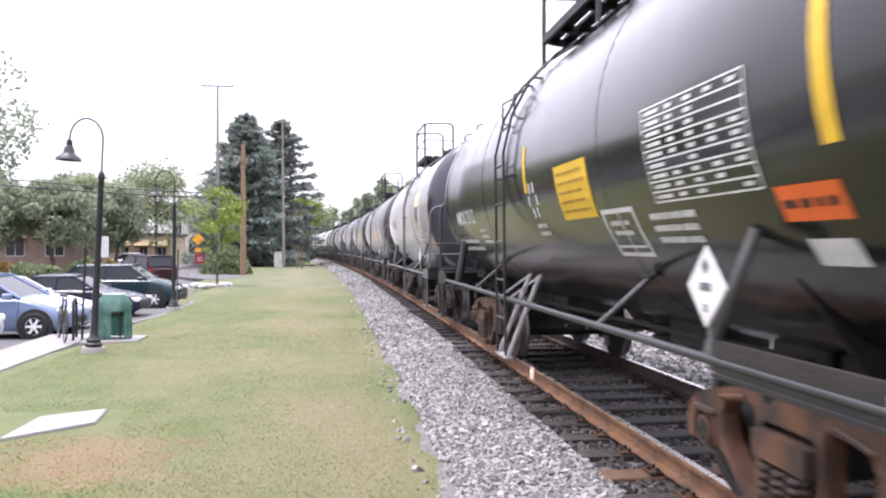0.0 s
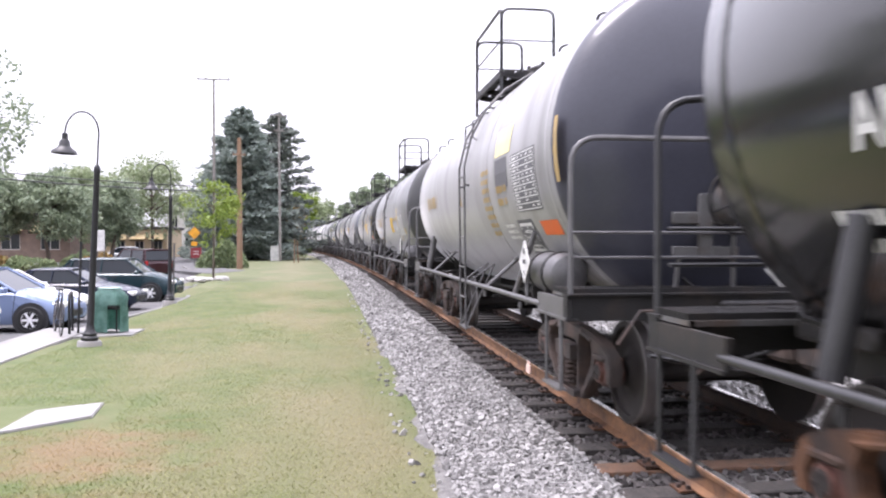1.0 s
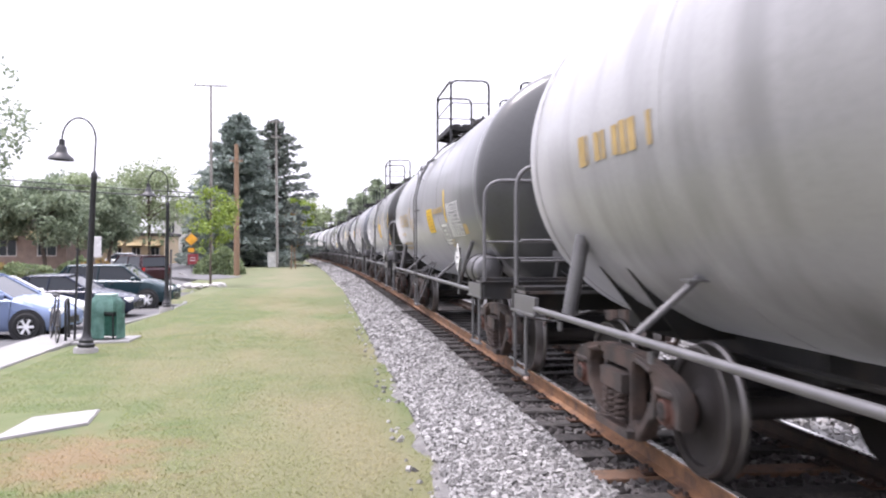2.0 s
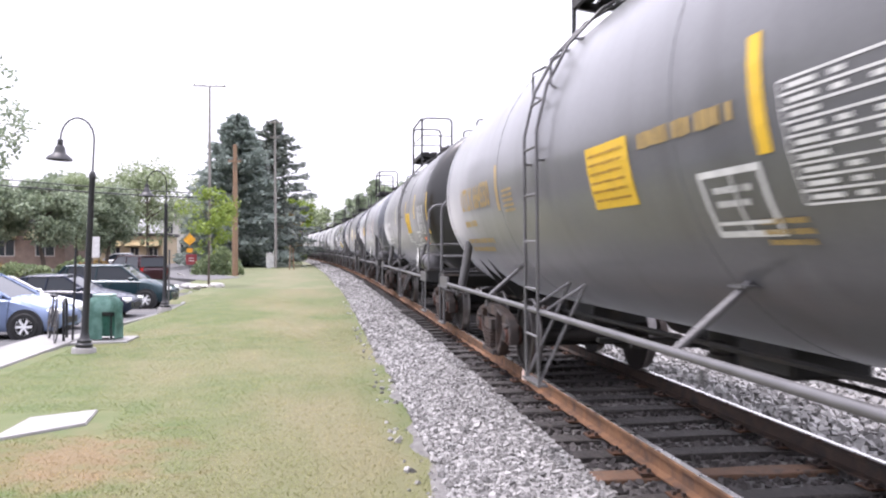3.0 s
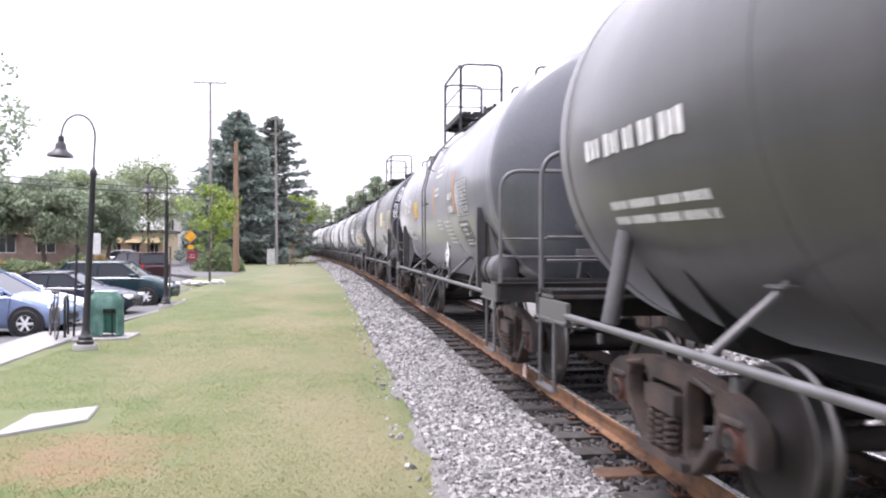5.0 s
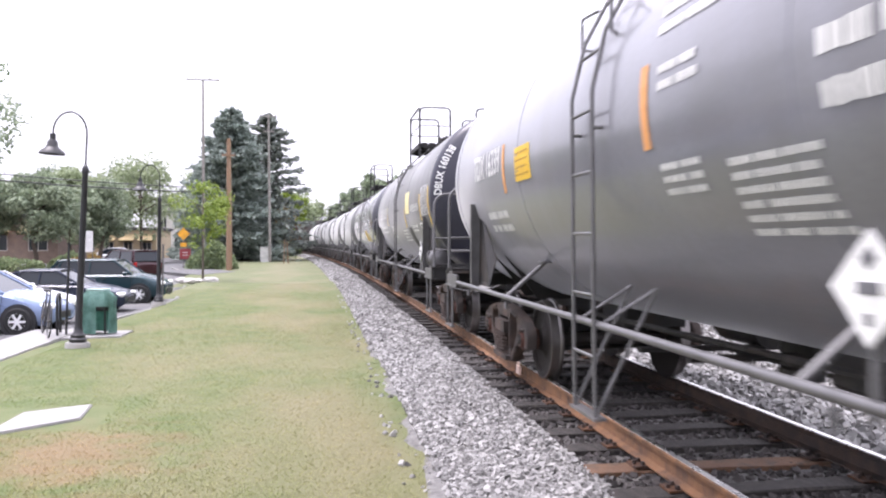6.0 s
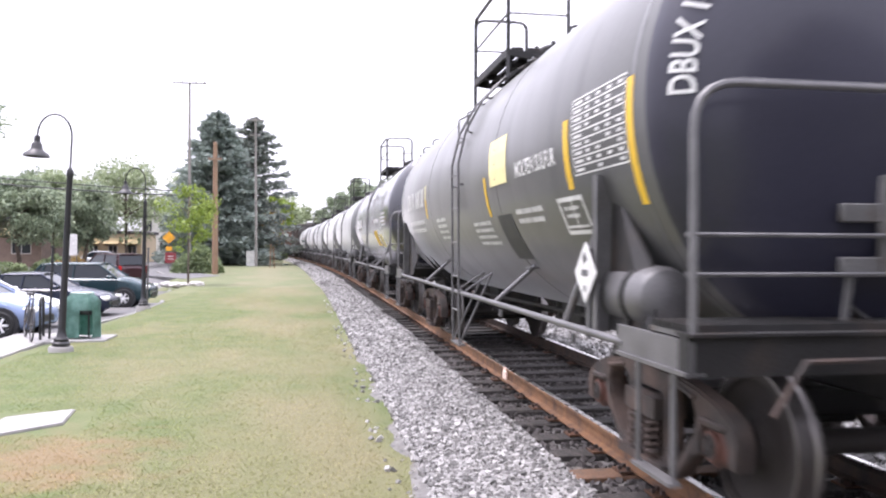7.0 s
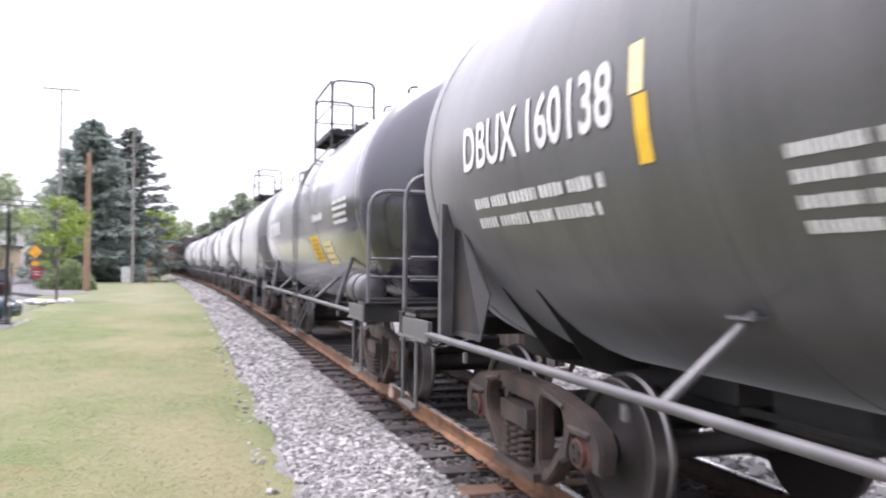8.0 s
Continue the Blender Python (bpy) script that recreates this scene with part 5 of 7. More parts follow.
# ---- lawn blades, slab, paving
def lawn_blades():
    rg = np.random.default_rng(11)
    n = 230000
    y = 4.5 + 34 * rg.random(n) ** 2.0
    x = rg.uniform(-1, 1, n)
    left = np.maximum(-5.0, -0.42 * y - 0.6)
    right = np.where(y < 50, 0.92 - 0.0006 * np.maximum(y - 10, 0) ** 2, 0.5) + 0.12 * np.sin(y * 5.1) * np.sin(y * 1.7)
    x = left + (right - left) * rg.random(n)
    x = np.where(x > right - 0.25, x + rg.exponential(0.13, n), x)
    bare = ((x + 2.35) ** 2 + ((y - 7.7) / 1.15) ** 2) < rg.uniform(-0.9, 1.3, n)
    slab = (np.abs((x + 3.2) * 0.96 + (y - 9.35) * 0.1) < 0.75) & (np.abs(y - 9.35) < 0.62)
    keep = ~(bare | slab)
    x, y = x[keep], y[keep]
    n = len(x)
    h = rg.uniform(0.004, 0.016, n) * np.clip(1.35 - y / 32, 0.25, 1)
    w = rg.uniform(0.003, 0.006, n) * (1 + y / 9)
    a = rg.uniform(0, math.tau, n)
    lean = rg.normal(0, 0.03, (n, 2))
    z0 = -0.012 + np.clip(x - 0.92, 0, 1) * 0.11
    p = np.stack([x - w * np.cos(a), y - w * np.sin(a), z0], 1)
    q = np.stack([x + w * np.cos(a), y + w * np.sin(a), z0], 1)
    t = np.stack([x + lean[:, 0], y + lean[:, 1], z0 + h + 0.014], 1)
    co = np.stack([p, q, t], 1).reshape(-1, 3)
    me = bpy.data.meshes.new("grass")
    me.from_pydata(co.tolist(), [], np.arange(3 * n).reshape(-1, 3).tolist())
    return tagged(mesh_part("grass", me, BLADES), "short mown grass blades, green to straw yellow", "grass", kind="stuff")


BLADES = blade_material()
lawn_blades()


def slab_at(name, corners, z0, z1, m, label, category="paving", kind="structure"):
    bm = bmesh.new()
    lo = [bm.verts.new((x, y, z0)) for x, y in corners]
    hi = [bm.verts.new((x, y, z1)) for x, y in corners]
    bm.faces.new(hi)
    bm.faces.new(lo[::-1])
    k = len(corners)
    for i in range(k):
        bm.faces.new((lo[i], lo[(i + 1) % k], hi[(i + 1) % k], hi[i]))
    bmesh.ops.recalc_face_normals(bm, faces=bm.faces)
    bmesh.ops.bevel(bm, geom=[e for e in bm.edges if e.verts[0].co.z > z1 - 1e-4 and e.verts[1].co.z > z1 - 1e-4], offset=0.012, segments=2, affect="EDGES")
    return tagged(part(name, bm, m), label, category, kind=kind)


slab_at("concrete_slab", [(-3.42, 8.5), (-2.66, 9.19), (-2.75, 9.97), (-3.40, 9.6)], -0.03, 0.03, CONCRETE, "pale concrete slab set in the lawn", "slab", "")
slab_at("pavement", [(-6.35, -4), (-5.28, -4), (-5.28, 18.6), (-6.35, 18.6)], -0.05, 0.035, CONCRETE, "pale concrete footpath beside the car park", "footpath")
slab_at("bin_pad", [(-5.25, 16.9), (-4.15, 17.1), (-4.15, 18.2), (-5.25, 18.2)], -0.05, 0.03, CONCRETE, "small concrete pad in the lawn", "slab", "")


def car_park():
    bm = bmesh.new()
    rows = []
    for y in [2, 10, 15, 18.6] + list(range(19, 62)) + [80, 110]:
        right = -6.4 if y < 18.7 else kerb_x(y) - 0.02
        xs = (-62, -30, -16, -10, right)
        rows.append([bm.verts.new((x, y, lot_z(y) + 0.014)) for x in xs])
    for a, b in zip(rows, rows[1:]):
        for i in range(4):
            bm.faces.new((a[i], a[i + 1], b[i + 1], b[i]))
    tagged(part("road", bm, ASPHALT), "worn grey asphalt car park", "car park", kind="structure")
    bm = bmesh.new()
    rows = []
    for y in range(19, 62):
        x, z = kerb_x(y), lot_z(y)
        rows.append([bm.verts.new(p) for p in ((x - 0.02, y, z - 0.1), (x - 0.02, y, z + 0.10), (x + 0.12, y, z + 0.10), (x + 0.12, y, z - 0.1))])
    for a, b in zip(rows, rows[1:]):
        for i in range(3):
            bm.faces.new((a[i], b[i], b[i + 1], a[i + 1]))
    bmesh.ops.recalc_face_normals(bm, faces=bm.faces)
    tagged(part("kerb", bm, mat("grey_kerb", (0.17, 0.168, 0.16), 0.9)), "low concrete kerb round the car park", "kerb", kind="structure")


car_park()
slab_at("far_pavement", [(-12.5, 58), (-7.4, 49), (-5.8, 54), (-11, 66)], -0.4, 0.02, ASPHALT, "pale footpath at the end of the lawn", "footpath")


# ---- street furniture
LAMP_BLACK = mat("black_lamp_paint", (0.014, 0.014, 0.0156), 0.45, 0.1, 0.25, 6, 50, 0.05)


def street_lamp(x, y, lean, rz):
    lamp = new("street_lamp")
    tagged(lamp, "black gooseneck street lamp with a bell shade", "street lamp", "lamps along the lawn")
    bm = bmesh.new()
    lathe(bm, [(-0.2, 0.22), (0.07, 0.22), (0.10, 0.2), (0.10, 0.001)], "z", 20)
    part("footing", bm, CONCRETE, lamp, "round concrete footing", True)
    bm = bmesh.new()
    lathe(bm, [(0.10, 0.15), (0.16, 0.16), (0.19, 0.13), (0.24, 0.13), (0.28, 0.09), (0.40, 0.068), (1.0, 0.062), (3.25, 0.052), (3.28, 0.062), (3.36, 0.062), (3.42, 0.03), (3.44, 0.0001)], "z", 16)
    part("post", bm, LAMP_BLACK, lamp, "", True)
    bm = bmesh.new()
    pts = [(0, 0, 3.4), (0, 0, 4.0)] + [(-0.29 + 0.29 * math.cos(a), 0, 4.0 + 0.4 * math.sin(a)) for a in (k * math.pi / 12 for k in range(1, 13))] + [(-0.58, 0, 3.92)]
    tube(bm, pts, 0.017, 8)
    part("arm", bm, LAMP_BLACK, lamp, "", True)
    bm = bmesh.new()
    lathe(bm, [(3.98, 0.02), (3.97, 0.05), (3.86, 0.055), (3.82, 0.09), (3.74, 0.10), (3.70, 0.13), (3.64, 0.21), (3.59, 0.235), (3.585, 0.225), (3.63, 0.19), (3.69, 0.11), (3.72, 0.001)], "z", 24, (-0.58, 0, 0))
    part("shade", bm, LAMP_BLACK, lamp, "bell-shaped dark metal shade", True)
    lamp.matrix_basis = pose(x, y, 0, 0, lean, rz)
    return lamp


street_lamp(-4.56, 15.6, 2.6, 8)
street_lamp(-5.14, 25.87, 0.8, 8)

WOOD_POLE = mat("weathered_pole_wood", (0.234, 0.148, 0.0897), 0.85, 0, 0.35, 3, 40, 0.4, (0.156, 0.117, 0.0858), 0.3, 3, 0, (8, 8, 0.6))
WOOD_GREY = mat("grey_pole_wood", (0.25, 0.235, 0.215), 0.9, 0, 0.35, 3, 40, 0.4, (0.078, 0.0663, 0.0585), 0.3, 3, 0, (8, 8, 0.6))


def utility_pole(x, y, h, r, m, arms, label, lean=0.0):
    p = new("utility_pole")
    tagged(p, label, "utility pole")
    bm = bmesh.new()
    lathe(bm, [(-0.3, r * 1.15), (h * 0.5, r), (h, r * 0.72), (h + 0.03, 0.0001)], "z", 14)
    part("post", bm, m, p, "", True)
    for z, w in arms:
        bm = bmesh.new()
        beam(bm, (-w / 2, -r, z), (w / 2, -r, z), 0.1, 0.12)
        part("crossarm", bm, m, p)
        for k in (-0.45, -0.2, 0.2, 0.45):
            bm = bmesh.new()
            lathe(bm, [(z + 0.06, 0.03), (z + 0.13, 0.05), (z + 0.2, 0.045), (z + 0.22, 0.001)], "z", 8, (k * w, -r, 0))
            part("insulator", bm, STEEL_GREY, p)
    p.matrix_basis = pose(x, y, 0, 0, lean, 0)
    return p


utility_pole(-6.58, 57.3, 9.3, 0.19, WOOD_POLE, [(8.1, 0.9)], "sawn-off pale brown wooden utility pole")
utility_pole(-5.2, 79.5, 14.6, 0.12, WOOD_GREY, [(14.4, 1.6), (12.9, 1.0)], "tall grey wooden utility pole with crossarms", -0.4)
utility_pole(-10.9, 75, 16.9, 0.13, WOOD_GREY, [(16.9, 3.0)], "tall thin utility pole behind the conifers")


def cable(name, a, b, sag, r, label):
    a, b = Vector(a), Vector(b)
    bm = bmesh.new()
    tube(bm, [a.lerp(b, t) - Vector((0, 0, sag * 4 * t * (1 - t))) for t in (k / 24 for k in range(25))], r, 5)
    return tagged(part(name, bm, PIPE_BLACK), label, "cable")


cable("cable", (-6.6, 57.2, 5.75), (-46, 50, 9.9), 0.9, 0.035, "black cable slung from the wooden pole")
cable("cable", (-6.6, 57.2, 5.45), (-46, 50, 9.3), 0.9, 0.045, "black cable slung from the wooden pole")

SIGN_YELLOW = mat("yellow_sign", (0.624, 0.296, 0.0156), 0.5)
SIGN_RED = mat("red_sign", (0.195, 0.0234, 0.0273), 0.5)


def road_sign():
    s = tagged(new("road_sign"), "yellow diamond warning sign on a thin post", "road sign")
    bm = bmesh.new()
    tube(bm, [(0, 0, -0.2), (0, 0, 3.4)], 0.035, 8)
    part("post", bm, STEEL_GREY, s)
    bm = bmesh.new()
    box(bm, (-0.36, -0.06, -0.36), (0.36, -0.045, 0.36), pose(0, 0, 2.65, 0, 45, 0))
    part("sign_face", bm, SIGN_YELLOW, s)
    bm = bmesh.new()
    box(bm, (-0.24, -0.06, 1.6), (0.24, -0.045, 1.95))
    part("sub_plate", bm, SIGN_YELLOW, s)
    s.matrix_basis = pose(-11.15, 66, 0)
    q = tagged(new("parking_sign"), "dark red square sign on a short post", "sign")
    bm = bmesh.new()
    tube(bm, [(0, 0, -0.2), (0, 0, 1.5)], 0.03, 8)
    part("post", bm, STEEL_GREY, q)
    bm = bmesh.new()
    box(bm, (-0.4, -0.06, 0.7), (0.4, -0.04, 1.5))
    part("sign_face", bm, SIGN_RED, q)
    bm = bmesh.new()
    for z in (1.2, 1.0):
        box(bm, (-0.2, -0.068, z - 0.025), (0.2, -0.062, z + 0.025))
    part("small_print", bm, WHITE, q)
    q.matrix_basis = pose(-10.35, 62, 0)


road_sign()


def notice_board():
    s = tagged(new("notice_board"), "white notice board on two posts by the planting bed", "notice board")
    for x in (-0.2, 0.2):
        bm = bmesh.new()
        tube(bm, [(x, 0, -0.5), (x, 0, 2.6)], 0.035, 8)
        part("post", bm, STEEL_GREY, s)
    bm = bmesh.new()
    box(bm, (-0.25, -0.07, 1.25), (0.25, -0.036, 2.6), bevel=0.01)
    part("sign_face", bm, WHITE, s)
    s.matrix_basis = pose(-14.9, 53.5, 0.1)


notice_board()


def small_post(x, y, h, m, label, r=0.03, lean=0.0, name="post"):
    bm = bmesh.new()
    tube(bm, [(0, 0, -0.1), (0, 0, h)], r, 8)
    box(bm, (-r * 1.2, -r * 1.2, h - 0.02), (r * 1.2, r * 1.2, h + 0.01))
    o = tagged(part(name, bm, m), label, "post")
    o.matrix_basis = pose(x, y, 0, 0, lean, 0)


small_post(-5.34, 17.5, 1.95, LAMP_BLACK, "dark thin metal post at the path's edge", 0.025, 2.0, "sign_post")
small_post(-5.3, 27.3, 1.9, STEEL_GREY, "thin grey metal post at the kerb", 0.03, 1.0, "sign_post")
small_post(-3.55, 73, 2.2, WOOD_POLE, "thin wooden stake standing in the grass", 0.05, 2.0, "wooden_stake")
small_post(-3.15, 73, 2.0, WOOD_POLE, "thin wooden stake standing in the grass", 0.05, -3.0, "wooden_stake")
bm = bmesh.new()
box(bm, (-0.42, -0.3, -0.1), (0.42, 0.3, 1.45), bevel=0.04)
box(bm, (-0.46, -0.34, 1.45), (0.46, 0.34, 1.52), bevel=0.02)
ob = tagged(part("utility_box", bm, mat("pale_box_paint", (0.468, 0.468, 0.445), 0.6)), "pale grey utility box on the grass", "utility box")
ob.matrix_basis = pose(-5.75, 80, 0)


# ---- covered bin, bicycle
TARP = mat("green_tarpaulin", (0.117, 0.257, 0.211), 0.5, 0, 0.35, 5, 25, 0.4, (0.187, 0.343, 0.296), 0.4, 5)


def covered_grill():
    g = tagged(new("covered_grill"), "grill under a creased green tarpaulin cover on a pad", "covered grill")
    bm = bmesh.new()
    rings = []
    r = random.Random(5)
    for z, w, d in ((0.03, 0.33, 0.27), (0.3, 0.34, 0.28), (0.6, 0.33, 0.27), (0.76, 0.33, 0.26), (0.86, 0.27, 0.2), (0.93, 0.2, 0.16)):
        ring = []
        for k in range(28):
            a = k * math.tau / 28
            c, s = math.cos(a), math.sin(a)
            q = (abs(c) ** 4 + abs(s) ** 4) ** -0.25
            f = 1 + (0.08 * math.sin(a * 7 + z * 2) + 0.04 * math.sin(a * 11 - z * 9) + r.uniform(-0.04, 0.04)) * (1 - z * 0.5)
            ring.append(bm.verts.new((c * q * w * f, s * q * d * f, z)))
        rings.append(ring)
    for i, (a, b) in enumerate(zip(rings, rings[1:])):
        for k in range(28):
            if i < 2 and k in (22, 23, 24):
                continue
            bm.faces.new((a[k], a[(k + 1) % 28], b[(k + 1) % 28], b[k]))
    bm.faces.new(rings[-1])
    bmesh.ops.solidify(bm, geom=bm.faces[:], thickness=0.012)
    part("cover", bm, TARP, g, "creased green tarpaulin", True)
    bm = bmesh.new()
    for sx in (-0.22, 0.22):
        for sy in (-0.16, 0.16):
            tube(bm, [(sx, sy, 0.03), (sx, sy, 0.6)], 0.02, 6)
    box(bm, (-0.28, -0.2, 0.5), (0.28, 0.2, 0.75), bevel=0.05)
    part("grill_body", bm, PIPE_BLACK, g, "black grill legs and bowl")
    bm = bmesh.new()
    box(bm, (-0.2, -0.14, 0.93), (0.2, 0.14, 0.965), bevel=0.01)
    part("lid_board", bm, mat("pale_green_plastic", (0.328, 0.452, 0.406), 0.5), g, "pale flat lid on top")
    g.matrix_basis = pose(-4.72, 17.6, 0.025, 0, 0, -12)


covered_grill()


def bicycle():
    b = tagged(new("bicycle"), "dark city bicycle leaning on a rack", "bicycle")
    for y in (-0.52, 0.52):
        bm = bmesh.new()
        tube(bm, [(0, y + 0.33 * math.cos(a), 0.345 + 0.33 * math.sin(a)) for a in (k * math.tau / 28 for k in range(28))], 0.017, 6, True)
        w = part("tyre", bm, PIPE_BLACK, b, "", True)
        bm = bmesh.new()
        tube(bm, [(0, y + 0.305 * math.cos(a), 0.345 + 0.305 * math.sin(a)) for a in (k * math.tau / 28 for k in range(28))], 0.010, 6, True)
        for k in range(14):
            a = k * math.tau / 14
            tube(bm, [(0.02 if k % 2 else -0.02, y, 0.345), (0, y + 0.3 * math.cos(a), 0.345 + 0.3 * math.sin(a))], 0.002, 3)
        lathe(bm, [(-0.05, 0.025), (0.05, 0.025)], "x", 8, (0, y, 0.345))
        part("rim", bm, STEEL_GREY, w)
    bm = bmesh.new()
    bb, st, hd, fw, rw = (0, 0.05, 0.3), (0, 0.22, 0.82), (0, -0.36, 0.86), (0, -0.52, 0.345), (0, 0.52, 0.345)
    for a, c in ((bb, st), (bb, hd), (st, hd), (bb, rw), (st, rw), (hd, fw)):
        tube(bm, [a, c], 0.016, 6)
    part("frame", bm, PIPE_BLACK, b)
    bm = bmesh.new()
    tube(bm, [(-0.28, -0.28, 1.0), (-0.1, -0.38, 1.02), (0.1, -0.38, 1.02), (0.28, -0.28, 1.0)], 0.014, 6)
    tube(bm, [(0, -0.36, 0.86), (0, -0.38, 1.02)], 0.014, 6)
    part("handlebar", bm, STEEL_GREY, b)
    bm = bmesh.new()
    box(bm, (-0.08, 0.1, 0.9), (0.08, 0.38, 0.96), bevel=0.03)
    tube(bm, [(0, 0.22, 0.8), (0, 0.23, 0.92)], 0.014, 6)
    part("saddle", bm, PIPE_BLACK, b)
    bm = bmesh.new()
    lathe(bm, [(0.03, 0.09), (0.05, 0.09)], "x", 16, (0, 0.05, 0.3))
    tube(bm, [(0.06, 0.05, 0.3), (0.06, 0.12, 0.15)], 0.01, 5)
    tube(bm, [(-0.06, 0.05, 0.3), (-0.06, -0.02, 0.45)], 0.01, 5)
    part("crank", bm, STEEL_GREY, b)
    b.matrix_basis = pose(-5.72, 17.4, 0.035, 0, 4, 24)
    r = tagged(new("bicycle_rack"), "black hooped bicycle rack on the path", "bicycle rack")
    for dx in (0.14,):
        bm = bmesh.new()
        a, c, d, e = (dx, -0.1, 0), (dx, -0.1, 0.85), (dx, 0.55, 0.85), (dx, 0.55, 0)
        tube(bm, [a] + bend(a, c, d, 0.2) + bend(c, d, e, 0.2) + [e], 0.028, 8)
        part("hoop", bm, LAMP_BLACK, r, "", True)
    r.matrix_basis = pose(-5.62, 17.4, 0.035, 0, 0, 12)


bicycle()


# ---- parked vehicles: local +x is the nose, z = 0 the ground
CAR_GLASS = glass_mat("dark_car_glass")
TYRE = mat("tyre_rubber", (0.0156, 0.0156, 0.0156), 0.8, 0, 0.2, 8, 60, 0.2)
ALLOY = mat("silver_alloy", (0.72, 0.72, 0.72), 0.4, 0.0, 0.1, 8, 60, 0.05)
TRIM = mat("black_plastic_trim", (0.0156, 0.0156, 0.0172), 0.6)
LENS = mat("clear_lamp_lens", (0.75, 0.75, 0.72), 0.15, 0, 0.1)
TAIL = mat("red_lamp_lens", (0.312, 0.0078, 0.0078), 0.2, 0, 0.1)


def car_paint(name, c, rough=0.25):
    return mat(name, c, rough, 0.15, 0.05, 2, 80, 0.0, None, 0.3, 1.5, 0, False, 0.15)


def loft(bm, sections, close=True):
    rows = [[bm.verts.new(p) for p in sec] for sec in sections]
    k = len(rows[0])
    for a, b in zip(rows, rows[1:]):
        for i in range(k - 1):
            bm.faces.new((a[i], a[i + 1], b[i + 1], b[i]))
    for r in (rows[0], rows[-1]):
        bm.faces.new(r)
    bmesh.ops.recalc_face_normals(bm, faces=bm.faces)


def car_wheel(parent, x, y, r, side):
    bm = bmesh.new()
    lathe(bm, [(-0.1, r * 0.62), (-0.105, r * 0.9), (-0.08, r), (0.08, r), (0.105, r * 0.9), (0.1, r * 0.62), (-0.1, r * 0.62)], "y", 28, (0, 0, 0))
    w = part("tyre", bm, TYRE, parent, "", True)
    w.matrix_basis = pose(x, y, r)
    bm = bmesh.new()
    lathe(bm, [(side * 0.06, r * 0.63), (side * 0.10, r * 0.63), (side * 0.10, r * 0.55), (side * 0.05, r * 0.5), (side * 0.05, 0.001)], "y", 24, (0, 0, 0))
    for k in range(6):
        a = k * math.tau / 6
        beam(bm, (0, side * 0.085, 0), (math.cos(a) * r * 0.57, side * 0.092, math.sin(a) * r * 0.57), r * 0.17, 0.03, (0, 1, 0))
    part("rim", bm, ALLOY, w, "six-spoke alloy rim")


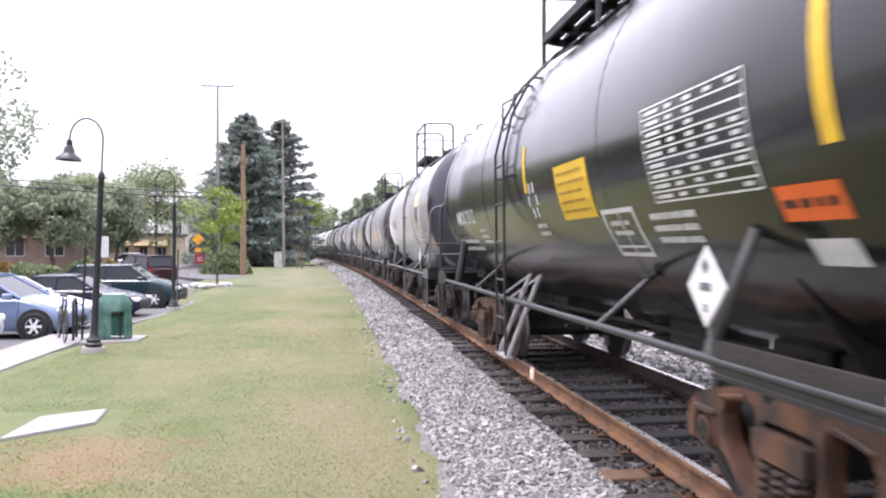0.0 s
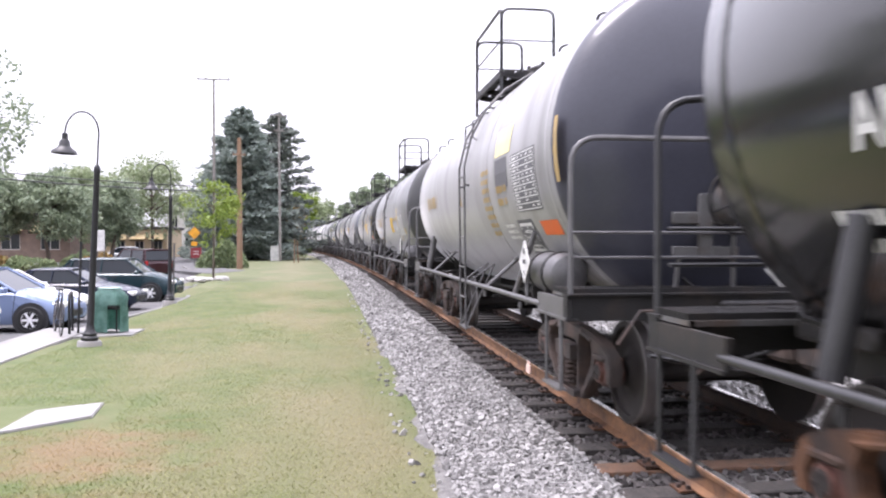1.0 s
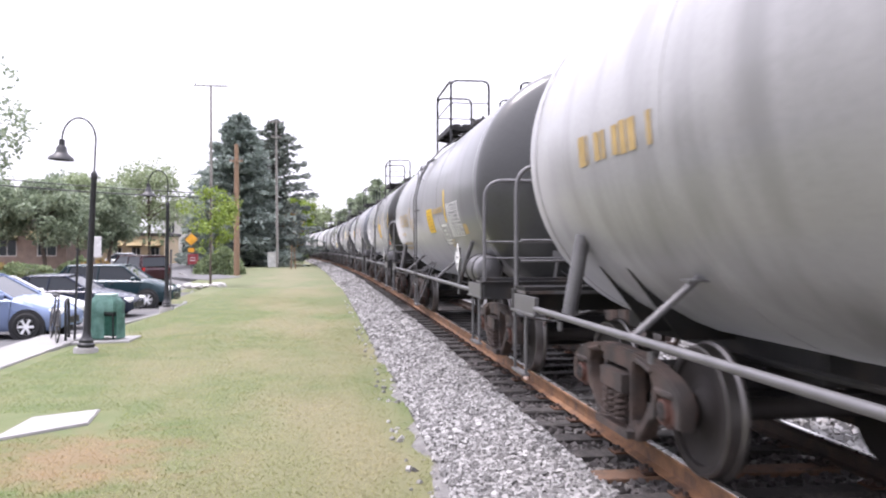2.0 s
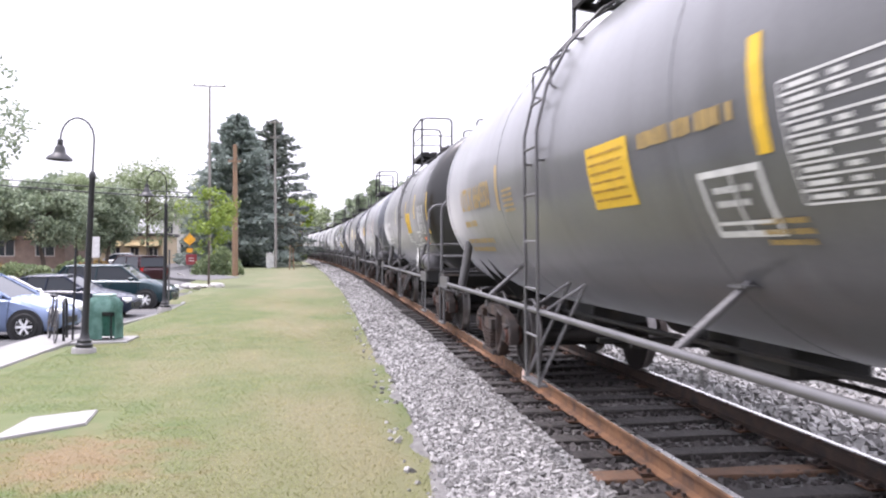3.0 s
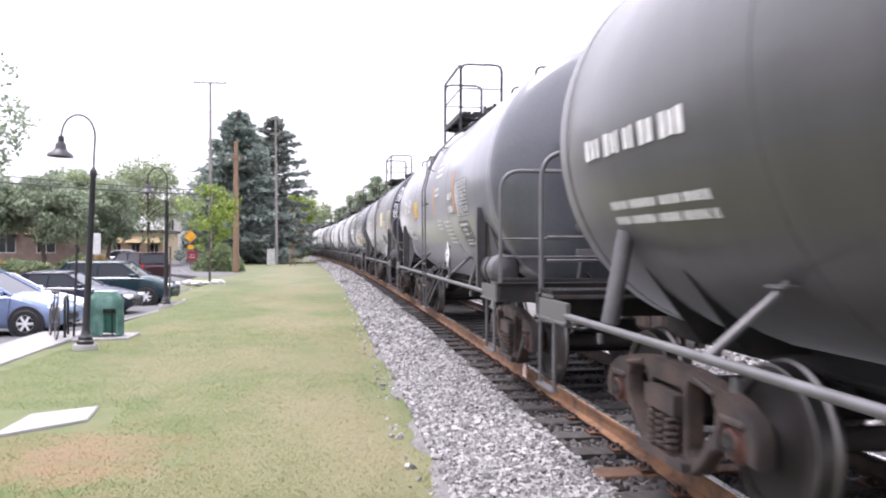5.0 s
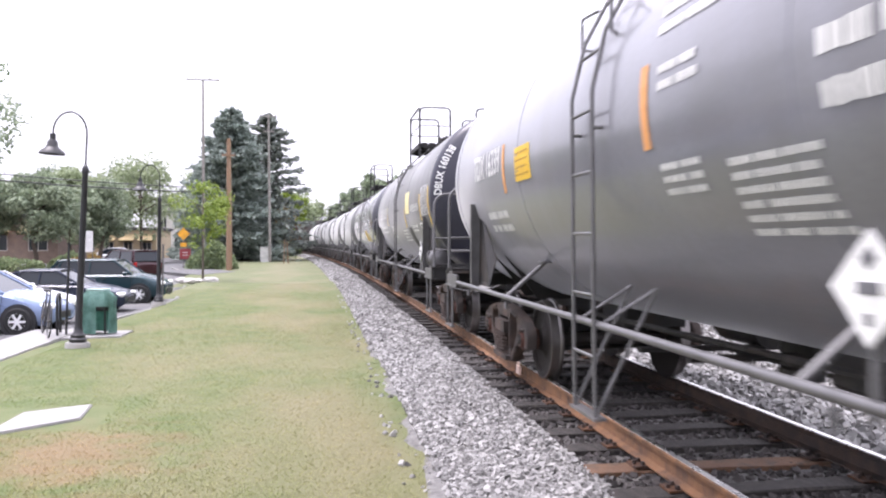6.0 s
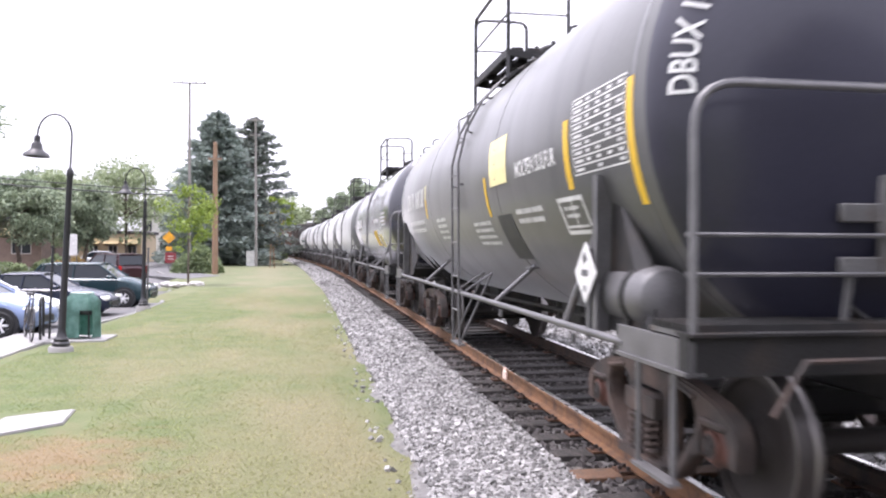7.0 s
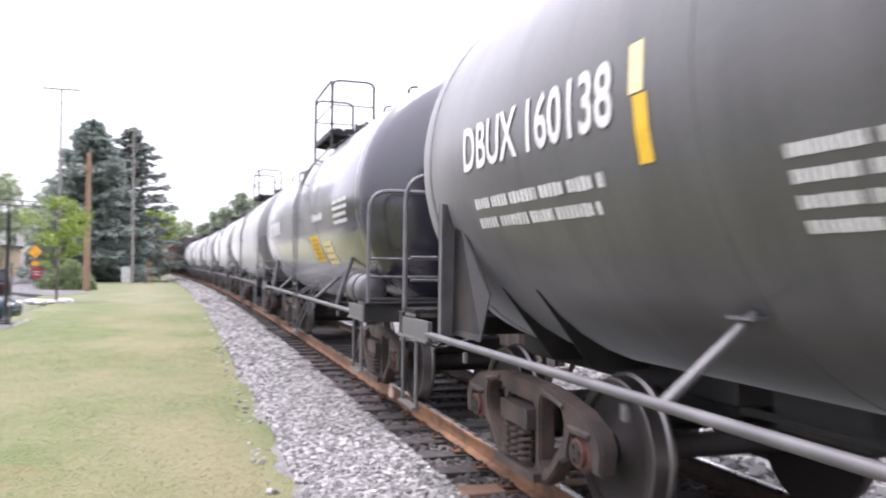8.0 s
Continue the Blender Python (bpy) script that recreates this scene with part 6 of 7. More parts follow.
def vehicle(name, label, category, paint, L, W, H, belt, hood, nose, cowl, roof_f, roof_r, tail, deck, wheel_r, fw, rw, m, clear=0.2):
    """A parked vehicle. nose, cowl, roof_f, roof_r, tail: stations along x from the front bumper back, in metres."""
    v = tagged(new(name), label, category)
    h = W / 2

    def sec(x, zt, wide, zb=clear):
        top = zt
        return [(x, -wide * 0.9, zb), (x, -wide, zb + 0.12), (x, -wide * 1.0, (zb + top) * 0.55), (x, -wide * 0.97, top - 0.07), (x, -wide * 0.88, top), (x, 0, top + 0.035),
                (x, wide * 0.88, top), (x, wide * 0.97, top - 0.07), (x, wide * 1.0, (zb + top) * 0.55), (x, wide, zb + 0.12), (x, wide * 0.9, zb)]
    st = [(0.0, nose * 0.82, h * 0.72, clear + 0.08), (-0.12, nose * 0.95, h * 0.88, clear), (-0.35, nose + 0.02, h * 0.96, clear), (-0.8, hood, h, clear), (-cowl, belt, h, clear), (-(cowl + roof_r) / 2, belt, h, clear),
          (-roof_r, belt, h, clear), (-tail, deck, h * 0.97, clear), (-L + 0.15, deck - 0.04, h * 0.92, clear + 0.04), (-L, deck - 0.22, h * 0.8, clear + 0.12)]
    bm = bmesh.new()
    loft(bm, [sec(*s) for s in st])
    part("body", bm, paint, v, "", True)
    for sy in (-1, 1):
        for x in (fw, rw):
            bm = bmesh.new()
            lathe(bm, [(sy * (h + 0.006), wheel_r + 0.085), (sy * (h - 0.16), wheel_r + 0.085), (sy * (h - 0.16), 0.001)], "y", 24, (-x, 0, wheel_r))
            f = [(sy * (h + 0.004), wheel_r + 0.085), (sy * (h + 0.003), 0.001)]
            lathe(bm, f, "y", 24, (-x, 0, wheel_r))
            part("wheel_arch", bm, TRIM, v)
            car_wheel(v, -x, sy * (h - 0.06), wheel_r, sy)
    # greenhouse
    bm = bmesh.new()
    a = [(-cowl, belt - 0.01), (-roof_f, H - 0.06), (-roof_r, H - 0.07), (-tail, deck + 0.0)]
    sl, sr = [], []
    for (x, z), wd in zip(a, (h * 0.9, h * 0.74, h * 0.74, h * 0.86)):
        sl.append((x, -wd, z))
        sr.append((x, wd, z))
    L1, R1 = [bm.verts.new(p) for p in sl], [bm.verts.new(p) for p in sr]
    bm.faces.new(L1)
    bm.faces.new(R1[::-1])
    for i in range(3):
        bm.faces.new((L1[i], L1[i + 1], R1[i + 1], R1[i]))
    bm.faces.new((L1[3], L1[0], R1[0], R1[3]))
    bmesh.ops.recalc_face_normals(bm, faces=bm.faces)
    part("window_glass", bm, CAR_GLASS, v, "dark glazing")
    bm = bmesh.new()
    loft(bm, [[(x, y, z + dz) for y, dz in ((-h * 0.76, -0.04), (-h * 0.72, 0.02), (-h * 0.4, 0.05), (h * 0.4, 0.05), (h * 0.72, 0.02), (h * 0.76, -0.04))] for x, z in ((-roof_f + 0.05, H - 0.07), (-roof_f - 0.25, H - 0.05), (-roof_r + 0.2, H - 0.05), (-roof_r - 0.05, H - 0.08))])
    part("roof", bm, paint, v, "", True)
    for sy in (-1, 1):
        p0, p1, p2, p3 = [Vector((x, sy * wd * 1.01, z)) for (x, z), wd in zip(a, (h * 0.9, h * 0.745, h * 0.745, h * 0.86))]
        bm = bmesh.new()
        tube(bm, [p0, p1], 0.035, 6)
        tube(bm, [p1, p2], 0.03, 6)
        tube(bm, [p2, p3], 0.05, 6)
        mid = p1.lerp(p2, 0.42)
        tube(bm, [mid, Vector((mid.x - 0.05, sy * h * 0.89, belt))], 0.03, 6)
        mid = p1.lerp(p2, 0.95)
        tube(bm, [mid, Vector((mid.x - 0.15, sy * h * 0.89, belt))], 0.04, 6)
        part("pillar", bm, paint, v, "", True)
        bm = bmesh.new()
        box(bm, (-cowl - 0.3, sy * (h + 0.09) - 0.09, belt - 0.03), (-cowl - 0.12, sy * (h + 0.09) + 0.09, belt + 0.11), bevel=0.03)
        part("mirror", bm, paint, v)
        bm = bmesh.new()
        box(bm, (-0.32, sy * h * 0.68 - 0.17, nose - 0.17), (-0.02, sy * h * 0.68 + 0.17, nose - 0.02), bevel=0.04)
        part("headlight", bm, LENS, v, "clear headlight")
        bm = bmesh.new()
        box(bm, (-L - 0.01, sy * h * 0.78 - 0.08, deck - 0.45), (-L + 0.14, sy * h * 0.78 + 0.1, deck - 0.05), bevel=0.03)
        part("tail_light", bm, TAIL, v, "red tail light")
        bm = bmesh.new()
        tube(bm, [(-cowl - 0.05, sy * (h + 0.002), clear + 0.15), (-cowl + 0.02, sy * (h + 0.002), belt - 0.05)], 0.006, 4)
        tube(bm, [(-(cowl + roof_r) / 2 - 0.2, sy * (h + 0.002), clear + 0.15), (-(cowl + roof_r) / 2 - 0.2, sy * (h + 0.002), belt - 0.05)], 0.006, 4)
        box(bm, (-cowl - 1.15, sy * (h + 0.01) - 0.015, belt - 0.16), (-cowl - 0.95, sy * (h + 0.01) + 0.015, belt - 0.13))
        part("door_seam", bm, TRIM, v)
    bm = bmesh.new()
    box(bm, (-0.06, -h * 0.4, clear + 0.12), (0.012, h * 0.4, clear + 0.3), bevel=0.02)
    part("grille", bm, TRIM, v)
    bm = bmesh.new()
    box(bm, (-L + 0.3, -h * 0.7, 0.2), (-0.4, h * 0.7, 0.36))
    part("floor_pan", bm, TRIM, v)
    v.matrix_basis = m
    return v


BLUE = car_paint("pale_blue_metallic", (0.17, 0.22, 0.34))
WHITE_CAR = car_paint("white_car_paint", (0.72, 0.73, 0.74))
NAVY = car_paint("navy_car_paint", (0.016, 0.022, 0.04))
GREEN = car_paint("dark_teal_car_paint", (0.015, 0.036, 0.044))
MAROON = car_paint("maroon_car_paint", (0.035, 0.012, 0.015))
SILVER = car_paint("silver_car_paint", (0.42, 0.43, 0.44))
hatch = dict(L=4.1, W=1.7, H=1.5, belt=0.95, hood=0.88, nose=0.72, cowl=1.05, roof_f=1.9, roof_r=3.3, tail=3.95, deck=1.0, wheel_r=0.31, fw=0.70, rw=3.25)
sedan = dict(L=4.6, W=1.75, H=1.42, belt=0.92, hood=0.82, nose=0.68, cowl=1.35, roof_f=2.1, roof_r=3.3, tail=3.95, deck=0.98, wheel_r=0.31, fw=0.9, rw=3.6)
suv = dict(L=4.4, W=1.78, H=1.66, belt=1.08, hood=1.02, nose=0.84, cowl=1.15, roof_f=1.85, roof_r=3.85, tail=4.25, deck=1.1, wheel_r=0.34, fw=0.88, rw=3.5, clear=0.24)
van = dict(L=4.8, W=1.95, H=1.76, belt=1.08, hood=1.0, nose=0.8, cowl=0.95, roof_f=1.7, roof_r=4.5, tail=4.72, deck=1.08, wheel_r=0.33, fw=0.92, rw=3.85, clear=0.22)
vehicle("hatchback", "pale blue hatchback parked nose to the path", "car", BLUE, m=pose(-6.0, 19.6, lot_z(19.6) + 0.014, 0, 0, -4), **hatch)
vehicle("sedan", "white sedan parked in the car park", "car", WHITE_CAR, m=pose(-6.5, 22.2, lot_z(22.2) + 0.014, 0, 0, -3), **sedan)
vehicle("sedan", "dark navy sedan parked nose to the kerb", "car", NAVY, m=pose(-6.35, 27.5, lot_z(27.5) + 0.014, 0, 0, -3), **sedan)
vehicle("suv", "dark teal sport utility vehicle parked at the kerb", "car", GREEN, m=pose(-5.9, 31.7, lot_z(31.7) + 0.014, 0, 0, -3), **suv)
vehicle("minivan", "dark maroon minivan parked beyond the other cars", "car", MAROON, m=pose(-13.3, 52.2, lot_z(50.5) + 0.014, 0, 0, 130), **van)
vehicle("sedan", "silver sedan parked beside the footpath", "car", SILVER, m=pose(-6.55, 15.9, 0.012, 0, 0, -4), **sedan)
vehicle("pickup", "blue car on the street beyond the car park", "car", car_paint("bright_blue_paint", (0.03, 0.10, 0.35)), m=pose(-19.2, 108, 0.012, 0, 0, 200), **van)
vehicle("suv", "white car on the street beyond the car park", "car", WHITE_CAR, m=pose(-12.6, 88, 0.012, 0, 0, 190), **suv)
vehicle("hatchback", "silver car parked across the street", "car", SILVER, m=pose(-20.5, 72, 0.012, 0, 0, 190), **hatch)

# ---- plants
BARK = mat("grey_brown_bark", (0.0858, 0.0663, 0.0507), 0.9, 0, 0.35, 4, 30, 0.6)
# tree leaves and needles are paled: haze over them is put into the colours
LEAF_DARK = leaf_mat("dark_green_leaves", (0.147, 0.193, 0.127), (0.281, 0.334, 0.214))
LEAF_MID = leaf_mat("mid_green_leaves", (0.122, 0.182, 0.0852), (0.243, 0.316, 0.146))
# paler copy of the mid green, with distance haze mixed in
LEAF_FAR = leaf_mat("hazed_green_leaves", (0.192, 0.243, 0.131), (0.315, 0.365, 0.213))
LEAF_LIME = leaf_mat("lime_green_leaves", (0.131, 0.203, 0.0304), (0.264, 0.334, 0.0608))
LEAF_NEEDLE = leaf_mat("blue_green_needles", (0.134, 0.173, 0.153), (0.307, 0.354, 0.314))
LEAF_NEEDLE_DARK = leaf_mat("dark_needles", (0.105, 0.13, 0.115), (0.243, 0.269, 0.235))
LEAF_AUTUMN = leaf_mat("turning_leaves", (0.224, 0.112, 0.0507), (0.283, 0.243, 0.0608))
LEAF_HEDGE = leaf_mat("hedge_leaves", (0.0987, 0.147, 0.0738), (0.23, 0.279, 0.131))


def cards(name, centres, size, material, parent, rg, flat=0.0, long=1.0, axis=None):
    """Small leaf blades, one at each centre."""
    n = len(centres)
    u = rg.normal(size=(n, 3))
    if axis is not None:
        u = u * 0.35 + axis
    u /= np.linalg.norm(u, axis=1, keepdims=True)
    w = rg.normal(size=(n, 3))
    w[:, 2] *= (1 - flat)
    w -= (w * u).sum(1, keepdims=True) * u
    w /= np.linalg.norm(w, axis=1, keepdims=True)
    s = size * rg.uniform(0.6, 1.3, (n, 1))
    c = np.asarray(centres)
    k = np.cross(u, w) * s * 0.18
    co = np.stack([c - u * s * long, c - w * s * 0.55 + k, c + u * s * long, c + w * s * 0.55 + k], 1).reshape(-1, 3)
    me = bpy.data.meshes.new(name)
    me.from_pydata(co.tolist(), [], np.arange(4 * n).reshape(-1, 4).tolist())
    return mesh_part(name, me, material, parent)


def broad_tree(x, y, h, crown_r, crown_z0, material, label, seed, n=5000, leaf=0.2, trunk=0.16, clumps=26, name="tree", gaps=0.85):
    rg = np.random.default_rng(seed)
    t = tagged(new(name), label, "tree")
    bm = bmesh.new()
    mid = (crown_z0 + h) / 2
    lean = rg.normal(0, 0.15, 2)
    tube(bm, [(0, 0, -0.2), (lean[0] * 0.3, lean[1] * 0.3, crown_z0 * 0.6), (lean[0], lean[1], crown_z0), (lean[0] * 1.5, lean[1] * 1.5, mid), (lean[0], lean[1], h * 0.93)], [trunk * 1.3, trunk, trunk * 0.85, trunk * 0.5, 0.02], 9)
    pts = []
    for k in range(clumps):
        d = rg.normal(size=3)
        d /= np.linalg.norm(d)
        f = rg.uniform(0.35, 1.0) ** 0.6
        wob = rg.uniform(0.75, 1.1)
        c = np.array([d[0] * crown_r * f * wob, d[1] * crown_r * f * wob, mid + d[2] * (h - crown_z0) / 2 * f])
        taper = 1 - 0.35 * max(0, (c[2] - mid) / (h - mid + 1e-6))
        c[:2] *= taper
        root = Vector((lean[0], lean[1], max(crown_z0 * 0.85, min(c[2] - 0.2 * crown_r, h * 0.8))))
        tube(bm, [root, root.lerp(Vector(c), 0.5) + Vector((0, 0, 0.12 * crown_r)), Vector(c)], [trunk * 0.35, trunk * 0.2, 0.015], 5)
        r = crown_r * rg.uniform(0.22, 0.42)
        m_ = n // clumps
        q = rg.normal(size=(m_, 3))
        q /= np.linalg.norm(q, axis=1, keepdims=True)
        q *= (rg.uniform(0.2, 1.0, (m_, 1)) ** 0.45) * r * np.array([1.15, 1.15, gaps])
        pts.append(q + c)
    part("trunk", bm, BARK, t, "", True)
    cards("crown", np.concatenate(pts), leaf, material, t, rg, 0.3)
    t.matrix_basis = pose(x, y, 0, 0, 0, rg.uniform(0, 360))
    return t


def conifer(x, y, h, r, material, label, seed, n_br=150, per=75, leaf=0.34, ragged=0.25, base=0.6, taper=0.62):
    rg = np.random.default_rng(seed)
    t = tagged(new("conifer"), label, "tree")
    bm = bmesh.new()
    tube(bm, [(0, 0, -0.2), (0, 0, h * 0.5), (0, 0, h)], [0.32, 0.2, 0.02], 9)
    pts, ax = [], []
    for k in range(n_br):
        f = (k + rg.random()) / n_br
        z = base + (h - base) * f
        ln = r * (1 - f) ** taper * rg.uniform(1 - ragged, 1 + ragged * 0.5) + 0.25
        a = k * 2.4 + rg.uniform(-0.4, 0.4)
        d = np.array([math.cos(a), math.sin(a), 0])
        droop = -0.12 + 0.35 * f
        tip = d * ln + np.array([0, 0, z + droop * ln])
        tube(bm, [(0, 0, z), tuple(d * ln * 0.5 + np.array([0, 0, z + droop * ln * 0.35])), tuple(tip)], [0.05, 0.03, 0.008], 4)
        u = rg.random((per, 1)) ** 0.7
        side = np.array([-d[1], d[0], 0])
        p = np.array([0, 0, z]) + u * (d * ln + np.array([0, 0, droop * ln]))
        p = p + side * rg.normal(0, 0.2, (per, 1)) * ln * (0.35 + u * 0.6) + np.array([0, 0, 1]) * rg.normal(0, 0.13, (per, 1))
        pts.append(p)
        ax.append(np.repeat((d + np.array([0, 0, 0.1]))[None], per, 0))
    part("trunk", bm, BARK, t, "", True)
    cards("crown", np.concatenate(pts), leaf, material, t, rg, 0.2, 1.25, np.concatenate(ax))
    t.matrix_basis = pose(x, y, 0)
    return t


conifer(-9.5, 85, 15.8, 6.0, LEAF_NEEDLE, "tall dense blue-green spruce beside the track", 1, 240, 120, 0.25, 0.5, 0.6, 0.66)
conifer(-6.0, 89, 15.8, 4.8, LEAF_NEEDLE_DARK, "tall ragged dark pine beside the track", 2, 95, 95, 0.27, 0.7, 1.0, 0.5)
conifer(-8.6, 92, 11.5, 3.4, LEAF_NEEDLE_DARK, "dark spruce standing behind the taller ones", 3, 120, 80, 0.3)
conifer(-12.6, 90, 11.0, 3.8, LEAF_NEEDLE, "blue-green spruce beside the taller ones", 6, 120, 80, 0.28)
broad_tree(-6.15, 42.0, 5.7, 1.5, 2.0, LEAF_LIME, "young lime-green tree with thin trunk on the lawn", 4, 2000, 0.095, 0.05, 26)
broad_tree(-14.0, 30, 9.0, 3.6, 3.9, LEAF_DARK, "sparse leafy tree reaching over the car park", 5, 5200, 0.105, 0.14, 26)
for i, (x, y, h, r, z0, m_) in enumerate([(-24.5, 60, 7.4, 3.2, 1.9, LEAF_DARK), (-20.4, 60.5, 7.3, 2.9, 1.8, LEAF_DARK), (-17.6, 66, 6.8, 2.6, 2.0, LEAF_DARK), (-29.5, 62, 7.2, 3.0, 2.0, LEAF_DARK),
                                             (-22.5, 75, 9.0, 3.2, 2.4, LEAF_FAR), (-17.0, 78, 10.6, 4.3, 2.6, LEAF_FAR), (-13.5, 92, 9.6, 3.6, 2.5, LEAF_FAR), (-26, 84, 9.5, 3.6, 2.5, LEAF_DARK)]):
    broad_tree(x, y, h, r, z0, m_, "rounded dark green street tree beyond the car park" if m_ is LEAF_DARK else "green leafy tree beyond the car park", 20 + i, 9000, 0.15, 0.15, 34)
for i, (x, y, h, r, m_) in enumerate([(-6.3, 128, 8.5, 2.2, LEAF_AUTUMN), (-5.2, 142, 11.5, 3.0, LEAF_LIME), (-8.5, 150, 13, 4, LEAF_FAR), (-4.5, 175, 12.5, 4.5, LEAF_FAR), (-9, 215, 13.0, 5, LEAF_FAR), (-2, 240, 14.0, 5, LEAF_FAR), (5, 260, 14.5, 5, LEAF_FAR), (-14, 120, 12, 4.2, LEAF_DARK), (-16, 160, 13, 5, LEAF_DARK)]):
    broad_tree(x, y, h, r, 1.0, m_, "turning reddish roadside tree" if m_ is LEAF_AUTUMN else "green tree far along the track", 40 + i, 3600, 0.36, 0.18, 24)
for i in range(9):
    y = 92 + i * 19
    broad_tree(10.0 - i * 0.55 + (i % 2) * 1.5, y, 10.2 + i * 0.75 + (i % 3), 3.6, 2.0, LEAF_DARK, "dark leafy tree on the far side of the track", 60 + i, 3400, 0.34, 0.2, 24)


def shrub(x, y, w, d, h, material, label, seed, n=2200, leaf=0.09):
    rg = np.random.default_rng(seed)
    t = tagged(new("shrub"), label, "shrub")
    q = rg.normal(size=(n, 3))
    q /= np.linalg.norm(q, axis=1, keepdims=True)
    q[:, 2] = np.abs(q[:, 2])
    lump = 1 + 0.18 * np.sin(q[:, :1] * 5 + seed) * np.cos(q[:, 1:2] * 4)
    p = q * lump * rg.uniform(0.55, 1.0, (n, 1)) ** 0.4 * np.array([w / 2, d / 2, h])
    bm = bmesh.new()
    for k in range(7):
        a = k * 0.9
        tube(bm, [(0, 0, -0.05), (math.cos(a) * w * 0.2, math.sin(a) * d * 0.2, h * 0.5), (math.cos(a) * w * 0.36, math.sin(a) * d * 0.36, h * 0.8)], [0.03, 0.02, 0.008], 5)
    part("stems", bm, BARK, t)
    cards("foliage", p, leaf, material, t, rg, 0.2)
    t.matrix_basis = pose(x, y, 0)


shrub(-8.0, 60, 3.7, 2.6, 1.85, LEAF_HEDGE, "rounded clipped evergreen shrub at the lawn's end", 1, 4500, 0.12)
for i, (x, y, w, h, m_) in enumerate([(-19.5, 54, 3.4, 1.0, LEAF_HEDGE), (-22.5, 56, 2.6, 1.1, LEAF_AUTUMN), (-15.8, 56, 2.8, 1.1, LEAF_AUTUMN), (-17.5, 58, 2.6, 1.2, LEAF_HEDGE), (-25.5, 57, 2.6, 1.0, LEAF_HEDGE), (-20.8, 50, 2.4, 0.7, LEAF_HEDGE), (-6.0, 96, 5, 2.5, LEAF_HEDGE), (-4.6, 118, 3, 2.2, LEAF_HEDGE)]):
    shrub(x, y, w, w * 0.7, h, m_, "low shrub with reddish foliage in a bed" if m_ is LEAF_AUTUMN else "low green shrub in a planting bed", 10 + i, 1600, 0.13)
slab_at("planting_bed", [(-30, 47.5), (-13.5, 52), (-14.5, 59.5), (-30, 60)], -0.4, 0.10, mat("bark_mulch", (0.101, 0.0546, 0.0351), 0.95, 0, 0.4, 4, 30, 0.6), "brown mulched planting bed with a kerb", "planting bed")

PALE_ROCK = mat("pale_limestone", (0.429, 0.413, 0.39), 0.85, 0, 0.2, 3, 30, 0.4)
for i in range(8):
    bm = bmesh.new()
    r = random.Random(i)
    bmesh.ops.create_icosphere(bm, subdivisions=2, radius=r.uniform(0.16, 0.32))
    for v in bm.verts:
        v.co *= 1 + 0.35 * noise.noise(v.co * 5 + Vector((i, 0, 0)))
        v.co.z *= 0.55
    ob = tagged(part("rock", bm, PALE_ROCK), "pale lump of limestone on the lawn's edge", "rock", "rocks round the young tree")
    ob.matrix_basis = pose(-7.0 + i * 0.24 + r.uniform(-0.1, 0.1), 40.6 + r.uniform(-0.8, 0.8), 0.08, 0, 0, r.uniform(0, 360))

# ---- buildings beyond the car park
STUCCO = mat("cream_stucco", (0.406, 0.328, 0.218), 0.85, 0, 0.1, 1, 30, 0.2)
STUCCO_WHITE = mat("white_siding", (0.515, 0.499, 0.468), 0.8, 0, 0.1, 1, 30, 0.1)
BRICKISH = mat("red_brown_brickwork", (0.20, 0.145, 0.115), 0.85, 0, 0.25, 2, 30, 0.3)
SHINGLE = mat("dark_roof_shingle", (0.0546, 0.0507, 0.0507), 0.9, 0, 0.25, 3, 30, 0.3)
AWNING = mat("cream_awning_cloth", (0.484, 0.39, 0.218), 0.8, 0, 0.1, 2, 30, 0.1)
PANE = glass_mat("window_pane", (0.03, 0.035, 0.04))


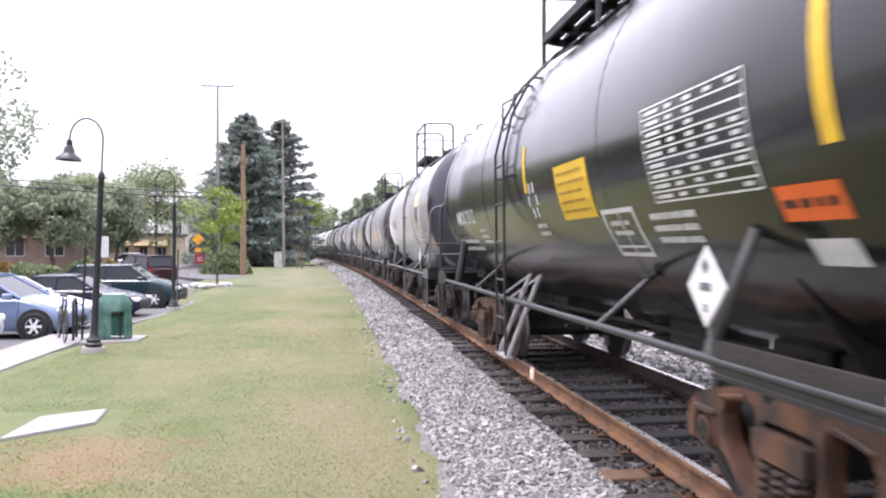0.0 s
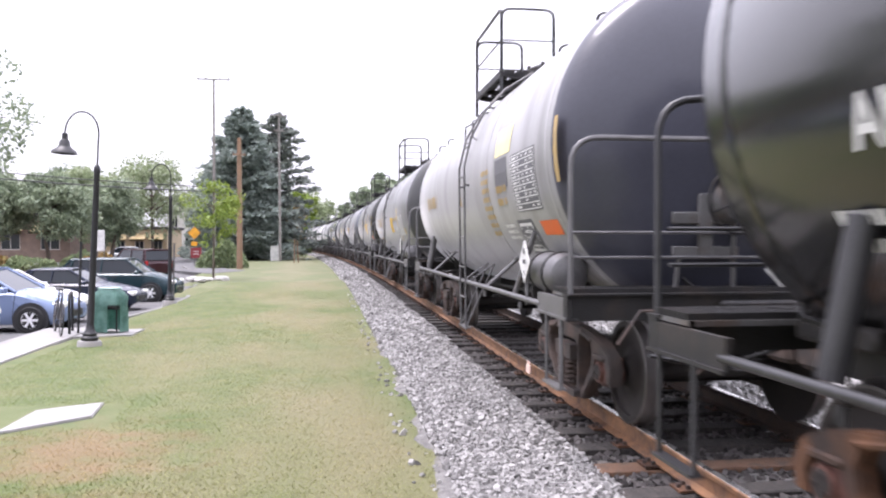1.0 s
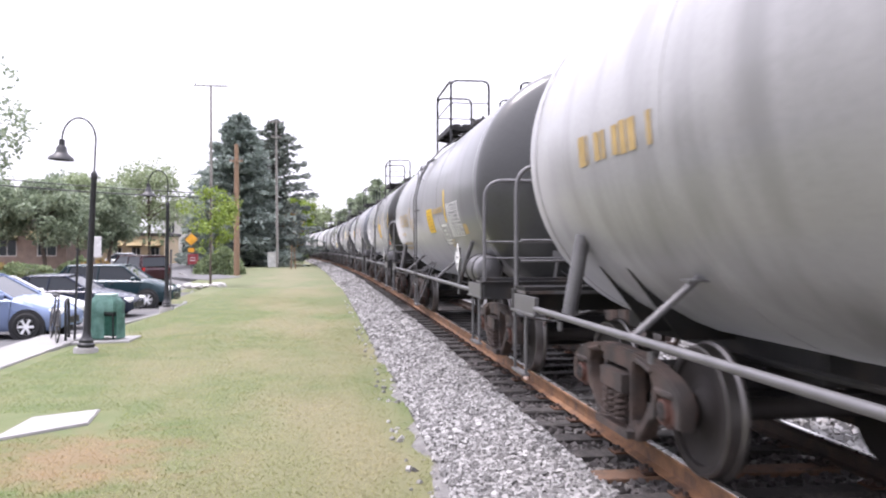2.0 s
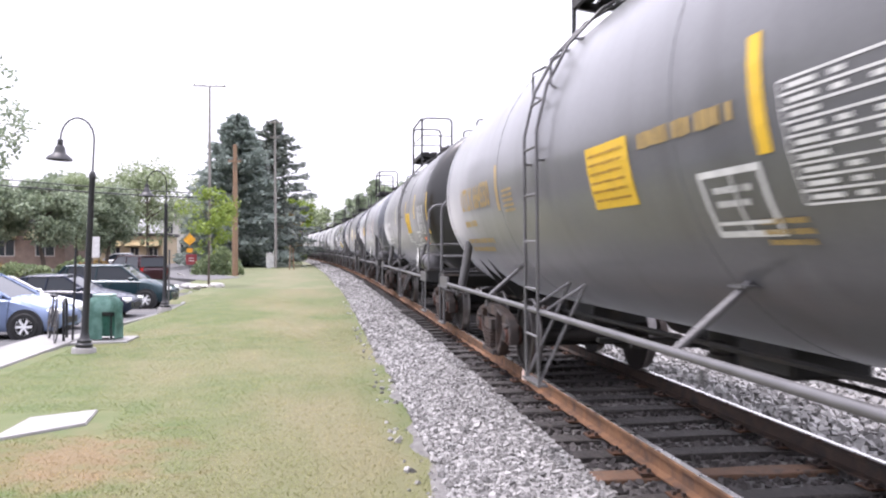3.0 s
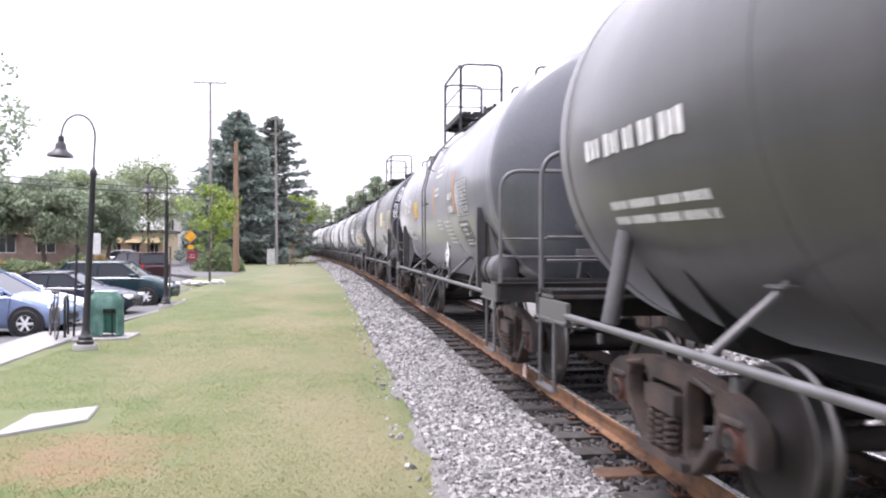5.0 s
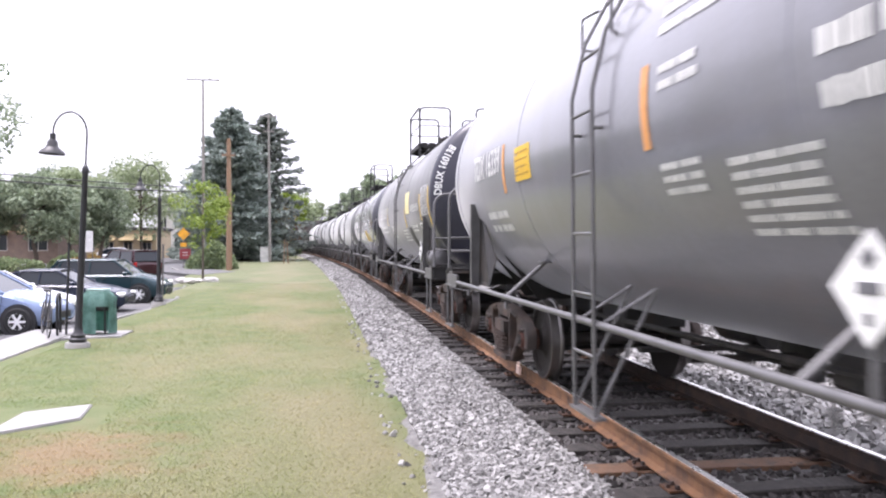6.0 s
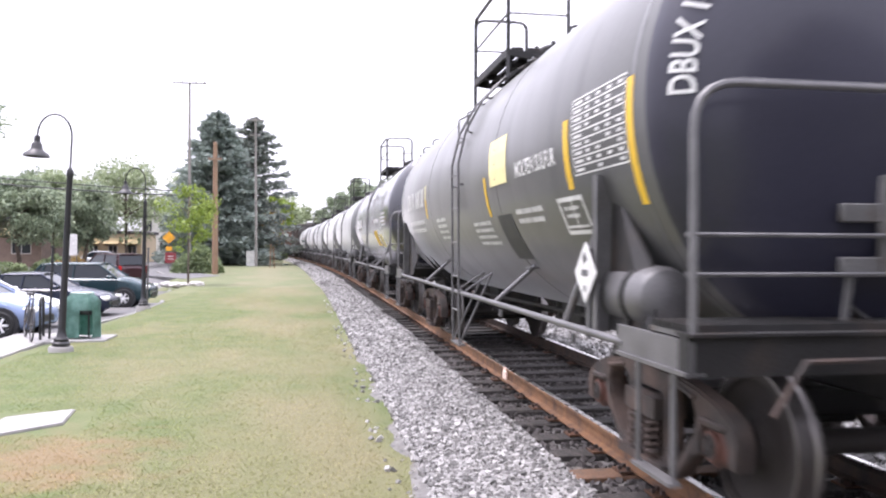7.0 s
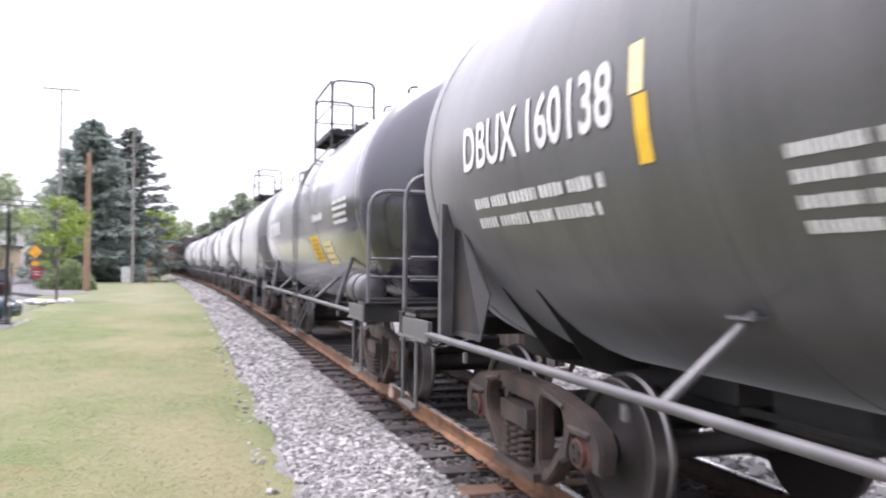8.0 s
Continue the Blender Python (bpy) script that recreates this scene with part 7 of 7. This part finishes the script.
def building(label, x0, x1, y, depth, h, storeys, bays, wall_mat, awning=False, gable=False):
    b = tagged(new("house"), label, "building")
    w = x1 - x0
    bm = bmesh.new()
    sh = h / storeys
    # front wall in piers and bands so that the openings go through it
    bw = w / bays
    for s in range(storeys):
        z = s * sh
        box(bm, (0, 0, z), (w, 0.25, z + sh * 0.28))
        box(bm, (0, 0, z + sh * 0.8), (w, 0.25, z + sh))
        for k in range(bays + 1):
            a, c = max(0, k * bw - bw * 0.25), min(w, k * bw + bw * 0.25)
            box(bm, (a, 0, z + sh * 0.28), (c, 0.25, z + sh * 0.8))
    box(bm, (0, 0.25, 0), (0.25, depth, h))
    box(bm, (w - 0.25, 0.25, 0), (w, depth, h))
    box(bm, (0.25, depth - 0.25, 0), (w - 0.25, depth, h))
    part("wall", bm, wall_mat, b)
    for s in range(storeys):
        for k in range(bays):
            a, c, z0, z1 = k * bw + bw * 0.25, k * bw + bw * 0.75, s * sh + sh * 0.28, s * sh + sh * 0.8
            bm = bmesh.new()
            for lo, hi in (((a, 0.05, z0), (a + 0.08, 0.2, z1)), ((c - 0.08, 0.05, z0), (c, 0.2, z1)), ((a, 0.05, z1 - 0.08), (c, 0.2, z1)), ((a, 0.05, z0), (c, 0.2, z0 + 0.08)), (((a + c) / 2 - 0.03, 0.06, z0), ((a + c) / 2 + 0.03, 0.18, z1))):
                box(bm, lo, hi)
            win = part("window", bm, STUCCO_WHITE, b)
            bm = bmesh.new()
            box(bm, (a + 0.08, 0.12, z0 + 0.08), (c - 0.08, 0.14, z1 - 0.08))
            part("pane", bm, PANE, win)
    bm = bmesh.new()
    if gable:
        for pts in (((-0.5, -0.5, h), (w + 0.5, -0.5, h), (w + 0.5, depth / 2, h + depth * 0.3), (-0.5, depth / 2, h + depth * 0.3)), ((-0.5, depth + 0.5, h), (-0.5, depth / 2, h + depth * 0.3), (w + 0.5, depth / 2, h + depth * 0.3), (w + 0.5, depth + 0.5, h))):
            q = [bm.verts.new(p) for p in pts]
            q2 = [bm.verts.new(Vector(p) + Vector((0, 0, 0.15))) for p in pts]
            bm.faces.new(q)
            bm.faces.new(q2[::-1])
            for i in range(4):
                bm.faces.new((q[i], q2[i], q2[(i + 1) % 4], q[(i + 1) % 4]))
        bmesh.ops.recalc_face_normals(bm, faces=bm.faces)
    else:
        box(bm, (-0.3, -0.3, h), (w + 0.3, depth + 0.3, h + 0.35), bevel=0.05)
    part("roof", bm, SHINGLE, b, "dark roof")
    if awning:
        for k in range(bays):
            a, c = k * bw + bw * 0.1, k * bw + bw * 0.9
            z = sh * 0.86
            bm = bmesh.new()
            pts = ((a, -0.01, z), (c, -0.01, z), (c, -1.2, z - 0.7), (a, -1.2, z - 0.7), (a, -1.2, z - 0.95), (c, -1.2, z - 0.95))
            q = [bm.verts.new(p) for p in pts]
            bm.faces.new((q[0], q[1], q[2], q[3]))
            bm.faces.new((q[3], q[2], q[5], q[4]))
            bmesh.ops.solidify(bm, geom=bm.faces[:], thickness=0.03)
            part("awning", bm, AWNING, b, "cream cloth awning")
    b.matrix_basis = pose(x0, y, 0)
    return b


building("brown brick shop building with cream awnings behind the trees", -42, -24.5, 78, 9, 4.2, 1, 5, BRICKISH, awning=True)
building("low cream building behind the car park trees", -28, -19.5, 97, 9, 3.4, 1, 4, STUCCO, awning=True)
building("two-storey white house with dark roof", -24.5, -16.5, 122, 8, 6.4, 2, 4, STUCCO_WHITE, gable=True)
building("red brick house behind the trees", -40, -29, 105, 9, 7.0, 2, 5, BRICKISH, gable=True)


# ---- motion
def on_track(s):
    x, y, h = track(s)
    return pose(x, y, RAIL_TOP, 0, 0, math.degrees(h))


def motions():
    for car, wheels, s in TRAIN:
        walk(car, [(t / 2, on_track(s - SPEED * t / 2)) for t in range(17)])
        for w, ay in wheels:
            roll = math.degrees(SPEED / FPS / WHEEL_R)
            walk(w, [(k / FPS, pose(0, ay, WHEEL_R, roll * k)) for k in range(8 * FPS + 1)])


motions()
